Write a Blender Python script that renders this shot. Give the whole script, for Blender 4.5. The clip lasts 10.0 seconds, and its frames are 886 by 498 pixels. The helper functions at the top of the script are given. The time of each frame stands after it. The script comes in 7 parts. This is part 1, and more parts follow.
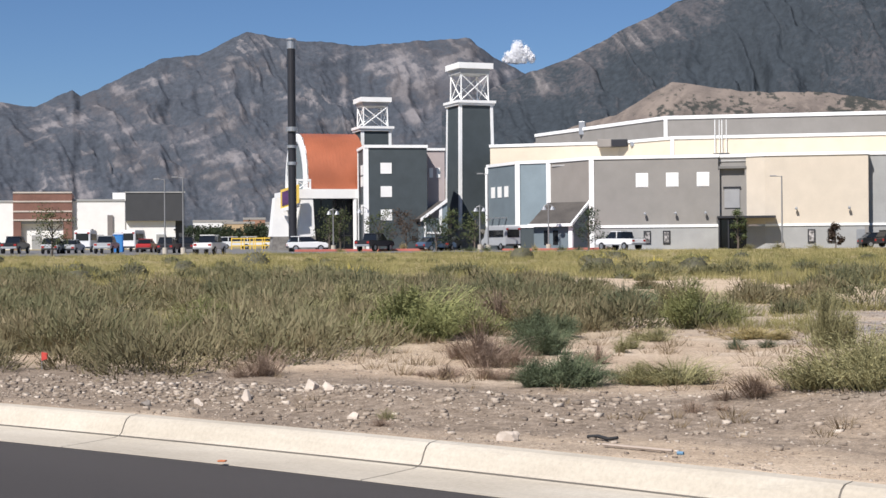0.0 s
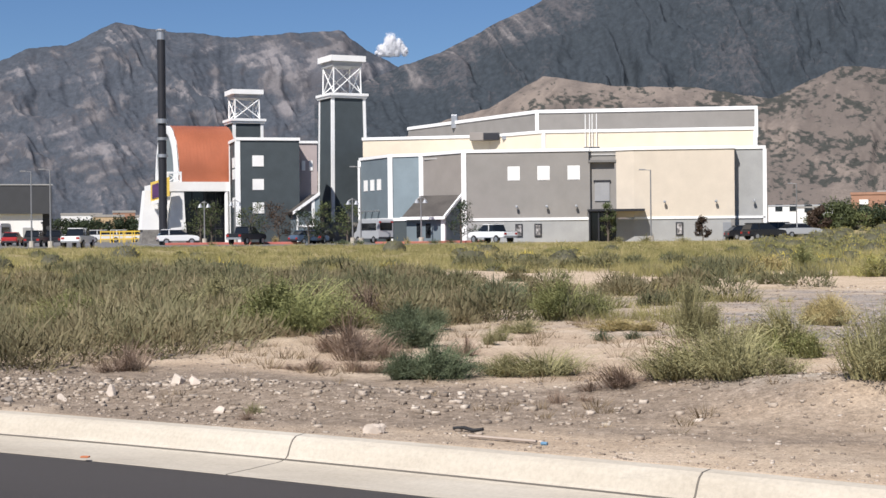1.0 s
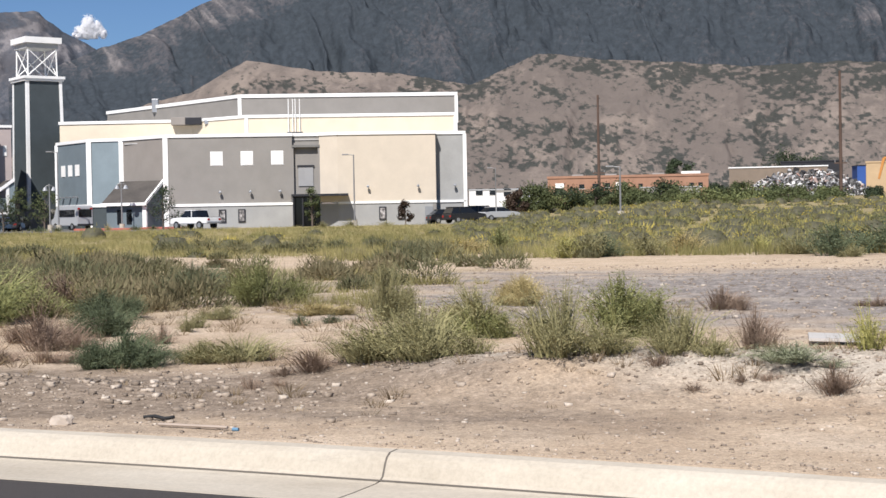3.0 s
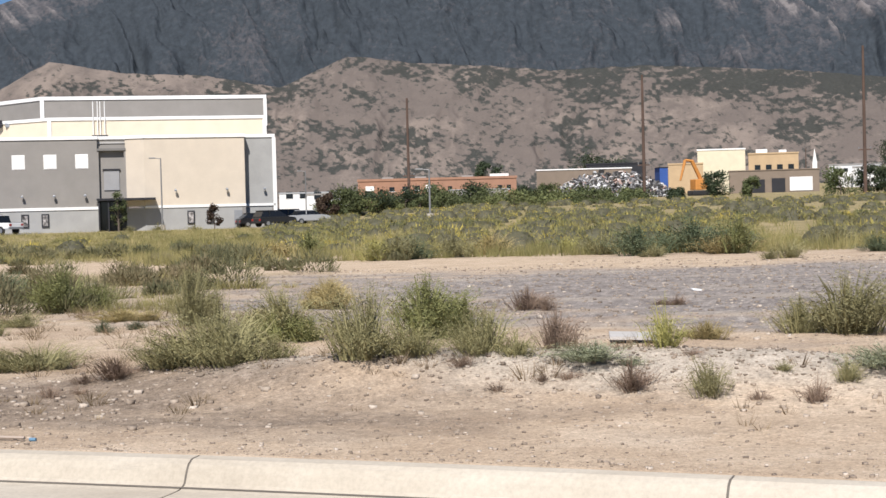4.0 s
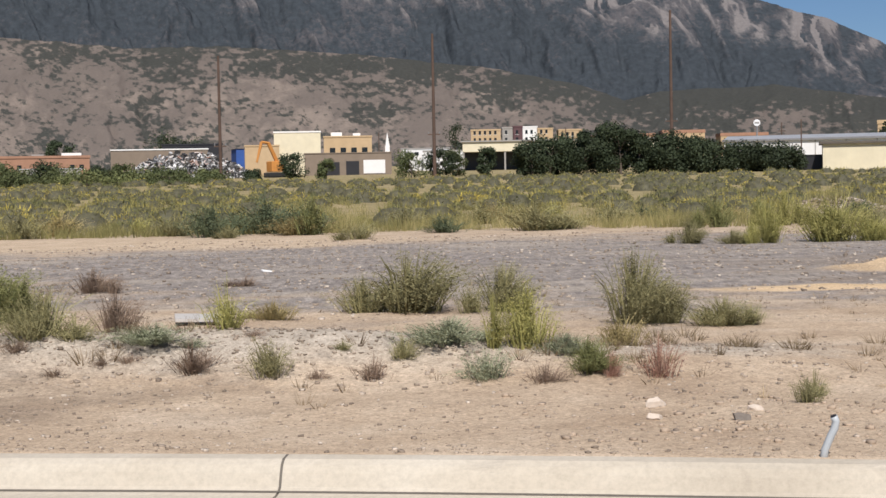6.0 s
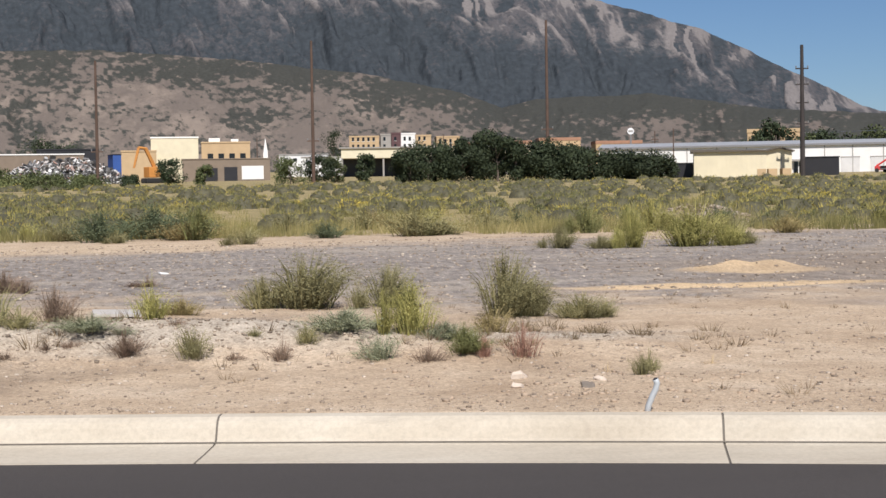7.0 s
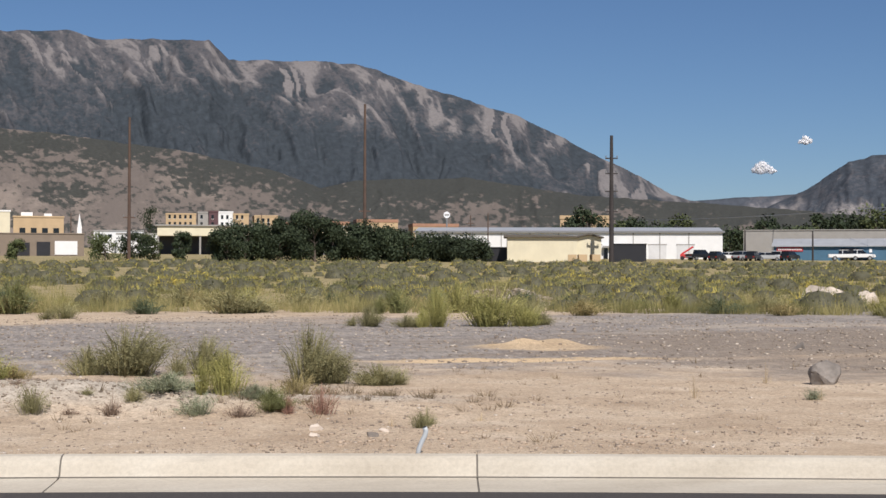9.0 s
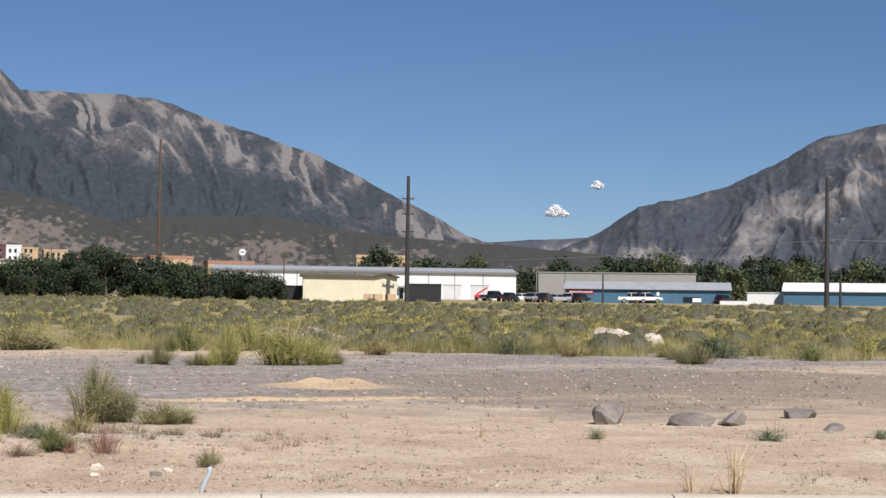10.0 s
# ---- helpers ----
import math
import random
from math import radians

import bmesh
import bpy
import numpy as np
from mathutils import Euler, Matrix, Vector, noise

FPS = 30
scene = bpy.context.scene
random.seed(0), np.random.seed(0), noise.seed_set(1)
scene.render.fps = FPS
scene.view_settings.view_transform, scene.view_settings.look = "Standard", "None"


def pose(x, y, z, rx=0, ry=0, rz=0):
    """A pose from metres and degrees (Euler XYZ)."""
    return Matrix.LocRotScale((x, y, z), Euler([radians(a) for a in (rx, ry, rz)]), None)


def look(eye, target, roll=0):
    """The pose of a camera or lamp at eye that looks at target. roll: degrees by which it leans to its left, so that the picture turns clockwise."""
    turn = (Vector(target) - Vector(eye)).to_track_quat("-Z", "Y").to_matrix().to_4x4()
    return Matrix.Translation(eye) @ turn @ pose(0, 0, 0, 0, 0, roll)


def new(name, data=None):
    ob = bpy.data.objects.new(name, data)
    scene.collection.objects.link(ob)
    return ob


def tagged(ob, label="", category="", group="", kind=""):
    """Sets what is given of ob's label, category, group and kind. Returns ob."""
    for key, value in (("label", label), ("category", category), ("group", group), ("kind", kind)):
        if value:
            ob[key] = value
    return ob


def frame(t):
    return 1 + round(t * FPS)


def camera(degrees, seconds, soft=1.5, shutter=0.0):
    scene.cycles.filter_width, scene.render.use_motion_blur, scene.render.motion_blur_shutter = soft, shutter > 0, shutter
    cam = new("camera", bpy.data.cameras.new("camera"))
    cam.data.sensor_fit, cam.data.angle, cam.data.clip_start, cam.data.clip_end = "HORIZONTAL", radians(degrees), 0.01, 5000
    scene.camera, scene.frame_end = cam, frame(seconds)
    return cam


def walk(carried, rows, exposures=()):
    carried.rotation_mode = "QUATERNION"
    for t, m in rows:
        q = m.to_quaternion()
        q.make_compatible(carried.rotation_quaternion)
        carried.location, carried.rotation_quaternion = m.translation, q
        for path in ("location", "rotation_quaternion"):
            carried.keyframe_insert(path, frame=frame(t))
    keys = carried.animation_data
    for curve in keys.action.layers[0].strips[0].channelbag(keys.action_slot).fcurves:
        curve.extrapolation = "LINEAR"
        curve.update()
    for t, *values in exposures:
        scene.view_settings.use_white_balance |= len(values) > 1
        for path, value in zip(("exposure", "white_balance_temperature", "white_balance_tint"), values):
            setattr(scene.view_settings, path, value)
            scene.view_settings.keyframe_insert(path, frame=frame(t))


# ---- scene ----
import functools

# ---- camera and its walk ----
LENS = 31.54
cam = camera(LENS, 10.0, soft=1.5)
PATH = [
    (0.0, 0.0, 0.0, 1.4, 89.855, 0.5, 34.953),
    (0.5, 0.03, 0.0, 1.4, 89.509, 0.549, 33.164),
    (1.0, 0.06, 0.0, 1.4, 89.559, 0.56, 30.324),
    (1.5, 0.09, 0.0, 1.4, 89.488, 0.615, 27.824),
    (2.0, 0.12, 0.0, 1.4, 89.141, 0.8, 25.244),
    (2.5, 0.15, 0.0, 1.4, 88.932, 0.874, 22.607),
    (3.8, 0.228, 0.0, 1.4, 88.832, 1.407, 14.071),
    (4.0, 0.24, 0.0, 1.4, 88.819, 1.457, 12.688),
    (4.5, 0.27, 0.0, 1.4, 88.691, 1.6, 9.856),
    (5.0, 0.3, 0.0, 1.4, 88.441, 1.282, 5.353),
    (5.5, 0.33, 0.0, 1.4, 88.084, 0.978, 0.58),
    (6.0, 0.36, 0.0, 1.4, 87.8, 1.101, -2.66),
    (6.2, 0.372, 0.0, 1.4, 87.649, 1.225, -3.591),
    (7.3, -0.052, -3.093, 1.44, 88.182, 0.738, -8.05),
    (7.5, -0.127, -3.64, 1.44, 88.356, 0.665, -8.494),
    (8.0, -0.207, -4.335, 1.44, 89.071, 0.52, -9.704),
    (8.5, -0.181, -4.363, 1.44, 90.021, 0.39, -11.335),
    (9.0, -0.151, -4.361, 1.44, 90.86, -0.146, -13.766),
    (9.5, -0.128, -4.409, 1.44, 91.666, -0.726, -16.886),
    (10.0, -0.098, -4.408, 1.44, 92.344, -0.803, -21.209),
]
walk(cam, [(t, pose(*row)) for t, *row in PATH], [(0.0, 0.38, 6250, 13), (2.5, 0.38, 6280, 13), (4.0, 0.34, 6330, 13), (5.5, 0.14, 6450, 13), (6.2, 0.12, 6450, 13), (7.5, 0.28, 6450, 13), (8.5, 0.20, 6420, 13), (9.0, 0.13, 6400, 13), (10.0, 0.27, 6330, 13)])

# ---- daylight ----
SUN_DIR = Vector((0.06, -1.0, 1.12)).normalized()
world = bpy.data.worlds.new("sky")
scene.world = world
world.use_nodes = True
wn = world.node_tree
sky = wn.nodes.new("ShaderNodeTexSky")
sky.sky_type = "NISHITA"
sky.sun_disc = False
sky.sun_elevation = math.asin(SUN_DIR.z)
sky.sun_rotation = math.atan2(SUN_DIR.x, SUN_DIR.y)
sky.altitude = 1400
sky.air_density, sky.dust_density, sky.ozone_density = 1.0, 0.3, 8.0
wn.links.new(sky.outputs[0], wn.nodes["Background"].inputs[0])
wn.nodes["Background"].inputs[1].default_value = 0.060
sun = new("sun", bpy.data.lights.new("sun", "SUN"))
sun.data.energy, sun.data.angle, sun.data.color = 5.0, radians(0.53), (1.0, 0.95, 0.87)
sun.matrix_world = look(SUN_DIR * 100, (0, 0, 0))


# ---- materials ----
def material(name, rough=0.85, metal=0.0):
    m = bpy.data.materials.new(name)
    m.use_nodes = True
    b = m.node_tree.nodes["Principled BSDF"]
    b.inputs["Roughness"].default_value, b.inputs["Metallic"].default_value = rough, metal
    return m, m.node_tree, b


def node(tree, kind, **values):
    n = tree.nodes.new(kind)
    for key, value in values.items():
        n.inputs[key.replace("_", " ")].default_value = value
    return n


def noise_of(tree, scale, detail=6.0, rough=0.55, coords=None, distort=0.0, stretch=None):
    n = node(tree, "ShaderNodeTexNoise", Scale=scale, Detail=detail, Roughness=rough, Distortion=distort)
    if coords is None:
        coords = tree.nodes.new("ShaderNodeNewGeometry").outputs["Position"]
    if stretch:
        mp = tree.nodes.new("ShaderNodeMapping")
        mp.inputs["Scale"].default_value = stretch
        tree.links.new(coords, mp.inputs[0])
        coords = mp.outputs[0]
    tree.links.new(coords, n.inputs["Vector"])
    return n.outputs["Fac"]


def ramp(tree, fac, *stops):
    r = tree.nodes.new("ShaderNodeValToRGB")
    while len(r.color_ramp.elements) < len(stops):
        r.color_ramp.elements.new(0.5)
    for e, (at, c) in zip(r.color_ramp.elements, stops):
        e.position, e.color = at, ((c, c, c, 1) if isinstance(c, (int, float)) else (*c, 1))
    tree.links.new(fac, r.inputs[0])
    return r.outputs[0]


def mix(tree, fac, a, b, mode="MIX"):
    m = tree.nodes.new("ShaderNodeMixRGB")
    m.blend_type = mode
    for sock, v in zip(m.inputs, (fac, a, b)):
        if hasattr(v, "is_linked"):
            tree.links.new(v, sock)
        elif isinstance(v, (int, float)):
            sock.default_value = v
        else:
            sock.default_value = (*v, 1)
    return m.outputs[0]


def calc(tree, op, a, b=0.0, clamp=False):
    m = tree.nodes.new("ShaderNodeMath")
    m.operation, m.use_clamp = op, clamp
    for sock, v in zip(m.inputs, (a, b)):
        if hasattr(v, "is_linked"):
            tree.links.new(v, sock)
        else:
            sock.default_value = v
    return m.outputs[0]


def bump(tree, bsdf, height, strength, distance=0.05):
    n = tree.nodes.new("ShaderNodeBump")
    n.inputs["Strength"].default_value, n.inputs["Distance"].default_value = strength, distance
    tree.links.new(height, n.inputs["Height"])
    tree.links.new(n.outputs[0], bsdf.inputs["Normal"])


@functools.lru_cache(None)
def paint(name, colour, rough=0.75, vary=0.12, scale=0.6, metal=0.0, relief=0.15, fine=9.0):
    """A weathered plain surface: stains at one scale, grain at another."""
    m, tr, b = material(name, rough, metal)
    big = ramp(tr, noise_of(tr, scale, 4), (0.3, 1 - vary), (0.7, 1 + vary * 0.6))
    small = ramp(tr, noise_of(tr, fine, 8, 0.7), (0.3, 1 - vary * 0.6), (0.7, 1 + vary * 0.5))
    c = mix(tr, 1.0, mix(tr, 1.0, colour, big, "MULTIPLY"), small, "MULTIPLY")
    tr.links.new(c, b.inputs["Base Color"])
    if relief:
        bump(tr, b, noise_of(tr, fine * 2, 6), relief, 0.02)
    return m


@functools.lru_cache(None)
def leaf(name, a, b_, rough=0.7):
    """Foliage that varies from plant to plant and from leaf to leaf."""
    m, tr, b = material(name, rough)
    isl = tr.nodes.new("ShaderNodeNewGeometry").outputs["Random Per Island"]
    rnd = tr.nodes.new("ShaderNodeObjectInfo").outputs["Random"]
    c = mix(tr, isl, a, b_)
    c = mix(tr, 1.0, c, ramp(tr, rnd, (0.0, 0.8), (1.0, 1.2)), "MULTIPLY")
    tr.links.new(c, b.inputs["Base Color"])
    b.inputs["Specular IOR Level"].default_value = 0.2
    return m


def glass_dark(name, colour=(0.012, 0.014, 0.017)):
    m, tr, b = material(name, 0.08)
    b.inputs["Base Color"].default_value = (*colour, 1)
    return m


WHITE = paint("white_stucco", (0.80, 0.79, 0.76), vary=0.06)
TRIM = paint("white_trim", (0.82, 0.82, 0.80), vary=0.05, rough=0.6)
CHARCOAL = paint("charcoal_stucco", (0.052, 0.066, 0.072), vary=0.15)
BLUEGREY = paint("blue_grey_stucco", (0.145, 0.18, 0.20), vary=0.1)
PALEBLUE = paint("pale_blue_stucco", (0.20, 0.25, 0.275), vary=0.1)
GREY = paint("warm_grey_stucco", (0.25, 0.235, 0.215), vary=0.08)
GREYLOW = paint("pale_grey_block", (0.33, 0.33, 0.32), vary=0.1)
TAUPE = paint("taupe_stucco", (0.26, 0.235, 0.21), vary=0.08)
CREAM = paint("cream_stucco", (0.70, 0.61, 0.47), vary=0.06)
BEIGE = paint("beige_stucco", (0.57, 0.50, 0.405), vary=0.06)
PINK = paint("pale_pink_stucco", (0.42, 0.355, 0.34), vary=0.06)
DARKROOF = paint("dark_shingle", (0.075, 0.066, 0.058), vary=0.3, fine=5)
STONE = paint("grey_stone", (0.22, 0.205, 0.185), vary=0.35, fine=3.0, scale=1.5)
COPPER = paint("copper_sheet", (0.46, 0.15, 0.075), rough=0.45, metal=0.35, vary=0.15, scale=0.25)
BLACK = paint("black_metal", (0.022, 0.022, 0.026), rough=0.45)
STEEL = paint("galvanised_steel", (0.42, 0.43, 0.44), rough=0.4, metal=0.7)
GREYPOLE = paint("grey_metal_pole", (0.25, 0.25, 0.25), rough=0.5, metal=0.3)
ROOFGREY = paint("roof_membrane", (0.45, 0.44, 0.42))
GLASS = glass_dark("dark_glass")
RUBBER = paint("tyre_rubber", (0.02, 0.02, 0.021), rough=0.8)
CONCRETE = None


# ---- mesh helpers ----
def finish(name, bm, mat, parent=None, label="", smooth=False):
    me = bpy.data.meshes.new(name)
    bm.to_mesh(me)
    bm.free()
    if smooth:
        me.shade_smooth()
    if mat:
        me.materials.append(mat)
    ob = new(name, me)
    if parent:
        ob.parent = parent
    if label:
        ob["label"] = label
    return ob


def part(name, bm, mat, parent, label="", smooth=False):
    return finish(name, bm, mat, parent, label, smooth)


def from_arrays(name, verts, faces, mat, parent=None, smooth=False, label=""):
    me = bpy.data.meshes.new(name)
    faces = faces.tolist() if hasattr(faces, "tolist") else faces
    me.from_pydata([tuple(map(float, v)) for v in verts], [], [tuple(f) for f in faces])
    if smooth:
        me.shade_smooth()
    if mat:
        me.materials.append(mat)
    ob = new(name, me)
    if parent:
        ob.parent = parent
    if label:
        ob["label"] = label
    return ob


def thing(name, m, label, category, group="", kind=""):
    ob = new(name)
    ob.matrix_world = m
    ob.empty_display_size = 0.2
    return tagged(ob, label, category, group, kind)


def box(x0, x1, y0, y1, z0, z1, bm=None, bevel=0.0):
    bm = bm or bmesh.new()
    vs = bmesh.ops.create_cube(bm, size=1.0)["verts"]
    for v in vs:
        v.co = Vector((x0 + (v.co.x + 0.5) * (x1 - x0), y0 + (v.co.y + 0.5) * (y1 - y0), z0 + (v.co.z + 0.5) * (z1 - z0)))
    if bevel:
        es = {e for v in vs for e in v.link_edges}
        bmesh.ops.bevel(bm, geom=list(es), offset=bevel, segments=2, affect="EDGES", profile=0.6)
    return bm


def prism(points, a, b, axis="z", bm=None):
    """A polygon of 2D points drawn out from a to b along an axis."""
    bm = bm or bmesh.new()
    put = {"z": lambda p, h: (p[0], p[1], h), "y": lambda p, h: (p[0], h, p[1]), "x": lambda p, h: (h, p[0], p[1])}[axis]
    lo = [bm.verts.new(put(p, a)) for p in points]
    hi = [bm.verts.new(put(p, b)) for p in points]
    n = len(points)
    fs = [bm.faces.new(lo[::-1]), bm.faces.new(hi)] + [bm.faces.new((lo[i], lo[(i + 1) % n], hi[(i + 1) % n], hi[i])) for i in range(n)]
    bmesh.ops.recalc_face_normals(bm, faces=fs)
    return bm


def tube(points, radii, sides=8, bm=None, caps=True):
    """A round bar along points; radii one number or one a point."""
    bm = bm or bmesh.new()
    pts = [Vector(p) for p in points]
    radii = [radii] * len(pts) if isinstance(radii, (int, float)) else radii
    rings = []
    for i, p in enumerate(pts):
        d = (pts[min(i + 1, len(pts) - 1)] - pts[max(i - 1, 0)]).normalized()
        u = d.orthogonal().normalized() if abs(d.z) > 0.9 else d.cross(Vector((0, 0, 1))).normalized()
        w = d.cross(u)
        rings.append([bm.verts.new(p + radii[i] * (u * math.cos(2 * math.pi * k / sides) + w * math.sin(2 * math.pi * k / sides))) for k in range(sides)])
    for a, b in zip(rings, rings[1:]):
        for k in range(sides):
            bm.faces.new((a[k], a[(k + 1) % sides], b[(k + 1) % sides], b[k]))
    if caps:
        bm.faces.new(rings[0][::-1])
        bm.faces.new(rings[-1])
    return bm


# ---- the lie of the land ----
def sstep(a, b, x):
    t = np.clip((np.asarray(x, float) - a) / (b - a), 0, 1)
    return t * t * (3 - 2 * t)


def kerb_y(x):
    """The back of the kerb: straight on one side, bending gently on the other."""
    x = np.asarray(x, float)
    c = np.clip(x, -10.0, 14.0)
    return 8.28 - 0.19 * c - 0.009 * c * c + (-3.5) * (1 - np.exp(-np.maximum(x - 14, 0) / 8)) + (-0.01) * np.minimum(x + 10, 0)


class Lattice:
    """Smooth value noise on a seeded lattice."""
    def __init__(self, seed):
        self.g = np.random.RandomState(seed).rand(256, 256)

    def at(self, x, y):
        x, y = np.asarray(x, float), np.asarray(y, float)
        i, j = np.floor(x).astype(int), np.floor(y).astype(int)
        u, v = x - i, y - j
        u, v = u * u * (3 - 2 * u), v * v * (3 - 2 * v)
        g = self.g
        return (g[i % 256, j % 256] * (1 - u) * (1 - v) + g[(i + 1) % 256, j % 256] * u * (1 - v)
                + g[i % 256, (j + 1) % 256] * (1 - u) * v + g[(i + 1) % 256, (j + 1) % 256] * u * v)

    def fbm(self, x, y, octaves=5, gain=0.5):
        s, a, n = 0, 1.0, 0.0
        for k in range(octaves):
            s = s + a * self.at(np.asarray(x) * 2 ** k + 17 * k, np.asarray(y) * 2 ** k + 31 * k)
            n += a
            a *= gain
        return s / n

    def ridged(self, x, y, octaves=5, gain=0.5):
        s, a, n = 0, 1.0, 0.0
        for k in range(octaves):
            s = s + a * (1 - np.abs(2 * self.at(np.asarray(x) * 2 ** k + 13 * k, np.asarray(y) * 2 ** k + 7 * k) - 1))
            n += a
            a *= gain
        return s / n


LAT = Lattice(5)
MOUNDS = [(-3.4, 11.7, 1.1, 0.45, 0.16), (-1.8, 12.3, 2.2, 0.75, 0.30), (0.3, 12.1, 1.2, 0.6, 0.16), (2.4, 12.0, 1.6, 0.9, 0.12), (-4.5, 12.6, 1.8, 0.8, 0.16), (-8.0, 11.0, 2.0, 0.7, 0.16), (8.7, 24.2, 1.0, 0.6, 0.13), (8.35, 24.0, 0.3, 0.3, 0.10), (9.15, 24.2, 0.35, 0.3, 0.08), (17.5, 57.5, 2.2, 1.6, 0.75)]


def lie(x, y):
    """Height of the ground at a place."""
    x, y = np.asarray(x, float), np.asarray(y, float)
    r = np.hypot(x, y)
    az = np.degrees(np.arctan2(-x, np.maximum(y, 1e-3)))
    slope = 0.0063 + (0.0165 - 0.0063) * sstep(20, 11, az)
    d = np.maximum(r - 50, 0)
    z = slope * (d - 12 * (1 - np.exp(-d / 12))) * (y > 0)
    s = np.clip(y - kerb_y(x), 0, 40)
    z = z + 0.10 * sstep(0.3, 4, s) * (LAT.fbm(x / 3.5, y / 3.5, 4) - 0.45) + 0.05 * sstep(0.2, 1.5, s) * (LAT.fbm(x / 0.5 + 9, y / 0.5, 3) - 0.5)
    for mx, my, rx, ry, h in MOUNDS:
        z = z + h * np.exp(-((x - mx) / rx) ** 2 - ((y - my) / ry) ** 2)
    return z


def ground_z(x, y):
    return float(lie(x, y))


# ---- ground, road and kerb ----
def ground_material():
    m, tr, b = material("dry_ground", 0.95)
    pos = tr.nodes.new("ShaderNodeNewGeometry").outputs["Position"]
    sep = tr.nodes.new("ShaderNodeSeparateXYZ")
    tr.links.new(pos, sep.inputs[0])
    x, y = sep.outputs[0], sep.outputs[1]
    wob = calc(tr, "SUBTRACT", noise_of(tr, 0.22, 7, 0.6, pos), 0.5)
    wob2 = calc(tr, "SUBTRACT", noise_of(tr, 0.9, 6, 0.65, pos, stretch=(0.5, 1, 1)), 0.5)

    def zone(cx, cy, rx, ry, soft=0.35, amount=1.0):
        u = calc(tr, "DIVIDE", calc(tr, "SUBTRACT", x, cx), rx)
        v = calc(tr, "DIVIDE", calc(tr, "SUBTRACT", y, cy), ry)
        d = calc(tr, "SQRT", calc(tr, "ADD", calc(tr, "MULTIPLY", u, u), calc(tr, "MULTIPLY", v, v)))
        d = calc(tr, "ADD", d, calc(tr, "MULTIPLY", wob, 1.3 * amount))
        d = calc(tr, "ADD", d, calc(tr, "MULTIPLY", wob2, 0.9 * amount))
        return ramp(tr, d, (1 - soft if soft < 1 else 0.0, 1.0), (min(1.0, 1 + 0.0), 0.0))

    grain = noise_of(tr, 14, 9, 0.75, pos)
    fine = noise_of(tr, 42, 6, 0.8, pos)
    dirt = ramp(tr, noise_of(tr, 0.7, 8, 0.65, pos), (0.3, (0.38, 0.285, 0.200)), (0.52, (0.49, 0.385, 0.280)), (0.75, (0.61, 0.505, 0.39)))
    gravel = ramp(tr, noise_of(tr, 5.0, 12, 0.85, pos, stretch=(1, 0.3, 1)), (0.36, (0.13, 0.113, 0.103)), (0.5, (0.265, 0.236, 0.214)), (0.66, (0.50, 0.45, 0.40)))
    pale = ramp(tr, noise_of(tr, 4.0, 9, 0.8, pos), (0.3, (0.34, 0.295, 0.24)), (0.7, (0.53, 0.465, 0.385)))
    turf = ramp(tr, noise_of(tr, 0.35, 8, 0.7, pos), (0.3, (0.20, 0.175, 0.085)), (0.5, (0.31, 0.255, 0.135)), (0.72, (0.44, 0.35, 0.21)))
    sand = ramp(tr, noise_of(tr, 2.0, 8, 0.7, pos), (0.3, (0.55, 0.40, 0.24)), (0.7, (0.72, 0.55, 0.36)))
    pale_sand = ramp(tr, noise_of(tr, 1.2, 9, 0.7, pos), (0.3, (0.42, 0.32, 0.22)), (0.7, (0.62, 0.50, 0.37)))
    c = dirt
    far = ramp(tr, calc(tr, "ADD", calc(tr, "DIVIDE", y, 100.0), calc(tr, "MULTIPLY", wob, 0.12)), (0.50, 0.0), (0.60, 1.0))
    left = calc(tr, "MULTIPLY", ramp(tr, calc(tr, "ADD", calc(tr, "DIVIDE", x, -60.0), calc(tr, "MULTIPLY", wob, 0.12)), (0.17, 0.0), (0.28, 1.0)),
                ramp(tr, calc(tr, "ADD", calc(tr, "DIVIDE", y, 100.0), calc(tr, "MULTIPLY", wob, 0.06)), (0.14, 0.0), (0.19, 1.0)))
    c = mix(tr, calc(tr, "MULTIPLY", left, 0.75), c, turf)
    dusty = ramp(tr, noise_of(tr, 0.28, 7, 0.65, pos, stretch=(0.6, 1.3, 1)), (0.50, 0.0), (0.66, 0.75))
    gravel = mix(tr, dusty, gravel, pale)
    c = mix(tr, zone(6, 30.5, 22, 15), c, gravel)
    c = mix(tr, zone(26, 42, 14, 9), c, gravel)
    rubble = ramp(tr, noise_of(tr, 6.0, 12, 0.85, pos), (0.33, (0.14, 0.108, 0.080)), (0.5, (0.25, 0.198, 0.15)), (0.68, (0.42, 0.345, 0.275)))
    c = mix(tr, zone(-9.5, 11.2, 9.0, 2.4), c, rubble)
    c = mix(tr, zone(-0.5, 12.6, 5.0, 1.4), c, pale)
    c = mix(tr, zone(8.7, 24.0, 1.5, 1.1, 0.3, 0.4), c, sand)
    c = mix(tr, zone(7.5, 20.5, 3.5, 0.8), c, sand)
    c = mix(tr, zone(-9, 43.5, 14, 5.5), c, pale_sand)
    c = mix(tr, calc(tr, "MULTIPLY", zone(19, 24, 13, 10), 0.7), c, rubble)
    c = mix(tr, far, c, turf)
    c = mix(tr, zone(-21, 50, 15, 9), c, pale_sand)
    c = mix(tr, 1.0, c, ramp(tr, grain, (0.3, 0.70), (0.5, 1.0), (0.72, 1.26)), "MULTIPLY")
    c = mix(tr, 1.0, c, ramp(tr, fine, (0.32, 0.58), (0.68, 1.32)), "MULTIPLY")
    tr.links.new(c, b.inputs["Base Color"])
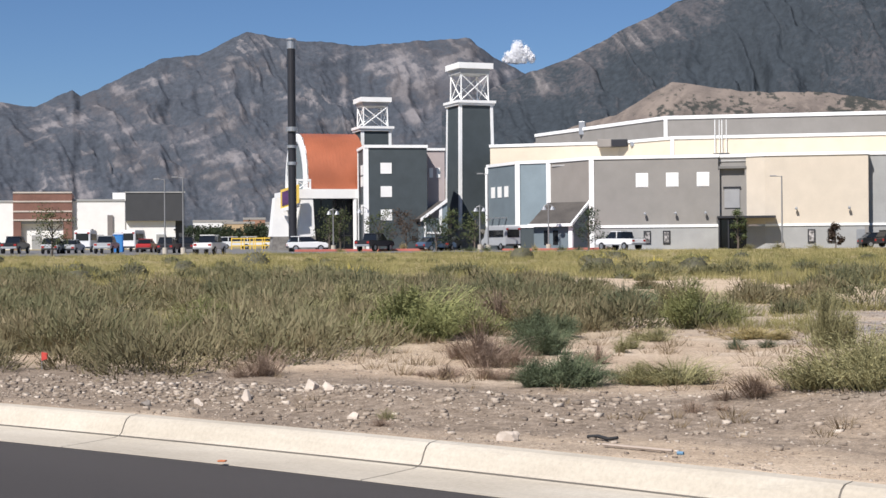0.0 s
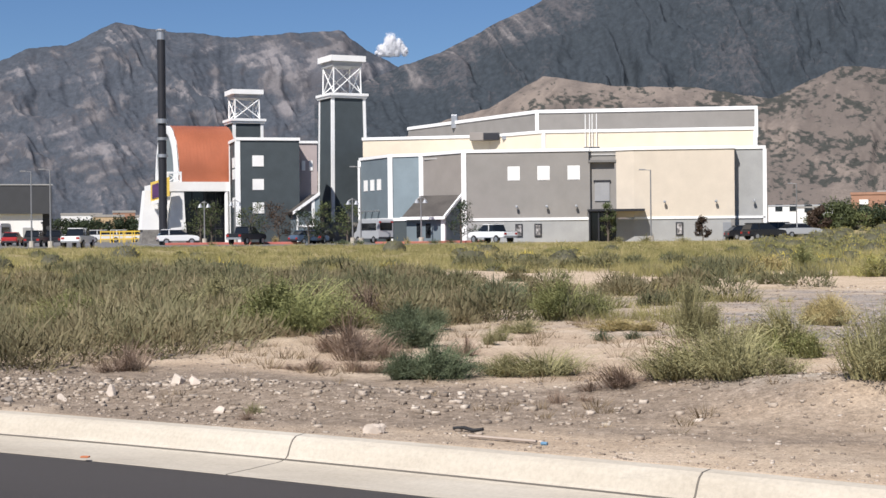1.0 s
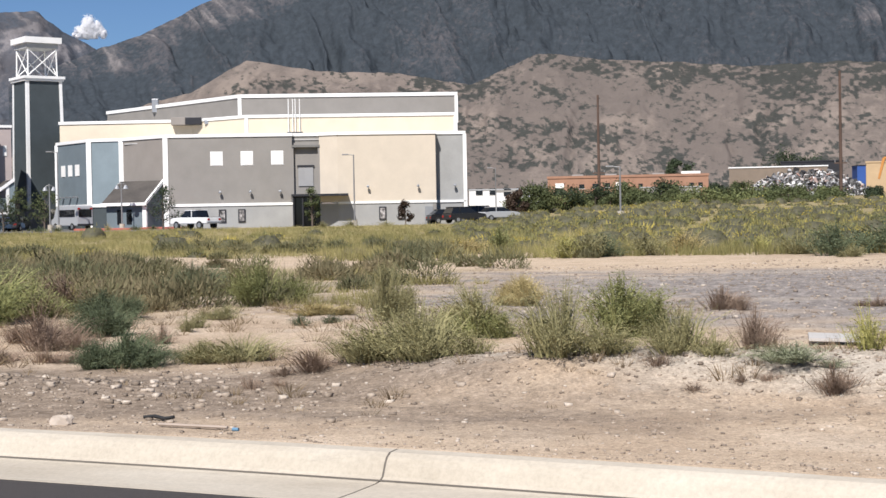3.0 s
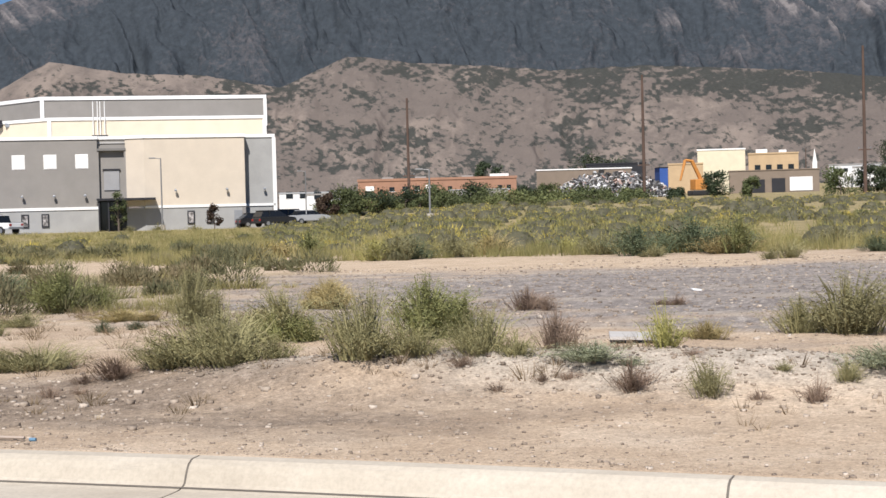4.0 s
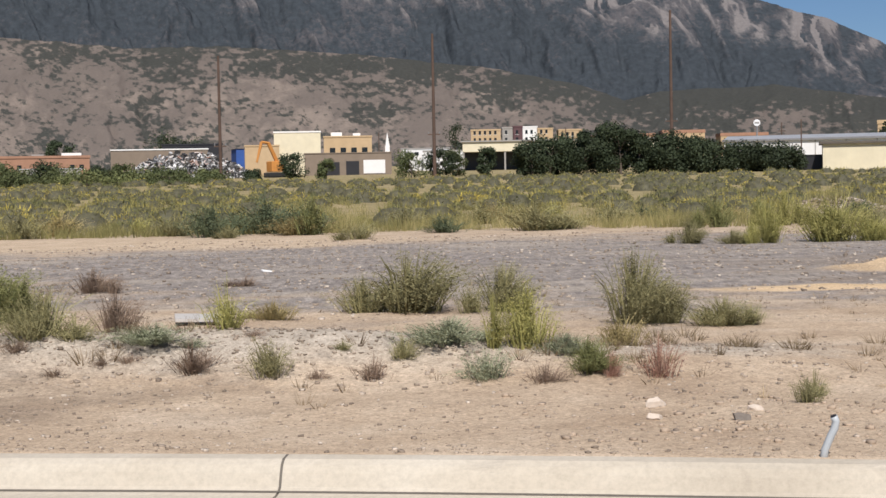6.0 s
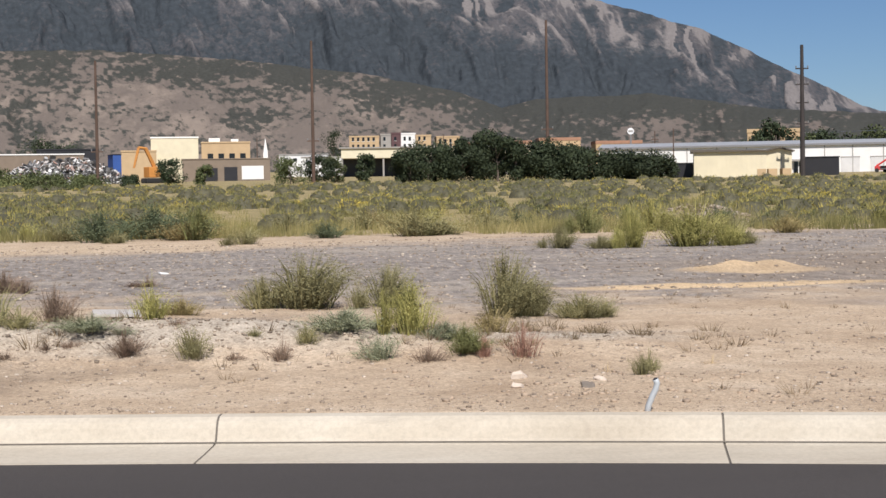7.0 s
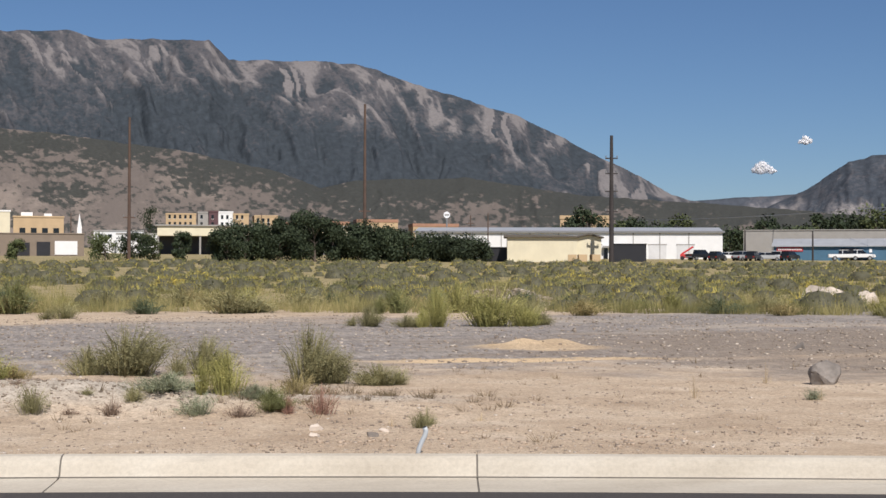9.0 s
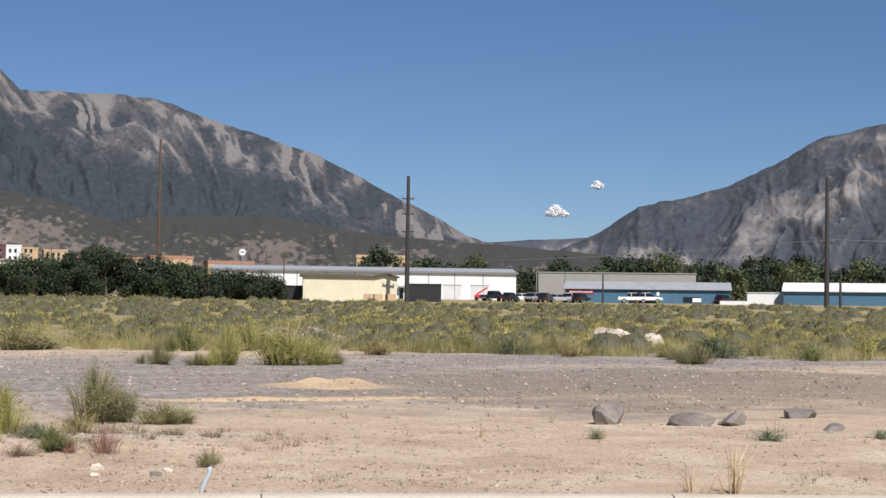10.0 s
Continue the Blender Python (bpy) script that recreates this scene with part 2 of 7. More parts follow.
    b.inputs["Specular IOR Level"].default_value = 0.1
    h = calc(tr, "ADD", grain, calc(tr, "MULTIPLY", fine, 0.4))
    bump(tr, b, h, 0.4, 0.04)
    return m


def build_ground():
    th = np.radians(np.unique(np.concatenate([np.arange(-180, -60, 4.0), np.arange(-60, 66, 0.3), np.arange(66, 180, 4.0)])))
    s = np.concatenate([[-0.25, -0.12], np.arange(0, 14, 0.16), 14 * 1.035 ** np.arange(0, 172)])
    s = s[s < 4700]
    d = np.stack([-np.sin(th), np.cos(th)], 1)
    rk = np.full(len(th), 8.3)
    for _ in range(40):
        px = rk * d[:, 0]
        front = kerb_y(px) / np.maximum(d[:, 1], 1e-3)
        back = 7.6 / np.maximum(-d[:, 1], 1e-3)
        rk = 0.5 * rk + 0.5 * np.clip(np.where(d[:, 1] > 0, front, back), 2.0, 90)
    R = rk[:, None] + s[None, :]
    X, Y = R * d[:, :1], R * d[:, 1:]
    Z = lie(X, Y)
    Z[:, :2] = -0.45, -0.2
    n, k = X.shape
    idx = np.arange(n * k).reshape(n, k)
    nxt = np.roll(idx, -1, axis=0)
    f = np.stack([idx[:, :-1], idx[:, 1:], nxt[:, 1:], nxt[:, :-1]], -1).reshape(-1, 4)[:, ::-1]
    ob = from_arrays("ground", np.stack([X, Y, Z], -1).reshape(-1, 3), f, ground_material(), smooth=True)
    tagged(ob, "dry sandy waste ground with gravel and sparse weeds", "ground", kind="structure")
    return ob


build_ground()


def asphalt_material():
    m, tr, b = material("dark_asphalt", 0.85)
    pos = tr.nodes.new("ShaderNodeNewGeometry").outputs["Position"]
    c = ramp(tr, noise_of(tr, 60, 6, 0.8, pos), (0.3, (0.030, 0.026, 0.024)), (0.7, (0.070, 0.060, 0.054)))
    c = mix(tr, 1.0, c, ramp(tr, noise_of(tr, 0.5, 5, 0.6, pos, stretch=(0.15, 1, 1)), (0.3, 0.85), (0.7, 1.15)), "MULTIPLY")
    tr.links.new(c, b.inputs["Base Color"])
    bump(tr, b, noise_of(tr, 80, 4, 0.8, pos), 0.4, 0.01)
    return m


def build_road():
    xs = np.arange(-110, 111, 2.0)
    rows = [kerb_y(xs) - 0.86, kerb_y(xs) - 4.0, kerb_y(xs) * 0 - 5.2, kerb_y(xs) * 0 - 7.9]
    zs = [-0.168, -0.10, -0.07, -0.168]
    v = [(x, row[i], z) for row, z in zip(rows, zs) for i, x in enumerate(xs)]
    n = len(xs)
    f = [(a * n + i, a * n + i + 1, (a + 1) * n + i + 1, (a + 1) * n + i) for a in range(len(rows) - 1) for i in range(n - 1)]
    ob = from_arrays("road", v, [q[::-1] for q in f], asphalt_material(), smooth=True)
    tagged(ob, "smooth dark asphalt road beside a concrete kerb", "road", kind="structure")


build_road()


def concrete_material():
    m, tr, b = material("pale_concrete", 0.9)
    pos = tr.nodes.new("ShaderNodeNewGeometry").outputs["Position"]
    c = ramp(tr, noise_of(tr, 1.3, 7, 0.65, pos, stretch=(0.5, 1.5, 1)), (0.28, (0.40, 0.352, 0.28)), (0.5, (0.475, 0.425, 0.345)), (0.72, (0.53, 0.485, 0.405)))
    c = mix(tr, 1.0, c, ramp(tr, noise_of(tr, 30, 7, 0.75, pos), (0.3, 0.86), (0.6, 1.05)), "MULTIPLY")
    scuff = ramp(tr, noise_of(tr, 2.2, 9, 0.75, pos, stretch=(0.35, 2.5, 3.0)), (0.60, 0.0), (0.68, 1.0))
    c = mix(tr, calc(tr, "MULTIPLY", scuff, 0.45), c, (0.30, 0.27, 0.23))
    rnd = tr.nodes.new("ShaderNodeObjectInfo").outputs["Random"]
    c = mix(tr, 1.0, c, ramp(tr, rnd, (0.0, 0.94), (1.0, 1.05)), "MULTIPLY")
    tr.links.new(c, b.inputs["Base Color"])
    bump(tr, b, noise_of(tr, 45, 6, 0.8, pos), 0.25, 0.01)
    return m


CONCRETE = concrete_material()
DARKLINE = paint("joint_and_gutter_line", (0.13, 0.115, 0.095), vary=0.2)


def build_kerb():
    # profile from the back of the kerb across its top, down the face, along the gutter
    prof = [(0.02, -0.35), (0.02, -0.02), (-0.01, 0.012), (-0.06, 0.02), (-0.15, 0.012), (-0.19, -0.012), (-0.215, -0.05), (-0.245, -0.118), (-0.275, -0.138), (-0.33, -0.148), (-0.60, -0.158), (-0.87, -0.163), (-0.88, -0.35)]
    root = tagged(new("kerb"), "pale concrete kerb and gutter cast in jointed lengths", "kerb", kind="structure")
    joints = -0.09 + 3.15 * np.arange(-22, 22)
    gap = 0.007
    for a, b in zip(joints, joints[1:]):
        xs = np.linspace(a + gap, b - gap, 5 if abs(a) < 30 else 2)
        v, n = [], len(prof)
        for x in xs:
            y = float(kerb_y(x))
            sl = (float(kerb_y(x + 0.1)) - y) / 0.1
            nx, ny = -sl / math.hypot(1, sl), 1 / math.hypot(1, sl)
            v += [(x + o * nx, y + o * ny, h) for o, h in prof]
        f = [(i * n + k, i * n + k + 1, (i + 1) * n + k + 1, (i + 1) * n + k) for i in range(len(xs) - 1) for k in range(n - 1)]
        f += [tuple(range(n))[::-1], tuple((len(xs) - 1) * n + k for k in range(n))]
        ob = from_arrays("kerb_length", v, f, CONCRETE, root)
        bm = bmesh.new()
        bm.from_mesh(ob.data)
        bmesh.ops.recalc_face_normals(bm, faces=bm.faces)
        bm.to_mesh(ob.data)
        bm.free()
    # thin dark strip along the foot of the kerb face
    for a, b in zip(joints[8:], joints[9:-8]):
        xs, v = np.linspace(a, b, 5), []
        for x in xs:
            y = float(kerb_y(x))
            v += [(x, y - 0.278, -0.132), (x, y - 0.296, -0.138)]
        from_arrays("gutter_line", v, [(2 * i, 2 * i + 1, 2 * i + 3, 2 * i + 2) for i in range(4)], DARKLINE, root)
    low = [(o * 0.99, h - 0.006) for o, h in prof]
    for x in joints[1:-1]:
        y = float(kerb_y(x))
        sl = (float(kerb_y(x + 0.1)) - y) / 0.1
        nx, ny = -sl / math.hypot(1, sl), 1 / math.hypot(1, sl)
        v = [(x + d + o * nx, y + o * ny, h) for d in (-0.012, 0.012) for o, h in low]
        n = len(low)
        f = [(k, k + 1, n + k + 1, n + k) for k in range(n - 1)]
        from_arrays("joint", v, f, DARKLINE, root)


build_kerb()


# ---- mountains and clouds ----
def sheet(name, V, mat):
    """A smooth sheet over a grid of points."""
    n, k = V.shape[:2]
    idx = np.arange(n * k).reshape(n, k)
    f = np.stack([idx[:-1, :-1], idx[:-1, 1:], idx[1:, 1:], idx[1:, :-1]], -1).reshape(-1, 4)
    me = bpy.data.meshes.new(name)
    me.vertices.add(n * k)
    me.vertices.foreach_set("co", V.astype(np.float32).ravel())
    me.loops.add(f.size)
    me.loops.foreach_set("vertex_index", f.astype(np.int32).ravel())
    me.polygons.add(len(f))
    me.polygons.foreach_set("loop_start", np.arange(0, f.size, 4, dtype=np.int32))
    me.update(calc_edges=True)
    me.shade_smooth()
    me.materials.append(mat)
    return new(name, me)


def mountain_material(name, scrub, rock, bare, scale, tight=0.14, grain=0.5, rough_m=6.0, strata=0.0):
    """Bare rock, pale outcrops and dark scrub; what grows where is kept with the mesh."""
    m, tr, b = material(name, 0.95)
    b.inputs["Specular IOR Level"].default_value = 0.05
    pos = tr.nodes.new("ShaderNodeNewGeometry").outputs["Position"]
    kept = []
    for key in ("scrub", "pale"):
        n = tr.nodes.new("ShaderNodeAttribute")
        n.attribute_name = key
        kept.append(n.outputs["Fac"])
    small = calc(tr, "SUBTRACT", noise_of(tr, scale * 3.2, 7, 0.72, pos), 0.5)
    mid = calc(tr, "SUBTRACT", noise_of(tr, scale, 6, 0.62, pos), 0.5)
    pale = calc(tr, "ADD", kept[1], calc(tr, "ADD", calc(tr, "MULTIPLY", small, 0.7), calc(tr, "MULTIPLY", mid, 0.5)))
    c = mix(tr, ramp(tr, pale, (0.34, 0.0), (0.62, 1.0)), rock, bare)
    if strata:
        sep = tr.nodes.new("ShaderNodeSeparateXYZ")
        tr.links.new(pos, sep.inputs[0])
        up = calc(tr, "ADD", calc(tr, "MULTIPLY", sep.outputs[2], strata), calc(tr, "MULTIPLY", sep.outputs[0], strata * 0.18))
        up = calc(tr, "ADD", up, calc(tr, "MULTIPLY", mid, 3.0))
        c = mix(tr, 1.0, c, ramp(tr, calc(tr, "ADD", calc(tr, "MULTIPLY", calc(tr, "SINE", up), 0.5), 0.5), (0.15, 0.84), (0.85, 1.12)), "MULTIPLY")
    c = mix(tr, 1.0, c, ramp(tr, noise_of(tr, scale * 5, 6, 0.75, pos), (0.3, 1 - grain * 0.5), (0.7, 1 + grain * 0.4)), "MULTIPLY")
    wood = mix(tr, 1.0, scrub, ramp(tr, noise_of(tr, scale * 2.2, 8, 0.7, pos), (0.3, 0.72), (0.7, 1.32)), "MULTIPLY")
    cover = calc(tr, "ADD", kept[0], calc(tr, "ADD", calc(tr, "MULTIPLY", small, 1.5), calc(tr, "MULTIPLY", mid, 0.55)))
    c = mix(tr, ramp(tr, cover, (0.5 - tight, 0.0), (0.5 + tight, 0.95)), c, wood)
    tr.links.new(c, b.inputs["Base Color"])
    bump(tr, b, noise_of(tr, scale * 2.5, 9, 0.7, pos), 0.6, rough_m)
    return m


def massif(name, label, skyline, r0, r1, mat, seed, relief, gully, growth, floor_el=0.2, slant=2.0, step=0.06, behind=0.55, power=1.0, rows=116):
    """A mountain sheet that rises to a given skyline (bearing to the left and height, in degrees), worn by slanting gullies."""
    sk = sorted(skyline)
    az = np.arange(sk[0][0], sk[-1][0], step)
    top = np.interp(az, [p[0] for p in sk], [p[1] for p in sk])
    lat = Lattice(seed)
    top = top + 0.16 * relief * (lat.fbm(az * 2.2, az * 0 + 3, 5) - 0.5)
    q = np.linspace(0, 1, rows)
    A, Q = np.meshgrid(az, q, indexing="ij")
    T = np.repeat(top[:, None], rows, 1)
    r = r0 + (r1 - r0) * Q
    hz = r1 * np.tan(np.radians(T))
    base = r0 * np.tan(np.radians(floor_el))
    E = Q * T
    wx = 1.6 * (lat.fbm(A * 0.45, E * 0.5, 3) - 0.5)
    spur = lat.ridged(A * gully * 0.28 + wx + E * slant * 0.12, E * 0.20 - wx, 5, 0.55)
    side = np.where(spur > 0.62, 1.0, 0.6)
    rib = lat.ridged(A * gully * 0.55 + E * slant * 0.35 * side + wx, E * gully * 0.34 + 3 - wx, 6, 0.62)
    fade = np.sin(np.pi * np.clip(Q, 0, 1)) ** 0.6
    cut = 0.20 * relief * (spur - 0.60) * fade + 0.07 * relief * (rib - 0.6) * fade
    lump = 0.10 * relief * (lat.fbm(A * 0.6 + 5, Q * 4, 5) - 0.5) * fade
    z = base + (hz - base) * np.clip(Q ** power + cut + lump, -0.02, 1.0)
    z = np.where(Q >= 1, hz, z)
    X, Y = -np.sin(np.radians(A)) * r, np.cos(np.radians(A)) * r
    rb = r1 * (1.0 + 0.25 * behind)
    Xb, Yb = -np.sin(np.radians(az)) * rb, np.cos(np.radians(az)) * rb
    V = np.concatenate([np.stack([X, Y, z], -1), np.stack([Xb, Yb, hz[:, -1] * 0.5], -1)[:, None]], 1)
    ob = sheet(name, V, mat)
    el = np.degrees(np.arctan2(z, r))
    for key, value in zip(("scrub", "pale"), growth(A, Q, el, T - el, spur, rib, lat)):
        full = np.concatenate([value, value[:, -1:]], 1)
        ob.data.attributes.new(key, "FLOAT", "POINT").data.foreach_set("value", full.astype(np.float32).ravel())
    return tagged(ob, label, "mountain", kind="structure")


def even(f):
    return (f - f.mean()) / f.std()


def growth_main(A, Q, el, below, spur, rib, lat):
    """Woods on the flanks, their dark also a painted cloud shadow; bare rock along the crest and out on the ribs of the
    right shoulder.
    """
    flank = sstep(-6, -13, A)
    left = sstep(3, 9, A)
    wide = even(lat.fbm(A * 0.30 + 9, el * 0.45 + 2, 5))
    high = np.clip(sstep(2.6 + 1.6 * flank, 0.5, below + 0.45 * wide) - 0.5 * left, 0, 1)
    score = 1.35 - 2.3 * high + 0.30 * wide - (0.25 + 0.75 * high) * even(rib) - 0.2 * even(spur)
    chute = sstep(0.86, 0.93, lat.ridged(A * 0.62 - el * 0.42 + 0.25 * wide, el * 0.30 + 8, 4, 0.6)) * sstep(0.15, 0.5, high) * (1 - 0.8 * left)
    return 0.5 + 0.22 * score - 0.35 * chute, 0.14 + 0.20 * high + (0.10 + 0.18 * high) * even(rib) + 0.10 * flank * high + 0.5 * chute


def growth_left(A, Q, el, below, spur, rib, lat):
    wide = even(lat.fbm(A * 0.4 + 4, el * 0.6, 4))
    bands = even(lat.ridged(A * 0.5 + el * 0.5, el * 2.2 + A * 0.55, 4, 0.6))
    return 0.5 + 0.2 * (0.35 - 0.7 * even(rib) + 0.5 * wide - 0.5 * bands), 0.22 + 0.20 * even(rib) + 0.16 * bands


def growth_right(A, Q, el, below, spur, rib, lat):
    wide = even(lat.fbm(A * 0.4 + 2, el * 0.7, 4))
    cliff = np.exp(-((below - 2.1 - 0.25 * wide) / 0.9) ** 2) + 0.6 * np.exp(-((below - 0.35) / 0.22) ** 2)
    return 0.5 + 0.2 * (0.9 - 1.5 * cliff - 0.7 * even(rib) + 0.4 * wide), 0.12 + 0.32 * cliff + 0.16 * even(rib)


def growth_foot(A, Q, el, below, spur, rib, lat):
    """Grassy slopes: scrub in the draws, thick along the upper edge where the woods begin."""
    wide = even(lat.fbm(A * 0.45 + 3, el * 0.9, 4))
    dots = even(lat.fbm(A * 6.5, el * 11.0, 3))
    belt = even(lat.fbm(A * 0.55 + 30, el * 2.2 - A * 0.2, 5))
    merge = sstep(1.5, 0.2, below) * sstep(13, 5, A)
    right = sstep(0, -10, A)
    score = -0.45 + 0.85 * right - 0.35 * even(spur) + 0.45 * wide + 0.85 * dots + 0.55 * belt + 1.9 * merge
    crag = sstep(19, 23, A) * sstep(1.3, 0.3, below)
    return 0.5 + 0.24 * (score - 0.8 * crag), 0.34 + 0.14 * wide + 0.4 * crag + 0.08 * even(rib)


FOOT = mountain_material("scrub_foothill", (0.050, 0.053, 0.048), (0.155, 0.131, 0.115), (0.235, 0.195, 0.165), 0.10, tight=0.11, grain=0.25, rough_m=2.0)
# wood colour kept dark to hold a cloud's shadow as well as forest
SHADED_FOREST = mountain_material("shaded_hazy_woods", (0.040, 0.049, 0.058), (0.092, 0.089, 0.095), (0.180, 0.167, 0.165), 0.030, tight=0.21, grain=0.35, rough_m=6.0)
# rock and cliff, like the woods above, are blued to paint in haze
HAZY_ROCK = mountain_material("hazy_rocky_mountain", (0.064, 0.073, 0.088), (0.098, 0.098, 0.109), (0.180, 0.170, 0.175), 0.030, tight=0.18, grain=0.3, rough_m=7.0, strata=0.05)
HAZY_CLIFF = mountain_material("hazy_cliff_mountain", (0.052, 0.061, 0.074), (0.098, 0.098, 0.108), (0.205, 0.190, 0.185), 0.030, tight=0.17, grain=0.3, strata=0.10)

LEFT_RIDGE = [(70, 4.0), (60, 4.6), (50.7, 5.17), (49.5, 5.0), (48.2, 5.64), (47.9, 5.4), (45, 6.84), (43.8, 6.9), (42, 7.77), (40.3, 7.48), (37.9, 7.28), (35.8, 7.43), (33.9, 7.5), (33.1, 6.84), (31.9, 6.2), (30.35, 5.24), (28.9, 4.7), (26, 3.2)]
BIG_RIDGE = [(35, 4.9), (31.9, 6.2), (30.4, 6.7), (28.4, 7.7), (26.5, 8.6), (22, 9.9), (16, 10.4), (10, 10.0), (6, 9.0), (2, 8.45), (-0.3, 8.56), (-1.45, 8.3), (-3, 8.34), (-5.25, 8.36), (-5.96, 7.67), (-9.1, 7.68), (-10.8, 7.54), (-13.9, 6.54), (-16.6, 5.72), (-19.4, 4.28), (-21.3, 3.35), (-22.1, 2.83), (-23.5, 2.5), (-26, 2.2)]
RIGHT_RIDGE = [(-24.5, 1.9), (-26.5, 2.84), (-26.9, 3.05), (-28.3, 3.98), (-30, 4.35), (-31.7, 4.8), (-33.1, 5.5), (-34.7, 6.4), (-37, 6.95), (-42, 8.0), (-50, 8.5), (-60, 7.0)]
FOOT_RIDGE = [(35, 2.4), (30.3, 4.25), (28.6, 4.7), (26.6, 5.85), (24.2, 5.45), (21, 5.3), (18.5, 4.84), (16, 5.95), (14, 5.7), (10, 5.4), (8.7, 5.25), (5.2, 5.3), (0.2, 4.95), (-4.4, 4.4), (-7.8, 3.7), (-9.3, 3.1), (-10.6, 3.4), (-14.7, 3.5), (-16.2, 3.3), (-18.2, 2.95), (-20.3, 2.76), (-22.8, 2.6), (-26.5, 2.3), (-32, 1.7), (-40, 1.6), (-50, 1.6)]
FAR_RIDGE = [(-18, 2.2), (-22, 2.55), (-23.5, 2.68), (-26.7, 2.86), (-29, 2.5)]
massif("mountain_main", "high wooded mountain with pale rock streaks, dark from a cloud shadow in its colour", BIG_RIDGE, 2900, 3550, SHADED_FOREST, 11, 0.8, 2.1, growth_main, slant=-2.6)
massif("mountain_left", "grey rocky mountain ridge with scrub slopes, tinted blue for haze", LEFT_RIDGE, 3450, 4050, HAZY_ROCK, 23, 0.9, 1.9, growth_left, slant=-2.2)
massif("mountain_right", "steep banded cliff mountain", RIGHT_RIDGE, 2900, 3300, HAZY_CLIFF, 37, 0.9, 2.2, growth_right, slant=1.2)
massif("mountain_far", "distant low mountain ridge in a canyon mouth", FAR_RIDGE, 4200, 4500, HAZY_ROCK, 41, 0.4, 0.8, growth_left, rows=30)
massif("foothills", "tan foothills dotted with dark scrub", FOOT_RIDGE, 1500, 2050, FOOT, 53, 0.6, 1.6, growth_foot, 0.5, slant=1.0, power=0.85)


def cloud(bearing, height, dist, wide, tall, seed, flakes):
    """A small cumulus: heaps of drifting flakes, dense inside and thinning to the edge, flat below."""
    m, tr, b = material("cloud_white", 1.0)
    b.inputs["Base Color"].default_value = (0.96, 0.96, 0.97, 1)
    b.inputs["Specular IOR Level"].default_value = 0.0
    thin = node(tr, "ShaderNodeBsdfTranslucent", Color=(0.96, 0.96, 0.97, 1))
    both = node(tr, "ShaderNodeMixShader", Fac=0.5)
    tr.links.new(b.outputs[0], both.inputs[1])
    tr.links.new(thin.outputs[0], both.inputs[2])
    tr.links.new(both.outputs[0], tr.nodes["Material Output"].inputs["Surface"])
    rs = np.random.RandomState(seed)
    heaps = 44
    u = np.clip(rs.normal(0, 0.42, heaps), -1.1, 1.1)
    hz = rs.rand(heaps) ** 0.8 * (1 - 0.75 * np.abs(u))
    rad = rs.uniform(0.14, 0.30, heaps) * (1.1 - 0.55 * np.abs(u))
    k = rs.randint(heaps, size=flakes)
    d = rs.normal(0, 1, (flakes, 3))
    d /= np.linalg.norm(d, axis=1)[:, None]
    p = d * (rad[k] * rs.rand(flakes) ** 0.45 * (1 + 0.35 * rs.rand(flakes) ** 6))[:, None]
    p[:, 0] = (p[:, 0] + u[k] * 0.75) * wide * 0.5
    p[:, 1] *= wide * 0.5
    p[:, 2] += hz[k] * 0.7
    p[:, 2] = np.where(p[:, 2] < 0, p[:, 2] * 0.45, p[:, 2]) * tall
    e1 = np.cross(d, rs.normal(0, 1, (flakes, 3)))
    e2 = np.cross(d, e1)
    size = 0.00042 * dist
    v = np.stack([p, p + e1 * size, p + e2 * size], 1).reshape(-1, 3)
    ob = from_arrays("cloud", v, np.arange(flakes * 3).reshape(-1, 3), m)
    th = radians(bearing)
    ob.matrix_world = pose(-math.sin(th) * dist, math.cos(th) * dist, dist * math.tan(radians(height)), 0, 0, bearing)
    tagged(ob, "small white cumulus cloud above the ridge", "cloud", kind="structure")


cloud(32.1, 6.62, 4500, 120, 78, 3, 20000)
cloud(-25.3, 3.62, 4700, 95, 40, 5, 10000)
cloud(-26.8, 4.65, 4700, 50, 26, 7, 5000)


# ---- placing things by bearing and distance from the road ----
def at(bearing, dist, turn=0.0, z=None):
    """A pose on the ground: x across the line of sight, y away, turned by so many degrees."""
    th = radians(bearing)
    x, y = -math.sin(th) * dist, math.cos(th) * dist
    return pose(x, y, ground_z(x, y) if z is None else z, 0, 0, bearing + turn)


def strip(parent, mat, *boxes, name="trim"):
    for b in boxes:
        part(name, box(*b), mat, parent)


# ---- the cinema ----
LOT = 0.72
CINEMA = pose(0, 0, 0, 0, 0, 24) @ Matrix.Translation((0, 175, LOT))


def wall_run(parent, points, z0, z1, mat, thick=0.4, name="wall", cap=0.35, capmat=None):
    """Walls along plan points, with a white cap along the top."""
    for (xa, ya), (xb, yb) in zip(points, points[1:]):
        a, b = Vector((xa, ya)), Vector((xb, yb))
        d = (b - a).normalized()
        n = Vector((-d.y, d.x)) * thick
        quad = [a, b, b + n, a + n]
        part(name, prism([tuple(p) for p in quad], z0, z1), mat, parent)
        if cap:
            o = Vector((-d.y, d.x)) * -0.12
            quad = [a + o - d * 0.1, b + o + d * 0.1, b + n - o + d * 0.1, a + n - o - d * 0.1]
            part("roof_cap", prism([tuple(p) for p in quad], z1, z1 + cap), capmat or TRIM, parent)


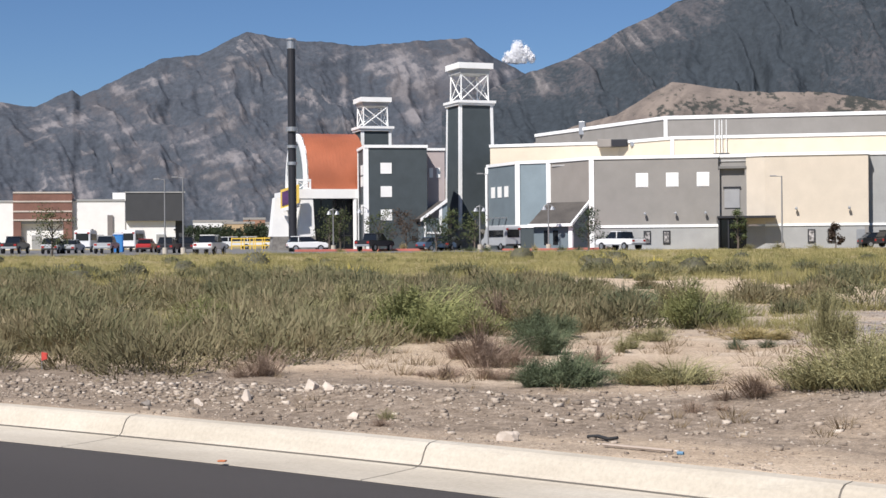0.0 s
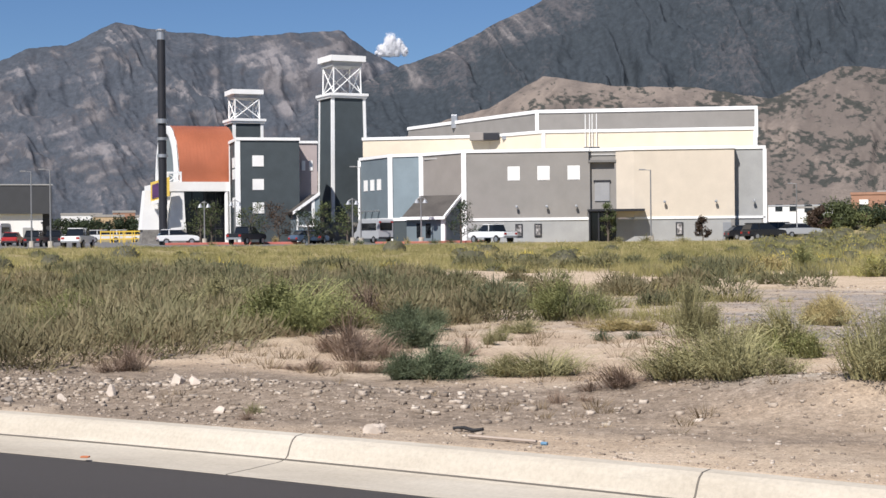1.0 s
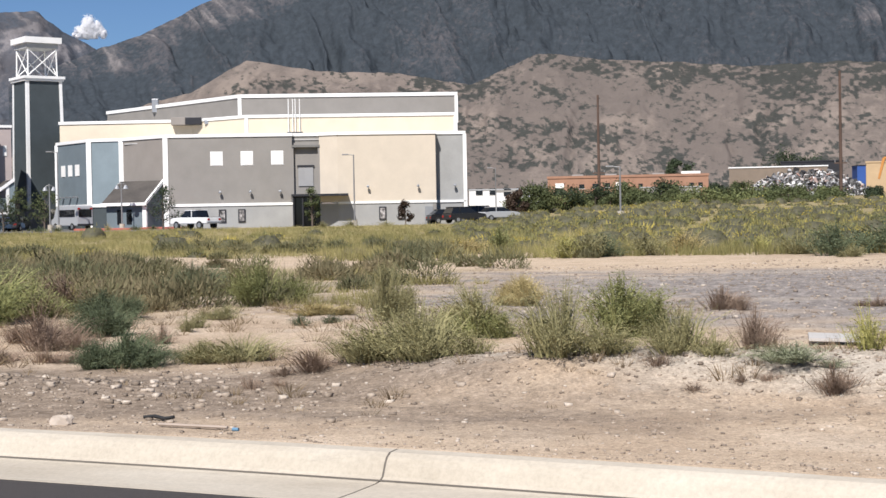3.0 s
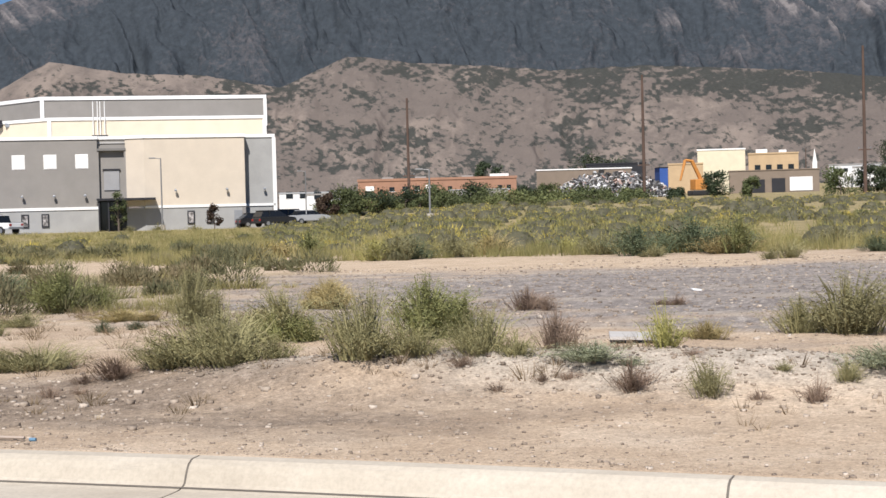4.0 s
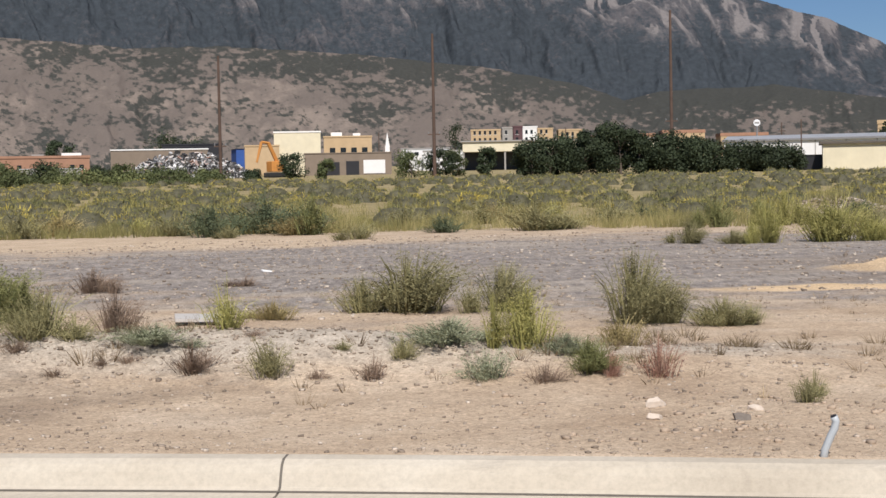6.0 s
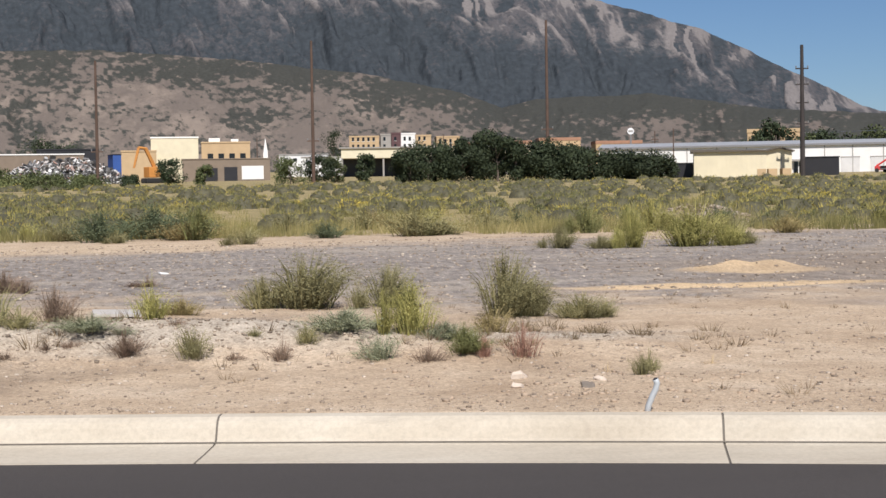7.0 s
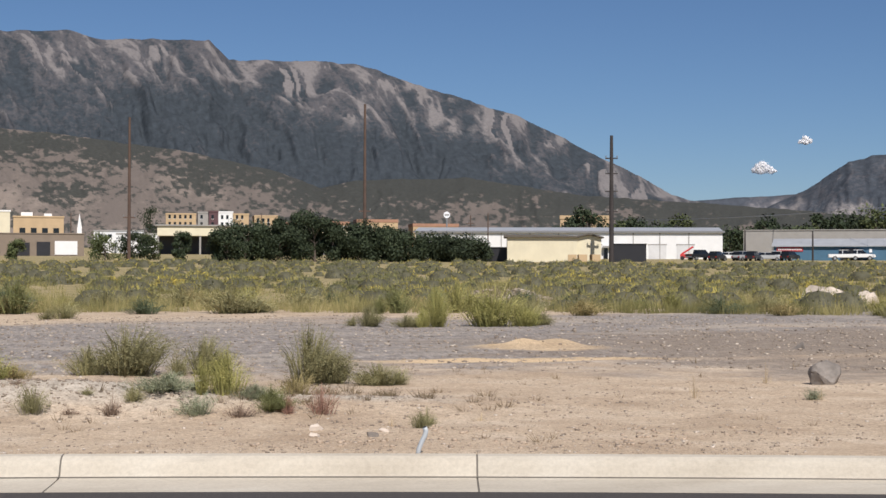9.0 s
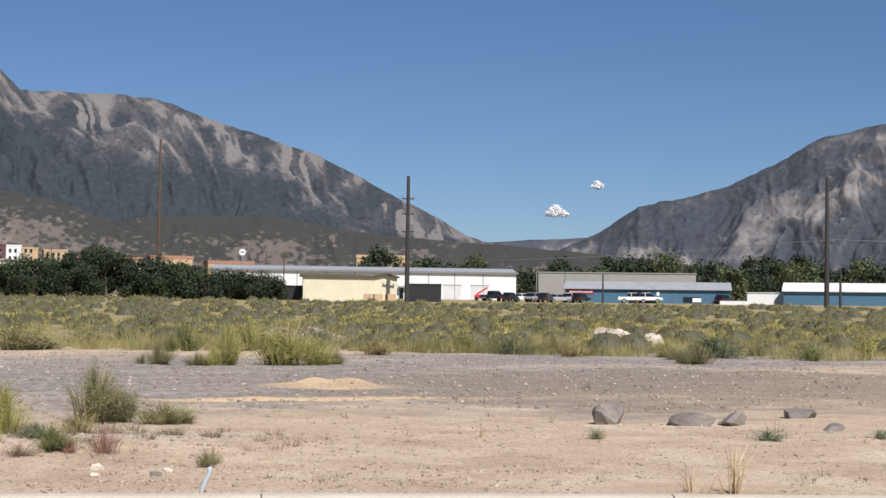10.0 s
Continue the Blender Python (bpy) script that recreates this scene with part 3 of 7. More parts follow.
def wall_lamp(parent, x, y, z):
    lamp = part("wall_lamp", box(x - 0.14, x + 0.14, y - 0.6, y - 0.3, z - 0.12, z + 0.12, bevel=0.04), STEEL, parent, "grey metal wall lamp on an arm")
    bm = tube([(x, y, z - 0.05), (x, y - 0.25, z + 0.18), (x, y - 0.45, z + 0.1)], 0.05, 6)
    part("arm", bm, STEEL, lamp)


def poster_case(parent, x, y, z0, z1, w=0.8):
    c = part("poster_case", box(x - w / 2, x + w / 2, y - 0.12, y, z0, z1), BLACK, parent, "black framed poster case")
    part("poster", box(x - w / 2 + 0.13, x + w / 2 - 0.13, y - 0.135, y - 0.1, z0 + 0.15, z1 - 0.15), paint("poster_paper", (0.35, 0.33, 0.32), vary=0.9, scale=2.0, fine=4), c)


def open_crown(parent, cx, cy, half, z0, z1, z2):
    """An open lattice lantern with a flat white lid."""
    for sx in (-1, 1):
        for sy in (-1, 1):
            part("crown_post", tube([(cx + sx * half, cy + sy * half, z0), (cx + sx * half * 0.97, cy + sy * half * 0.97, z1)], 0.09, 6), TRIM, parent)
    for k in range(4):
        r = Matrix.Rotation(k * math.pi / 2, 4, "Z")
        for s in (-1, 1):
            p, q = r @ Vector((-s * half, -half, z0 + 0.1)), r @ Vector((s * half, -half, z1 - 0.1))
            o = Vector((cx, cy, 0))
            part("crown_brace", tube([p + o, q + o], 0.07, 5), TRIM, parent)
    lid = half * 1.08
    part("crown_soffit", prism([(-lid + cx, -lid + cy), (lid + cx, -lid + cy), (lid + cx, lid + cy), (-lid + cx, lid + cy)], z1, z1 + (z2 - z1) * 0.45), paint("soffit_grey", (0.45, 0.46, 0.46)), parent)
    lid = half * 1.27
    part("crown_lid", prism([(-lid + cx, -lid + cy), (lid + cx, -lid + cy), (lid + cx, lid + cy), (-lid + cx, lid + cy)], z1 + (z2 - z1) * 0.45, z2), TRIM, parent)


def build_cinema():
    c = thing("cinema_building", CINEMA, "large cinema with grey, cream and blue stucco walls and white trim", "building")
    # front block
    wall_run(c, [(-16.9, 0), (-3.0, 0)], 2.65, 10.05, GREY)
    wall_run(c, [(-3.0, 0.5), (0.0, 0.5)], 3.5, 10.05, GREY)
    wall_run(c, [(0.0, 0), (2.0, -0.9), (12.9, -0.9)], 2.65, 10.05, BEIGE)
    wall_run(c, [(12.9, -0.9), (12.92, 0.6)], 0, 10.05, GREY)
    wall_run(c, [(12.95, 0.6), (16.3, 0.6)], 2.65, 10.05, GREYLOW)
    wall_run(c, [(16.3, 0.6), (16.9, 20)], 0, 10.05, GREY)
    wall_run(c, [(-16.9, 0.02), (-3.0, 0.02)], -0.8, 2.45, GREYLOW, cap=0)
    wall_run(c, [(0.0, 0.02), (2.0, -0.88), (12.9, -0.88)], -0.8, 2.45, GREYLOW, cap=0)
    wall_run(c, [(12.95, 0.62), (16.3, 0.62)], -0.8, 2.45, GREYLOW, cap=0)
    strip(c, TRIM, (-16.95, -3.0, -0.08, 0.3, 2.42, 2.72), (2.0, 12.95, -0.98, -0.6, 2.42, 2.68), (12.95, 16.35, 0.5, 0.9, 2.42, 2.68))
    strip(c, TRIM, (-17.2, -16.65, -0.1, 0.35, -0.8, 10.05), (16.1, 16.5, 0.5, 0.95, -0.8, 10.05), name="corner_trim")
    # strip across the recess top in darker grey, its shade painted on
    strip(c, paint("recess_shadow_grey", (0.17, 0.165, 0.155)), (-3.05, 0.05, -0.12, 0.6, 8.8, 9.05), name="recess_head")
    strip(c, GREY, (-3.1, -2.85, -0.02, 0.6, 3.5, 8.8), (-0.15, 0.05, -0.02, 0.6, 3.5, 8.8), name="recess_jamb")
    for a, b, z0, z1 in ((-2.35, -0.7, 4.5, 6.65),):
        w = part("window", box(a, b, 0.38, 0.52, z0, z1), paint("shutter_grey", (0.30, 0.30, 0.30)), c, "grey shuttered window in a recess")
        part("window_frame", box(a - 0.12, b + 0.12, 0.3, 0.5, z1, z1 + 0.18), BLACK, w)
    for x in (-11.33, -8.0, -4.65):
        w = part("window", box(x - 0.62, x + 0.62, -0.06, 0.1, 6.95, 8.4), WHITE, c, "square white blind window")
        part("window_frame", box(x - 0.68, x + 0.68, -0.03, 0.1, 6.89, 8.46), TRIM, w)
    for x in (-11.0, -7.66, -4.39):
        wall_lamp(c, x, 0, 3.95)
    for x in (5.3, 10.87):
        wall_lamp(c, x, -0.9, 4.3)
    wall_lamp(c, 15.1, 0.6, 4.3)
    for x in (-10.8, -8.67):
        poster_case(c, x, 0.02, 0.6, 2.05)
    for x in (6.9, 9.0):
        poster_case(c, x, -0.88, 0.6, 2.05)
    part("window", box(-14.2, -13.1, -0.05, 0.05, 1.4, 2.1), GLASS, c, "small dark window")
    part("side_door", box(11.6, 12.5, -0.96, -0.85, -0.2, 1.98), paint("grey_door", (0.24, 0.25, 0.26)), c, "plain grey steel door")
    # entry under a dark canopy
    part("entry_recess", box(-3.0, 0.0, 2.0, 2.2, -0.8, 3.6), GLASS, c, "dark glazed entrance doors")
    part("entry_side", box(-3.2, -3.0, 0.0, 2.2, -0.8, 3.6), GREYLOW, c)
    part("entry_side", box(0.0, 0.2, 0.0, 2.2, -0.8, 3.6), GREYLOW, c)
    part("canopy", box(-3.1, 3.1, -3.2, 0.3, 3.32, 3.55), BLACK, c, "flat dark metal canopy over the entrance")
    for x in (-2.9, -1.9):
        part("canopy_post", box(x - 0.08, x + 0.08, -3.0, -2.84, -0.8, 3.32), BLACK, c)
    # roofs
    part("roof", prism([(-16.9, 0.4), (0, 0.4), (16.3, 0.9), (16.9, 22), (-24, 22), (-22, 5)], 9.6, 9.75), ROOFGREY, c)
    # second tier
    wall_run(c, [(-31.2, 17.6), (-15.2, 16), (-8.4, 9.5), (16.2, 9.5)], 9.6, 12.75, CREAM)
    strip(c, TRIM, (-8.6, -8.2, 9.4, 9.8, 9.7, 12.75), (15.9, 16.3, 9.4, 9.8, 9.7, 12.75), name="corner_trim")
    part("roof", prism([(-31.2, 18.1), (-15, 16.4), (-8.4, 9.9), (16.2, 9.9), (16.2, 45), (-31.2, 45)], 12.2, 12.35), ROOFGREY, c)
    wall_run(c, [(-29.0, 44), (-9.6, 18), (17.0, 18), (17.4, 45)], 12.3, 15.75, GREY, cap=0.42)
    strip(c, TRIM, (-9.8, -9.35, 17.9, 18.3, 12.4, 15.75), (16.75, 17.15, 17.9, 18.3, 12.4, 15.75), name="corner_trim")
    part("roof", prism([(-29, 44.2), (-9.6, 18.3), (17.0, 18.3), (17.4, 45)], 15.1, 15.25), ROOFGREY, c)
    # rooftop plant
    for x0, x1, y0, z0, z1, mt in ((-17.6, -15.9, 14.5, 12.35, 13.3, TAUPE), (-15.9, -14.0, 14.4, 12.35, 13.25, BLACK), (-13.6, -12.4, 14.0, 12.35, 12.9, STEEL), (-5.2, -4.2, 4.0, 9.75, 10.55, BLACK), (-3.6, -1.8, 4.0, 9.75, 10.75, BLACK), (-21.8, -21.0, 33.5, 15.2, 17.0, STEEL)):
        part("rooftop_unit", box(x0, x1, y0, y0 + 1.6, z0, z1, bevel=0.06), mt, c)
    for x in (-3.25, -2.45):
        part("ladder_hoop", tube([(x - 0.25, 9.2, 9.8), (x - 0.25, 9.2, 14.9), (x + 0.25, 9.2, 14.9), (x + 0.25, 9.2, 9.8)], 0.05, 5), TRIM, c)
    # angled wing: taupe, pale blue and blue-grey walls
    wall_run(c, [(-22.4, 5.6), (-16.9, 0)], 2.7, 10.05, TAUPE)
    wall_run(c, [(-22.4, 5.62), (-16.9, 0.02)], -0.8, 2.7, GREYLOW, cap=0)
    wall_run(c, [(-26.2, 6.6), (-22.4, 5.6)], 2.95, 10.05, PALEBLUE)
    wall_run(c, [(-31.0, 14.0), (-26.2, 6.6)], 2.95, 10.05, BLUEGREY)
    wall_run(c, [(-26.2, 6.62), (-22.4, 5.62)], -0.8, 2.6, CHARCOAL, cap=0)
    wall_run(c, [(-31.0, 14.02), (-26.2, 6.62)], -0.8, 2.6, CHARCOAL, cap=0)
    wall_run(c, [(-26.25, 6.5), (-22.4, 5.5)], 2.6, 2.95, TRIM, cap=0, name="trim")
    wall_run(c, [(-31.05, 13.9), (-26.25, 6.5)], 2.6, 2.95, TRIM, cap=0, name="trim")
    for x, y in ((-26.2, 6.5), (-22.4, 5.5), (-30.95, 13.9)):
        part("corner_trim", box(x - 0.28, x + 0.28, y - 0.12, y + 0.3, -0.8, 10.05), TRIM, c)
    for k in (0.2, 0.42, 0.64):
        x, y = -31 + 4.8 * k, 14 - 7.4 * k
        m = Matrix.Translation((x, y, 0)) @ pose(0, 0, 0, 0, 0, -57)
        bm = box(-0.55, 0.55, -0.06, 0.1, 6.3, 7.6)
        bm.transform(m)
        part("window", bm, WHITE, c, "square white blind window")
        bm = box(-0.1, 0.1, -0.7, 0.0, 3.75, 3.95, bevel=0.03)
        bm.transform(m)
        part("wall_lamp", bm, STEEL, c)
    # shingled lean-to by the angled wall
    bm = prism([(-3.4, 2.75), (0.2, 5.2), (0.2, 5.4), (-3.6, 2.95)], -5.6, 0.0, "x")
    m = Matrix.Translation((-17.3, 0.2, 0)) @ pose(0, 0, 0, 0, 0, -26)
    bm.transform(m)
    part("porch_roof", bm, DARKROOF, c, "dark shingle lean-to roof")
    bm = box(-5.3, -0.2, -3.1, -2.85, -0.8, 2.85)
    bm.transform(m)
    porch = part("porch_wall", bm, BLUEGREY, c)
    bm = prism([(-3.75, 2.65), (0.2, 5.3), (0.2, 5.65), (-3.75, 3.0)], 0.0, 0.22, "x")
    bm.transform(m)
    part("fascia", bm, TRIM, c)
    bm = box(-5.7, 0.1, -3.75, -3.55, 2.62, 2.95)
    bm.transform(m)
    part("fascia", bm, TRIM, c)
    bm = prism([(-3.1, -0.8), (0, -0.8), (0, 5.1), (-3.1, 2.85)], -0.25, -0.05, "x")
    bm.transform(m)
    part("porch_end", bm, BLUEGREY, c)
    for x in (-3.6, -2.4):
        bm = box(x - 0.32, x + 0.32, -3.16, -3.05, 0.6, 2.2)
        bm.transform(m)
        part("window", bm, GLASS, porch)
    bm = box(-0.6, -0.1, -3.3, -2.8, -0.8, 2.85)
    bm.transform(m)
    part("porch_post", bm, TRIM, c)
    return c


build_cinema()


def tapered(parent, name, half0, half1, z0, z1, mat, cx, cy, label=""):
    bm = bmesh.new()
    lo = [bm.verts.new((cx + sx * half0, cy + sy * half0, z0)) for sx, sy in ((-1, -1), (1, -1), (1, 1), (-1, 1))]
    hi = [bm.verts.new((cx + sx * half1, cy + sy * half1, z1)) for sx, sy in ((-1, -1), (1, -1), (1, 1), (-1, 1))]
    bm.faces.new(lo[::-1]), bm.faces.new(hi)
    for i in range(4):
        bm.faces.new((lo[i], lo[(i + 1) % 4], hi[(i + 1) % 4], hi[i]))
    return part(name, bm, mat, parent, label)


def tower(m, half, flare, top, crown, lid, label):
    t = thing("tower", m, label, "tower", "cinema towers")
    cx = cy = half
    tapered(t, "shaft", half + flare, half, -0.8, top, CHARCOAL, cx, cy)
    for sx in (-1, 1):
        for sy in (-1, 1):
            a, b = (cx + sx * (half + flare - 0.12), cy + sy * (half + flare - 0.12), -0.8), (cx + sx * (half - 0.12), cy + sy * (half - 0.12), top)
            part("corner_trim", tube([a, b], 0.27, 4), TRIM, t)
    tapered(t, "cornice", half + 0.22, half + 0.3, top, top + 0.3, TRIM, cx, cy)
    tapered(t, "cornice", half + 0.38, half + 0.38, top + 0.3, top + 0.62, TRIM, cx, cy)
    open_crown(t, cx, cy, half * 0.84, top + 0.62, crown, lid)
    return t


big = tower(at(34.30, 199, 21.5, LOT) @ Matrix.Scale(1.015, 4), 2.2, 0.25, 18.15, 22.2, 23.5, "tall charcoal stucco tower with white edges and open lattice crown")
# stone block set round the tower foot in place of a landscaping boulder
tapered(big, "stone_base", 3.4, 2.55, -0.8, 2.6, STONE, 2.2, 2.2, "sloping grey stone block standing in for a landscaping boulder")
tower(at(37.88, 204, 14, LOT), 1.95, 0.0, 15.6, 18.9, 20.0, "charcoal tower with white cornice and open lattice crown")


def build_lobby():
    c = thing("lobby_building", at(37.74, 188, 7, LOT), "charcoal cube block with white trim beside the cinema lobby", "building")
    part("wall", box(0, 7.4, 0, 8.0, -0.8, 12.4), CHARCOAL, c)
    strip(c, TRIM, (-0.3, 0.3, -0.08, 0.3, -0.8, 12.4), (-0.08, 0.2, 7.7, 8.1, -0.8, 12.4), name="corner_trim")
    strip(c, TRIM, (-0.2, 7.5, -0.15, 0.2, 12.4, 12.75), (-0.15, 0.2, 0.2, 8.2, 12.4, 12.75), name="roof_cap")
    for z in (4.35, 7.15, 9.95):
        part("window", box(1.75, 3.1, -0.07, 0.1, z - 0.65, z + 0.65), WHITE, c, "square white blind window")
    for z in (5.2, 8.6, 10.0):
        for y in (2.2, 3.9):
            part("window", box(-0.07, 0.1, y, y + 1.0, z - 0.7, z + 0.5), WHITE, c)
    part("wall_pink", box(7.4, 9.9, 2.0, 8.0, -0.8, 12.2), PINK, c, "pale pink stucco wall")
    part("roof_cap", box(7.5, 10.0, 1.85, 2.2, 12.2, 12.5), TRIM, c)
    for x in (8.0, 8.9):
        part("window", box(x, x + 0.45, 1.92, 2.1, 8.9, 10.1), WHITE, c)
    # small shingled gable in front
    part("gable_wall", box(6.3, 8.3, -4.6, 0.0, -0.8, 3.8), BLUEGREY, c)
    part("gable_roof", prism([(5.9, 3.55), (8.9, 5.7), (8.9, 5.95), (5.8, 3.8)], -4.7, 1.8, "y"), DARKROOF, c, "dark shingle lean-to roof")
    part("fascia", prism([(5.8, 3.45), (9.0, 5.75), (9.0, 6.15), (5.8, 3.85)], -4.9, -4.7, "y"), TRIM, c)
    part("gable_end", prism([(8.1, -0.8), (9.0, -0.8), (9.0, 5.7), (8.1, 5.05)], -4.7, -4.5, "y"), PALEBLUE, c)
    strip(c, TRIM, (8.05, 8.4, -4.75, -4.4, -0.8, 5.2), (6.25, 6.45, -4.68, -4.5, -0.8, 3.6), (6.3, 8.3, -4.68, -4.5, 2.0, 2.25))
    return c


build_lobby()


def build_entrance():
    c = thing("entrance_hall", at(39.85, 196, 10, LOT), "cinema entrance hall under a curved copper roof", "building")
    L, W, z0, zr = 7.4, 15.0, 7.75, 15.2
    n = 20
    arc = [(W / 2 - W / 2 * math.cos(math.pi * k / n), z0 + (zr - z0) * math.sin(math.pi * k / n) ** 0.9) for k in range(n + 1)]
    bm = bmesh.new()
    rows = []
    for x in np.linspace(0.0, L, 15):
        rows.append([bm.verts.new((x, y, z)) for y, z in arc])
    for a, b in zip(rows, rows[1:]):
        for i in range(n):
            bm.faces.new((a[i], b[i], b[i + 1], a[i + 1]))
    part("copper_roof", bm, COPPER, c, "curved copper sheet roof with standing seams", smooth=True)
    for x in np.linspace(0.3, L - 0.1, 17):
        part("roof_seam", tube([(x, y, z + 0.02) for y, z in arc[: n // 2 + 3]], 0.022, 4), COPPER, c)
    bm = bmesh.new()
    for i in range(n):
        y, z, y2, z2 = *arc[i], *arc[i + 1]
        o = lambda p, q, k: ((p - W / 2) * k + W / 2, z0 + (q - z0) * k)
        quad = [(y, z), (y2, z2), o(y2, z2, 0.88), o(y, z, 0.88)]
        for lo, hi in ((-0.45, 0.1),):
            prism(quad, lo, hi, "x", bm)
    part("arch_rim", bm, TRIM, c, "white arched rim")
    part("gable_glass", prism([(y, z) for y, z in arc], -0.05, 0.05, "x"), paint("gable_panel", (0.16, 0.19, 0.20)), c)
    part("canopy_band", box(-1.9, L + 0.2, -1.2, W, 6.6, 7.75), WHITE, c, "white canopy band")
    part("glass_front", box(0.6, L, 0.4, 0.6, -0.8, 6.6), GLASS, c, "dark glazed lobby front")
    for x in (1.7, 3.2, 4.6):
        part("mullion", box(x - 0.06, x + 0.06, 0.3, 0.45, -0.8, 6.6), BLACK, c)
    for z in (1.9, 4.3):
        part("mullion", box(0.6, L, 0.3, 0.45, z, z + 0.12), BLACK, c)
    for x, w0, w1 in ((-0.45, 1.1, 0.85), (-3.7, 1.15, 0.8)):
        for zz0, zz1, mt in ((-0.8, 1.9, STONE), (1.9, 6.7, WHITE)):
            k0, k1 = (1.05, 1.05) if mt is STONE else (1.0, w1 / w0)
            bm = prism([(x - w0 * k0, zz0), (x + w0 * k0, zz0), (x + w0 * k1, zz1), (x - w0 * k1 * 0.75, zz1)], -1.1, 1.2, "y")
            part("pier", bm, mt, c)
    part("pier", box(-2.6, -1.9, 2.0, 3.0, -0.8, 7.0), WHITE, c)
    for x in (5.75, 6.5):
        part("column", tube([(x, -0.9, -0.8), (x, -0.9, 6.6)], 0.26, 10), WHITE, c)
    part("balcony_rail", box(-1.6, 0.2, -1.0, -0.8, 8.75, 9.0), TRIM, c)
    for x in (-1.5, -0.7, 0.1):
        part("rail_post", box(x - 0.1, x + 0.1, -1.0, -0.8, 7.75, 8.8), TRIM, c)
    for s in (-1, 1):
        part("rail_brace", tube([(-0.7 - s * 0.7, -0.9, 7.8), (-0.7 + s * 0.7, -0.9, 8.7)], 0.06, 4), TRIM, c)
    s = thing("entrance_sign", at(40.55, 193, 4, LOT), "yellow framed purple sign board above the entrance", "sign")
    yellow = paint("sign_yellow", (0.75, 0.52, 0.10), vary=0.2)
    purple = paint("sign_purple", (0.09, 0.035, 0.12), vary=0.3, scale=1.5)
    part("board", prism([(-1.0, 5.2), (1.25, 6.0), (1.25, 8.3), (-1.0, 7.6)], -0.2, 0.2, "y"), yellow, s)
    part("panel", prism([(-0.85, 5.6), (0.85, 6.15), (0.85, 7.9), (-0.85, 7.3)], -0.28, -0.2, "y"), purple, s)
    part("light_band", prism([(-1.0, 4.9), (0.9, 5.35), (0.9, 5.85), (-1.0, 5.3)], -0.4, 0.3, "y"), WHITE, s)
    part("bracket", box(-0.9, 1.0, 0.2, 0.9, 5.0, 5.25), STEEL, s)
    part("post", box(0.2, 0.5, 0.5, 0.8, -0.8, 5.2), WHITE, s)
    ch = thing("chimney_stack", at(40.42, 182, 0, LOT) @ Matrix.Scale(0.94, 4), "tall slender black steel stack with silver bands", "chimney")
    part("shaft", tube([(0, 1.0, -0.8), (0, 1.0, 25.1)], 0.5, 16), BLACK, ch, smooth=False)
    for z0, z1, r in ((14.9, 15.45, 0.72), (12.85, 13.2, 0.62), (10.75, 11.15, 0.62)):
        part("band", tube([(0, 1.0, z0), (0, 1.0, z1)], r, 16), STEEL, ch)
    part("cap", tube([(0, 1.0, 25.1), (0, 1.0, 26.2)], 0.53, 16), STEEL, ch)
    part("cap_lid", tube([(0, 1.0, 26.2), (0, 1.0, 26.4)], [0.68, 0.5], 16), STEEL, ch)


build_entrance()


def build_retail():
    c = thing("retail_building", at(46.4, 262, 0), "white flat-roofed shop building with brown and charcoal fronts", "building")
    brown = paint("brown_board", (0.20, 0.10, 0.075), vary=0.2)
    k = 0.0945
    px = lambda v: (v - 217) * k
    part("wall", box(px(-260), px(30), 0, 14, -1, 7.8), WHITE, c)
    part("wall", box(px(128), px(217), 0, 14, -1, 7.9), WHITE, c)
    part("wall", box(px(217), px(303), 0.2, 14, -1, 4.5), WHITE, c)
    part("brown_front", box(px(30), px(128), -0.8, 10, 4.6, 9.1), brown, c, "brown boarded shop front with pale bands")
    for z in (6.0, 7.6, 9.05, 4.6):
        part("band", box(px(30), px(128), -0.9, -0.75, z, z + 0.25), paint("band_tan", (0.52, 0.46, 0.40)), c)
    for a, b in ((30, 43), (113, 128)):
        part("brown_pier", box(px(a), px(b), -0.8, 1, -1, 4.6), brown, c)
    part("shop_front", box(px(43), px(113), 0.1, 0.4, -1, 4.6), WHITE, c)
    part("awning", box(px(43), px(113), -0.6, 0.2, 4.1, 4.6), GREYLOW, c)
    part("charcoal_front", box(px(218), px(318), -0.5, 12, 4.5, 9.1), paint("charcoal_panel", (0.05, 0.052, 0.056)), c, "charcoal panelled upper front")
    part("wall", box(px(303), px(318), 0.8, 12, -1, 4.5), paint("charcoal_panel", (0.05, 0.052, 0.056)), c)
    part("roof_cap", box(px(196), px(230), 1, 3, 7.9, 9.2), WHITE, c)
    part("roof_cap", box(px(217), px(320), -0.6, 0, 9.1, 9.3), GREYLOW, c)
    strip(c, GREYLOW, (px(128), px(217), -0.12, 0.2, 7.75, 8.1), (px(-260), px(30), -0.1, 0.2, 7.6, 7.95), name="roof_cap")
    part("downpipe", box(px(187), px(196), -0.3, 0, -1, 5.5), paint("taupe_pier", (0.20, 0.18, 0.17)), c)
    for x in (165, 270, 60):
        part("shop_door", box(px(x), px(x + 16), -0.05, 0.25, -1, 2.3), GREYLOW, c)
    for a in (160, 300):
        part("wall_lamp", box(px(a), px(a + 3), -0.5, 0, 2.9, 3.2), BLACK, c)


build_retail()


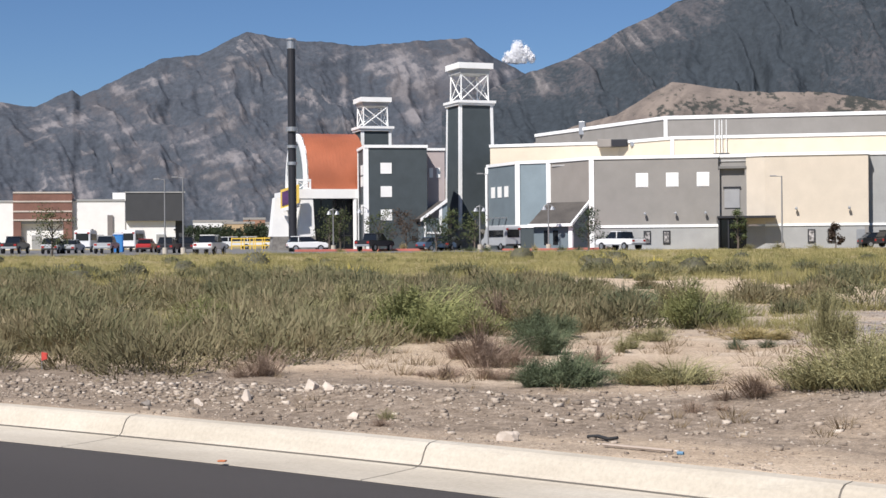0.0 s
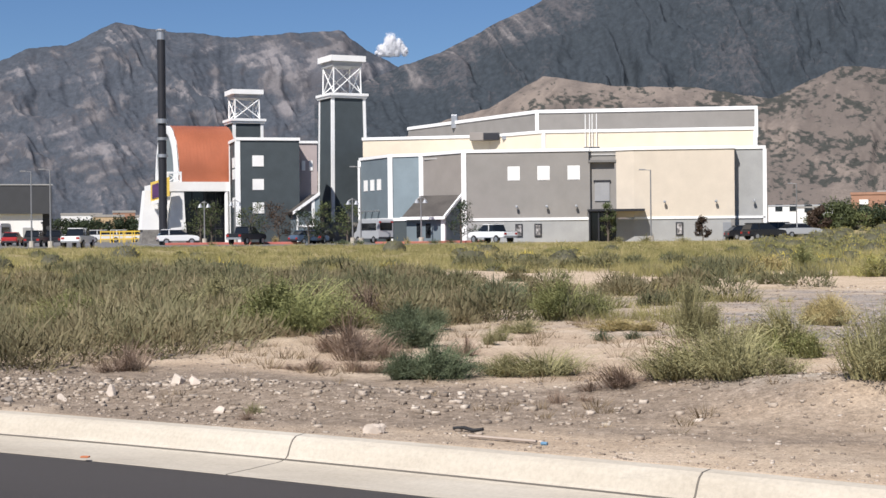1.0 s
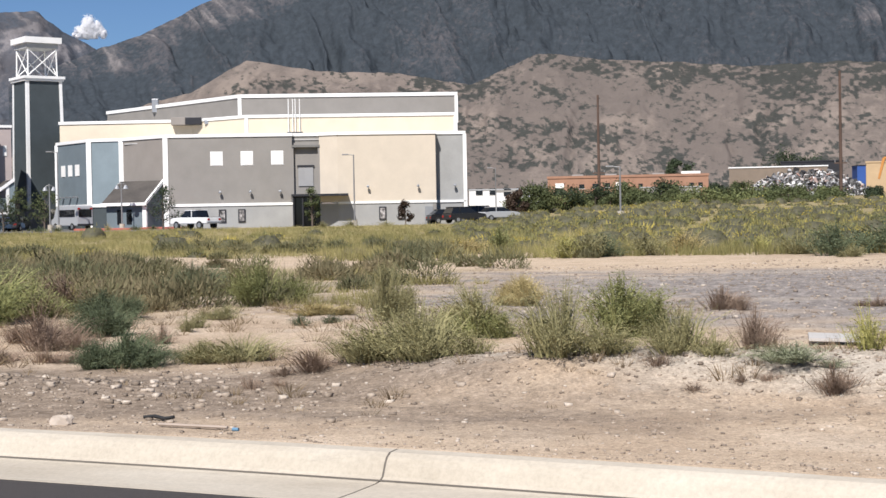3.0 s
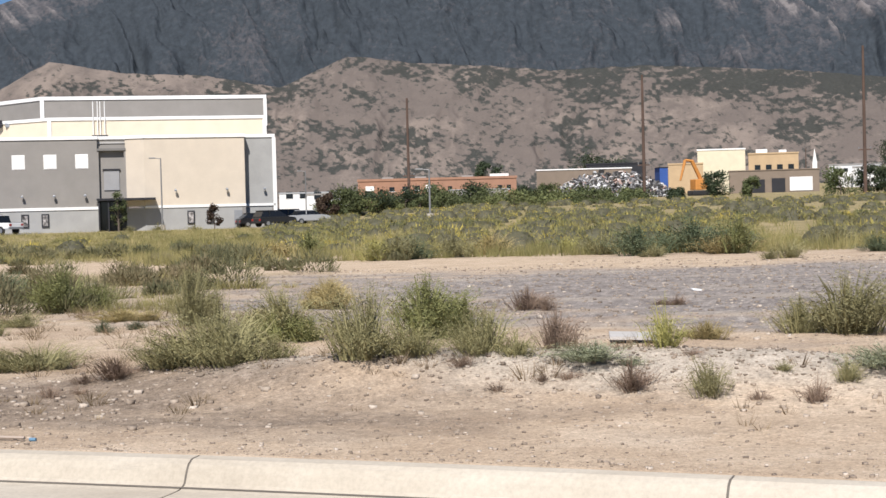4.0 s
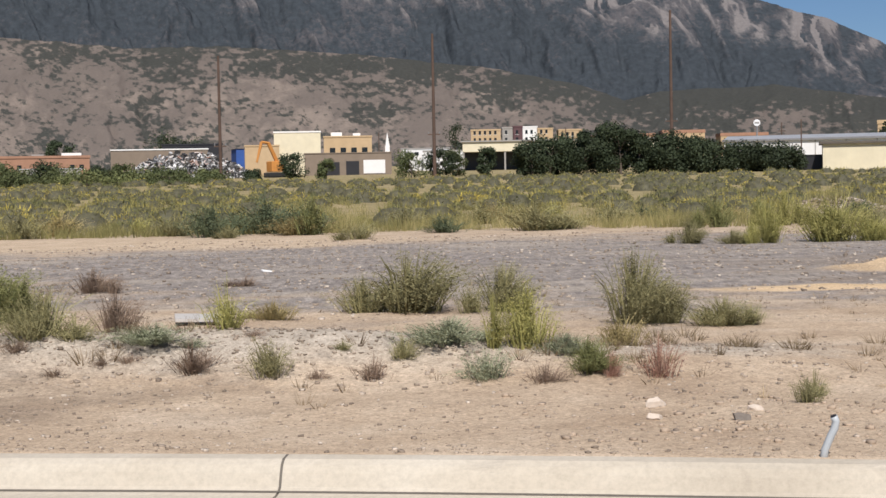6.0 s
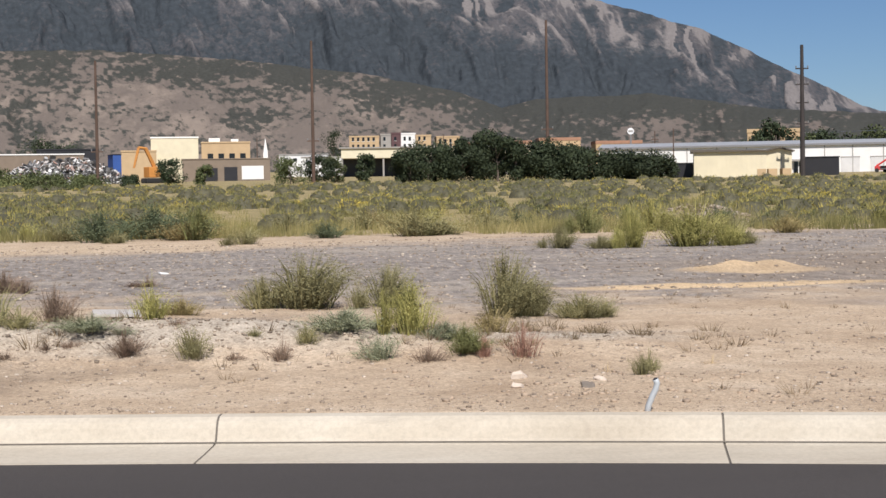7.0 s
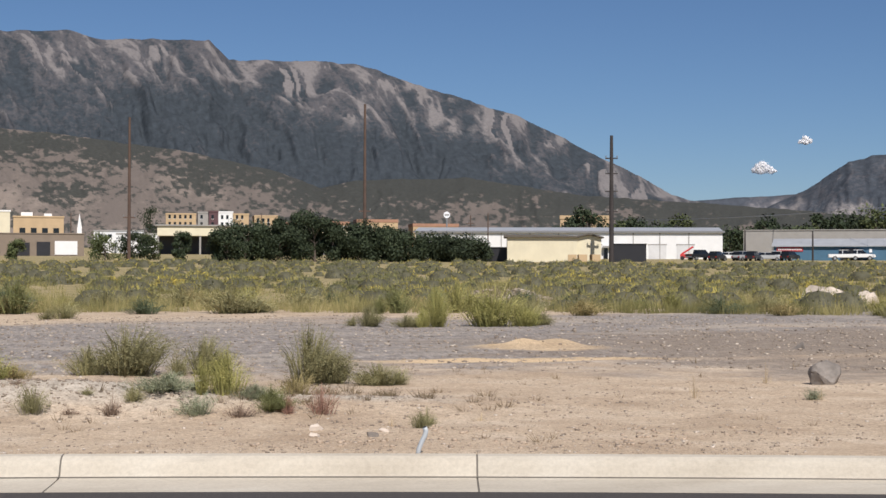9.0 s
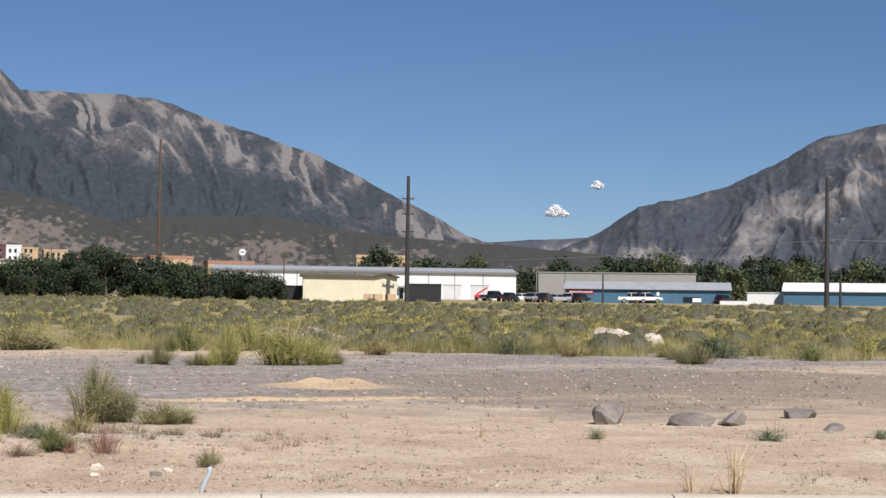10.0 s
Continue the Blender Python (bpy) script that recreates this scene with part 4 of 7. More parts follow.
def build_lot():
    b = np.radians(np.arange(27, 56, 0.5))
    r = np.linspace(158, 236, 14)
    B, R = np.meshgrid(b, r, indexing="ij")
    X, Y = -np.sin(B) * R, np.cos(B) * R
    Z = lie(X, Y) + 0.05
    n, k = X.shape
    idx = np.arange(n * k).reshape(n, k)
    f = np.stack([idx[:-1, :-1], idx[1:, :-1], idx[1:, 1:], idx[:-1, 1:]], -1).reshape(-1, 4)[:, ::-1]
    from_arrays("parking_lot", np.stack([X, Y, Z], -1).reshape(-1, 3), f, paint("lot_asphalt", (0.16, 0.155, 0.15), vary=0.2))
    tagged(bpy.data.objects["parking_lot"], "worn grey asphalt car park in front of the cinema", "parking lot", kind="structure")
    red = paint("red_kerb", (0.45, 0.13, 0.10), vary=0.2)
    for bearing, dist, length in ((38.9, 178, 9), (36.6, 176, 7), (31.6, 170, 7), (29.6, 172, 5)):
        o = finish("island_kerb", box(-length / 2, length / 2, -1.2, 1.2, -0.1, 0.28, bevel=0.06), red)
        o.matrix_world = at(bearing, dist)
        tagged(o, "red painted kerb round a planted island", "kerb", "parking islands")


build_lot()


# ---- vehicles ----
SHAPES = {
    "car": (4.6, 1.82, [(0, 0.35), (0, 0.85), (0.12, 0.98), (1.05, 1.05), (1.15, 1.05), (3.6, 1.05), (4.4, 0.95), (4.6, 0.8), (4.6, 0.35)], [(0.35, 1.05), (0.95, 1.5), (2.6, 1.52), (3.5, 1.05)], (0.85, 3.75), 0.33),
    "suv": (4.7, 1.9, [(0, 0.4), (0, 0.95), (0.1, 1.08), (3.5, 1.12), (4.45, 1.0), (4.7, 0.85), (4.7, 0.4)], [(0.1, 1.08), (0.45, 1.66), (0.7, 1.72), (2.55, 1.72), (3.55, 1.12)], (0.9, 3.8), 0.37),
    "pickup": (5.8, 2.0, [(0, 0.55), (0, 1.18), (1.75, 1.2), (4.3, 1.22), (5.6, 1.15), (5.8, 0.95), (5.8, 0.55)], [(1.75, 1.2), (1.9, 1.85), (2.1, 1.92), (3.5, 1.92), (4.3, 1.22)], (1.15, 4.75), 0.42),
    "van": (6.0, 2.0, [(0, 0.45), (0, 2.5), (0.15, 2.65), (4.4, 2.68), (4.8, 2.45), (5.35, 1.35), (5.95, 1.15), (6.0, 0.9), (6.0, 0.45)], [(4.0, 1.5), (4.0, 2.2), (4.75, 2.2), (5.2, 1.4)], (1.1, 4.9), 0.38),
}


def vehicle(kind, colour, m, label, name=None, group="parked vehicles"):
    """A parked vehicle: x along its length from the tail, y across."""
    L, W, body, cabin, axles, rad = SHAPES[kind]
    v = thing(name or {"suv": "car"}.get(kind, kind), m @ Matrix.Translation((-L / 2, -W / 2, 0)), label, {"suv": "car"}.get(kind, kind), group)
    col = paint("car_paint_" + "_".join(str(round(c, 3)) for c in colour), colour, rough=0.28, vary=0.04, relief=0.0)
    bm = prism(body, 0.04, W - 0.04, "y")
    bmesh.ops.bevel(bm, geom=list(bm.edges), offset=0.07, segments=2, affect="EDGES")
    bd = part("body", bm, col, v)
    if kind != "van":
        bm = prism(cabin, 0.14, W - 0.14, "y")
        for q in bm.verts:
            if q.co.z > cabin[0][1] + 0.2:
                q.co.y += 0.12 if q.co.y < W / 2 else -0.12
        part("glasshouse", bm, GLASS, v, "dark tinted windows")
        top = max(p[1] for p in cabin)
        xs = [p[0] for p in cabin if p[1] > top - 0.12]
        part("roof", box(min(xs) - 0.05, max(xs) + 0.08, 0.24, W - 0.24, top - 0.03, top + 0.05, bevel=0.03), col, v)
        for x in (min(xs) + 0.35 * (max(xs) - min(xs)),):
            for y in (0.15, W - 0.2):
                part("door_pillar", box(x, x + 0.1, y, y + 0.05, cabin[0][1], top), col, v)
        if kind == "pickup":
            part("bed", box(0.12, 1.7, 0.14, W - 0.14, 1.16, 1.215), BLACK, v, "open black load bed")
    else:
        for y0, y1 in ((-0.01, 0.05), (W - 0.05, W + 0.01)):
            part("glasshouse", box(0.5, 4.0, y0, y1, 1.45, 2.2), GLASS, v, "dark tinted windows")
        part("glasshouse", prism([(4.95, 1.55), (5.3, 1.45), (4.9, 2.3), (4.6, 2.45)], 0.15, W - 0.15, "y"), GLASS, v)
        part("glasshouse", box(-0.03, 0.05, 0.25, W - 0.25, 1.4, 2.25), GLASS, v)
    for ax in axles:
        for y, s in ((0.0, 1), (W, -1)):
            w = part("wheel", tube([(ax, y - s * 0.02, rad), (ax, y + s * 0.22, rad)], rad, 16), RUBBER, v)
            part("rim", tube([(ax, y - s * 0.03, rad), (ax, y + s * 0.05, rad)], rad * 0.6, 10), STEEL, w)
    red = paint("tail_lamp", (0.35, 0.03, 0.025), rough=0.25)
    for y in (0.12, W - 0.42):
        part("tail_light", box(-0.02, 0.08, y, y + 0.3, body[1][1] - 0.3, body[1][1] - 0.1), red, v)
        part("headlight", box(L - 0.12, L + 0.01, y, y + 0.3, 0.65, 0.82), paint("lamp_lens", (0.7, 0.72, 0.74), rough=0.15), v)
    part("bumper", box(-0.05, 0.1, 0.1, W - 0.1, body[0][1], body[0][1] + 0.22, bevel=0.03), STEEL if kind == "pickup" else BLACK, v)
    return v


CAR_WHITE, CAR_BLACK, CAR_SILVER, CAR_BLUE, CAR_RED = (0.75, 0.75, 0.74), (0.018, 0.019, 0.022), (0.38, 0.39, 0.40), (0.07, 0.11, 0.17), (0.35, 0.03, 0.03)
for kind, colour, bearing, dist, turn, label in (
        ("suv", CAR_WHITE, 39.9, 183, 8, "clean white compact SUV driving lane side on"),
        ("pickup", CAR_BLACK, 37.45, 172, 62, "black pickup parked by the planted island"),
        ("car", CAR_BLUE, 35.2, 176, 40, "dark blue hatchback parked under a young tree"),
        ("suv", CAR_BLACK, 34.75, 178, 70, "black SUV parked beside a boulder"),
        ("van", CAR_SILVER, 32.85, 176, 118, "silver high-roof passenger van with dark windows"),
        ("pickup", CAR_WHITE, 28.5, 162, 130, "white crew cab pickup parked by the wall"),
        ("pickup", CAR_WHITE, 43.4, 158, 75, "lifted white pickup seen from behind"),
        ("suv", CAR_BLACK, 44.85, 176, 78, "dark SUV parked in a row"),
        ("suv", CAR_BLACK, 44.2, 182, 85, "black SUV parked in a row"),
        ("car", CAR_RED, 45.65, 186, 80, "small red car parked in a row"),
        ("van", CAR_WHITE, 46.1, 200, 75, "white work van with a roof rack"),
        ("pickup", CAR_SILVER, 47.05, 178, 80, "silver pickup with dark windows"),
        ("van", CAR_WHITE, 47.75, 196, 80, "white panel van parked by the shops"),
        ("car", CAR_SILVER, 48.25, 182, 75, "grey saloon behind a tree"),
        ("suv", CAR_SILVER, 48.9, 180, 78, "grey SUV parked behind a tree"),
        ("pickup", CAR_BLACK, 50.2, 186, 75, "dark pickup parked by the shops"),
        ("suv", CAR_WHITE, 51.0, 190, 75, "white SUV parked by the shops"),
        ("suv", CAR_WHITE, 42.5, 226, 10, "white SUV behind yellow barriers"),
        ("suv", CAR_WHITE, 41.8, 228, 5, "white SUV behind yellow barriers"),
        ("car", CAR_BLACK, 19.35, 174, 20, "black car parked by the cinema corner"),
        ("suv", CAR_BLACK, 18.75, 170, 35, "black SUV parked by the cinema corner"),
        ("car", CAR_SILVER, 17.5, 174, 30, "silver car parked beside shrubs"),
        ("suv", CAR_BLACK, 18.0, 186, 20, "dark SUV parked beside shrubs")):
    vehicle(kind, colour, at(bearing, dist, turn) @ Matrix.Translation((0, 0, 0.05)), label)


# ---- trees ----
BARK = paint("grey_bark", (0.12, 0.095, 0.075), vary=0.3)


def tree(m, height, width, colours, seed, label, name="tree", leaves=900, trunk=0.22, leaf_size=None, group="", base=0.18):
    """A tapered trunk with limbs, and a crown of many small leaf clumps round the limbs' ends."""
    rnd = random.Random(seed)
    t = thing(name, m, label, "tree", group)
    bm = bmesh.new()
    r0 = max(0.06, height * 0.022)
    top = Vector((rnd.uniform(-0.05, 0.05) * width, rnd.uniform(-0.05, 0.05) * width, height * 0.75))
    tube([(0, 0, -0.3), (0.02, 0, height * trunk), tuple(top * 0.6 + Vector((0, 0, height * 0.1))), tuple(top)], [r0 * 1.4, r0, r0 * 0.6, r0 * 0.2], 7, bm)
    ends = []
    for i in range(15):
        k = base + (0.92 - base) * (i + rnd.random()) / 15
        a = rnd.uniform(0, 2 * math.pi)
        reach = width * 0.5 * (1 - abs(k - 0.42) ** 1.5) * rnd.uniform(0.5, 1.0)
        s = top * min(k * 0.9, 0.9)
        e = Vector((math.cos(a) * reach, math.sin(a) * reach, height * min(0.95, k + rnd.uniform(0, 0.12))))
        tube([tuple(s), tuple(s.lerp(e, 0.5) + Vector((0, 0, 0.03 * height))), tuple(e)], [r0 * 0.4, r0 * 0.25, r0 * 0.1], 4, bm, caps=False)
        ends.append((e, rnd.uniform(0.16, 0.30) * width))
    ends.append((Vector((top.x, top.y, height * 0.9)), width * 0.14))
    part("trunk", bm, BARK, t)
    ls = leaf_size or 0.055 * width
    v, f = [], []
    for i in range(leaves):
        c, rad = ends[rnd.randrange(len(ends))]
        d = Vector((rnd.gauss(0, 1), rnd.gauss(0, 1), rnd.gauss(0, 0.8))).normalized()
        p = c + d * rad * rnd.random() ** 0.4
        if p.z < height * base * 0.6:
            continue
        u = Vector((rnd.gauss(0, 1), rnd.gauss(0, 1), rnd.gauss(0, 1))).normalized() * ls * rnd.uniform(0.6, 1.4)
        w = u.cross(d).normalized() * ls * rnd.uniform(0.4, 0.9)
        n = len(v)
        v += [tuple(p - u), tuple(p + w), tuple(p + u), tuple(p - w * 0.8 + d * ls * 0.3)]
        f.append((n, n + 1, n + 2, n + 3))
    from_arrays("crown", v, f, leaf("leaf_" + "_".join(str(c) for c in colours[0]), *colours), t)
    return t


DARK_LEAF = ((0.020, 0.030, 0.016), (0.050, 0.066, 0.034))
OLIVE_LEAF = ((0.050, 0.064, 0.026), (0.110, 0.128, 0.055))
GREEN_LEAF = ((0.075, 0.090, 0.034), (0.155, 0.170, 0.070))
PLUM_LEAF = ((0.045, 0.028, 0.022), (0.085, 0.06, 0.04))

for bearing, dist, h, w, col, label in (
        (29.65, 168, 4.4, 3.2, DARK_LEAF, "young round-headed street tree with dense dark leaves"),
        (39.1, 186, 5.0, 3.6, OLIVE_LEAF, "young leafy tree in a parking island"),
        (38.7, 184, 4.8, 3.2, OLIVE_LEAF, "young leafy tree in a parking island"),
        (37.3, 184, 4.6, 3.4, OLIVE_LEAF, "young leafy tree by the charcoal wall"),
        (36.3, 184, 4.8, 3.2, PLUM_LEAF, "plum-leaved young tree by the charcoal wall"),
        (35.2, 170, 3.6, 3.0, DARK_LEAF, "bushy young tree beside a parked car"),
        (34.7, 182, 4.8, 2.6, OLIVE_LEAF, "young thin tree near the tower base"),
        (33.8, 180, 4.6, 3.2, OLIVE_LEAF, "young leafy tree near the tower base"),
        (24.3, 166, 4.2, 1.7, OLIVE_LEAF, "slim young tree by the canopy"),
        (48.95, 160, 4.6, 4.0, OLIVE_LEAF, "ragged green tree at the edge of the car park"),
        (20.9, 160, 2.6, 1.4, PLUM_LEAF, "thin dry sapling by the wall")):
    tree(at(bearing, dist), h, w, col, int(bearing * 100), label, "young_tree", leaves=1100, leaf_size=0.10, group="car park trees")

# hedge row of tall dark trees across the brush field
for i in range(15):
    b = -6.0 - 9.0 * i / 14
    h = (4.9, 5.7, 5.5, 7.0, 7.9, 7.2, 6.3, 6.2, 5.3, 5.2, 4.4, 4.1, 3.7, 3.5, 3.3)[i]
    tree(at(b, 252 + (i * 7 % 5)), h, 6.0 + (i * 5 % 3), DARK_LEAF, 300 + i, "tall dense dark green tree in a row", "row_tree", leaves=5200, leaf_size=0.20, group="row of dark trees", base=0.04)
for b, d, h, w, col in ((-4.35, 250, 5.2, 3.6, DARK_LEAF), (-1.6, 262, 4.6, 5.0, OLIVE_LEAF), (-2.6, 266, 5.0, 6.0, DARK_LEAF), (-3.1, 268, 4.8, 4.0, OLIVE_LEAF), (2.7, 262, 4.6, 4.6, DARK_LEAF), (1.5, 270, 3.6, 3.0, OLIVE_LEAF), (8.7, 250, 4.6, 4.0, OLIVE_LEAF), (9.6, 255, 3.8, 3.6, DARK_LEAF), (11.6, 245, 5.0, 6.0, DARK_LEAF), (12.9, 240, 4.8, 6.0, OLIVE_LEAF),
                         (14.0, 235, 4.4, 6.0, DARK_LEAF), (15.2, 225, 4.6, 6.0, DARK_LEAF), (16.1, 215, 4.2, 5.0, OLIVE_LEAF), (16.8, 205, 3.6, 3.0, PLUM_LEAF), (6.9, 260, 3.4, 4.0, OLIVE_LEAF), (5.6, 262, 3.2, 3.4, OLIVE_LEAF), (4.2, 262, 3.0, 3.0, DARK_LEAF), (7.6, 262, 3.8, 3.4, DARK_LEAF)):
    tree(at(b, d), h * (0.48 if 3.5 < b < 8 else 0.62 if b < 15.5 and b > 8 else 0.9), w, col, int(b * 70 + 5000), "bushy dark green tree at the field edge", "field_tree", leaves=2600, leaf_size=0.17, group="field edge trees", base=0.05)
for k, (b, d, h, w) in enumerate(((11.0, 372, 9, 6), (7.3, 480, 12, 14), (6.6, 480, 10, 11), (-3.2, 600, 17, 11), (42.0, 420, 4.4, 8), (42.7, 400, 3.8, 8), (41.2, 430, 4.6, 9), (43.4, 410, 3.8, 7), (44.1, 430, 4.2, 8), (40.6, 440, 4.4, 8))):
    tree(at(b, d), h, w, DARK_LEAF, 800 + k, "large dark green tree beyond the field", "far_tree", leaves=1800, leaf_size=0.30, group="far trees", base=0.06)
for k in range(30):
    b, d = 5.6 + 0.39 * k + 0.15 * math.sin(k * 4.1), 236 + 14 * math.sin(k * 2.7)
    tree(at(b, d), (1.1 if b < 8.8 else 1.5 if b < 14 else 2.4) + 0.7 * math.sin(k * 1.9), 5.2 + 1.6 * math.sin(k * 3.7), (OLIVE_LEAF, GREEN_LEAF, OLIVE_LEAF, GREEN_LEAF)[k % 4], 940 + k, "spreading green shrub tree at the field edge", "shrub_tree", leaves=1000, leaf_size=0.17, group="field edge shrubs", base=0.03)
# a long line of tall trees behind the sheds
for k in range(44):
    b = -18.6 - 0.47 * k - 0.2 * math.sin(k * 2.3)
    low = 0.55 if -24.9 < b < -22.6 else 1.0
    h = 1.06 * (8.4 + 1.4 * math.sin(k * 1.7) + 1.2 * math.sin(k * 0.61 + 1)) * low
    tree(at(b, 385 + 16 * math.sin(k * 5.1)), h, 9.0 + 1.5 * math.sin(k * 3.3), (DARK_LEAF, OLIVE_LEAF)[k % 5 == 3], 840 + k, "large dark green tree in a line behind the sheds", "far_tree", leaves=1100, leaf_size=0.42, group="far trees", base=0.06)


# ---- lamp posts and utility poles ----
def lamp_post(m, height, heads=1):
    p = thing("street_lamp", m, "slim grey car park lamp post on a concrete foot", "lamp post", "car park lamps")
    part("pole", tube([(0, 0, 0), (0, 0, height)], [0.09, 0.06], 8), GREYPOLE, p)
    part("foot", tube([(0, 0, -0.3), (0, 0, 0.7)], 0.28, 10), CONCRETE, p)
    if heads == 1:
        part("arm", tube([(0, 0, height - 0.05), (-0.7, 0, height)], 0.04, 6), GREYPOLE, p)
        part("lamp_head", box(-1.15, -0.5, -0.16, 0.16, height - 0.05, height + 0.08, bevel=0.03), GREYPOLE, p)
    else:
        part("arm", tube([(-0.45, 0, height - 0.3), (0, 0, height - 0.1), (0.45, 0, height - 0.3)], 0.04, 6), GREYPOLE, p)
        for x in (-0.45, 0.45):
            h = part("lamp_shade", tube([(x, 0, height - 0.75), (x, 0, height - 0.35)], [0.32, 0.12], 10), STEEL, p, "bell-shaped lamp shade")


for b, d, h, n in ((22.75, 158, 7.3, 1), (33.3, 168, 8.3, 1), (45.0, 170, 8.0, 1), (44.35, 165, 8.0, 1), (31.1, 172, 5.2, 2), (33.6, 178, 5.2, 2), (37.85, 182, 5.2, 2), (38.95, 182, 5.0, 2), (13.05, 128, 4.3, 1), (17.6, 220, 7.0, 1), (41.0, 205, 5.0, 2)):
    lamp_post(at(b, d), h, n)
WOOD = paint("weathered_pole_wood", (0.10, 0.062, 0.045), vary=0.25)
DARKWOOD = paint("dark_pole_wood", (0.040, 0.033, 0.032), vary=0.25)


def utility_pole(b, d, top, arms, mat, radius=0.28):
    m = at(b, d)
    h = top - m.translation.z
    p = thing("utility_pole", m, "tall weathered wooden utility pole with short crossarms", "pole", "utility poles")
    part("pole", tube([(0, 0, -0.5), (0, 0, h)], [radius, radius * 0.6], 8), mat, p)
    for k in arms:
        z = h * k
        a = part("crossarm", box(-1.0, 1.0, -0.1, 0.1, z - 0.1, z + 0.1), mat, p)
        for x in (-0.9, 0.9):
            part("insulator", tube([(x, 0, z + 0.1), (x, 0, z + 0.45)], 0.09, 6), GREYPOLE, a)
    return p


for b, d, top, arms, mat, r in ((13.85, 262, 21.3, (0.3,), WOOD, 0.28), (5.3, 262, 24.0, (0.28,), WOOD, 0.30), (-2.45, 262, 27.2, (0.3,), WOOD, 0.31), (-11.05, 262, 30.0, (0.32,), WOOD, 0.32), (-20.2, 250, 23.6, (0.82, 0.7, 0.56, 0.4), DARKWOOD, 0.42), (-35.5, 250, 23.6, (0.5,), DARKWOOD, 0.42),
                                (-25.0, 285, 9.2, (), DARKWOOD, 0.2), (-27.4, 285, 9.0, (), DARKWOOD, 0.2), (-36.0, 240, 8.8, (), DARKWOOD, 0.24), (-0.4, 480, 19.0, (), WOOD, 0.2), (-14.9, 420, 17.0, (0.8,), WOOD, 0.2), (-15.6, 300, 13.0, (), WOOD, 0.15), (-17.2, 380, 13.0, (), GREYPOLE, 0.15), (-7.2, 500, 20, (), WOOD, 0.2)):
    utility_pole(b, d, top, arms, mat, r)


def wire(a, b, sag, name="power_line"):
    a, b = Vector(a), Vector(b)
    pts = [tuple(a.lerp(b, k / 16) - Vector((0, 0, sag * 4 * (k / 16) * (1 - k / 16)))) for k in range(17)]
    tagged(finish(name, tube(pts, 0.055, 4), STEEL), "thin sagging overhead power line", "cable", "power lines")


def spot(b, d, z):
    return (-math.sin(radians(b)) * d, math.cos(radians(b)) * d, z)


wire(spot(-35.5, 250, 13.9), spot(-20.0, 420, 15.6), 1.2)
wire(spot(-35.5, 250, 13.9), spot(-52, 230, 13.5), 1.0)

# ---- buildings beyond the field ----
BRICK = paint("orange_brick", (0.33, 0.18, 0.115), vary=0.12)
TANWALL = paint("tan_wall", (0.47, 0.34, 0.20), vary=0.08)
BROWNWALL = paint("brown_wall", (0.21, 0.165, 0.125), vary=0.1)
METALWHITE = paint("white_sheet_metal", (0.74, 0.74, 0.73), vary=0.06, rough=0.5)
CREAMMETAL = paint("cream_sheet_metal", (0.66, 0.60, 0.44), vary=0.07, rough=0.55)
BLUEMETAL = paint("blue_sheet_metal", (0.065, 0.15, 0.23), vary=0.1, rough=0.5)
ROOFMETAL = paint("pale_metal_roof", (0.42, 0.43, 0.44), vary=0.1, rough=0.45, metal=0.2)
GREYMETAL = paint("grey_sheet_metal", (0.30, 0.285, 0.265), vary=0.08, rough=0.6)


def block(name, m, w, depth, h, mat, label, windows=(), doors=(), roofmat=None, parapet=0.4, drop=2.5):
    """A plain flat-roofed building: x across the front from its left end, y away."""
    c = thing(name, m, label, "building")
    part("wall", box(0, w, 0, depth, -drop, h), mat, c)
    part("roof", box(-0.15, w + 0.15, -0.15, depth + 0.15, h, h + parapet), roofmat or TRIM, c)
    for x0, x1, z0, z1 in windows:
        g = part("window", box(x0, x1, -0.12, 0.1, z0, z1), GLASS, c)
        part("window_frame", box(x0 - 0.12, x1 + 0.12, -0.08, 0.1, z0 - 0.12, z0), TRIM, g)
    for x0, x1, z0, z1, dm in doors:
        part("door", box(x0, x1, -0.14, 0.1, z0, z1), dm, c)
    return c


o = block("office_building", at(15.72, 332, -3.0), 33.5, 14, 6.2, BRICK, "two-storey orange brick office block with small dark windows",
          [(x, x + w, z, z + 0.9) for x, w, z in ((1.8, 0.7, 3.4), (4.6, 0.6, 3.6), (6.6, 1.1, 4.0), (9.4, 1.1, 4.1), (12.0, 1.1, 4.2), (15.5, 1.1, 4.3), (19.0, 0.9, 3.9), (29.5, 0.9, 3.9), (31.4, 0.9, 3.9), (4.6, 0.6, 1.6), (7.4, 0.6, 1.6), (19.0, 0.9, 1.8))], roofmat=BRICK, parapet=0.5)
part("sign_panel", box(14.3, 15.4, -0.15, 0.1, 3.5, 5.2), WHITE, o)
part("sign_panel", box(1.6, 3.4, -0.15, 0.1, 4.2, 5.2), WHITE, o)
part("rooftop_unit", box(28, 32, 3, 5, 6.7, 7.3), WHITE, o)
for x in (5, 12, 22):
    part("rooftop_unit", box(x, x + 2.4, 4, 6, 6.7, 7.1), GREYMETAL, o)
block("grey_shed", at(12.4, 318, 0), 12, 6, 2.6, GREYMETAL, "low grey metal shed behind shrubs", roofmat=ROOFMETAL, parapet=0.15)
block("brown_warehouse", at(9.2, 342, -2), 20.5, 14, 6.2, BROWNWALL, "plain brown block warehouse", roofmat=TRIM, parapet=0.25)
block("dark_canopy_building", at(7.4, 372, 0), 14, 10, 7.6, BLACK, "dark steel canopy structure behind the scrap yard", roofmat=BLACK, parapet=0.3)
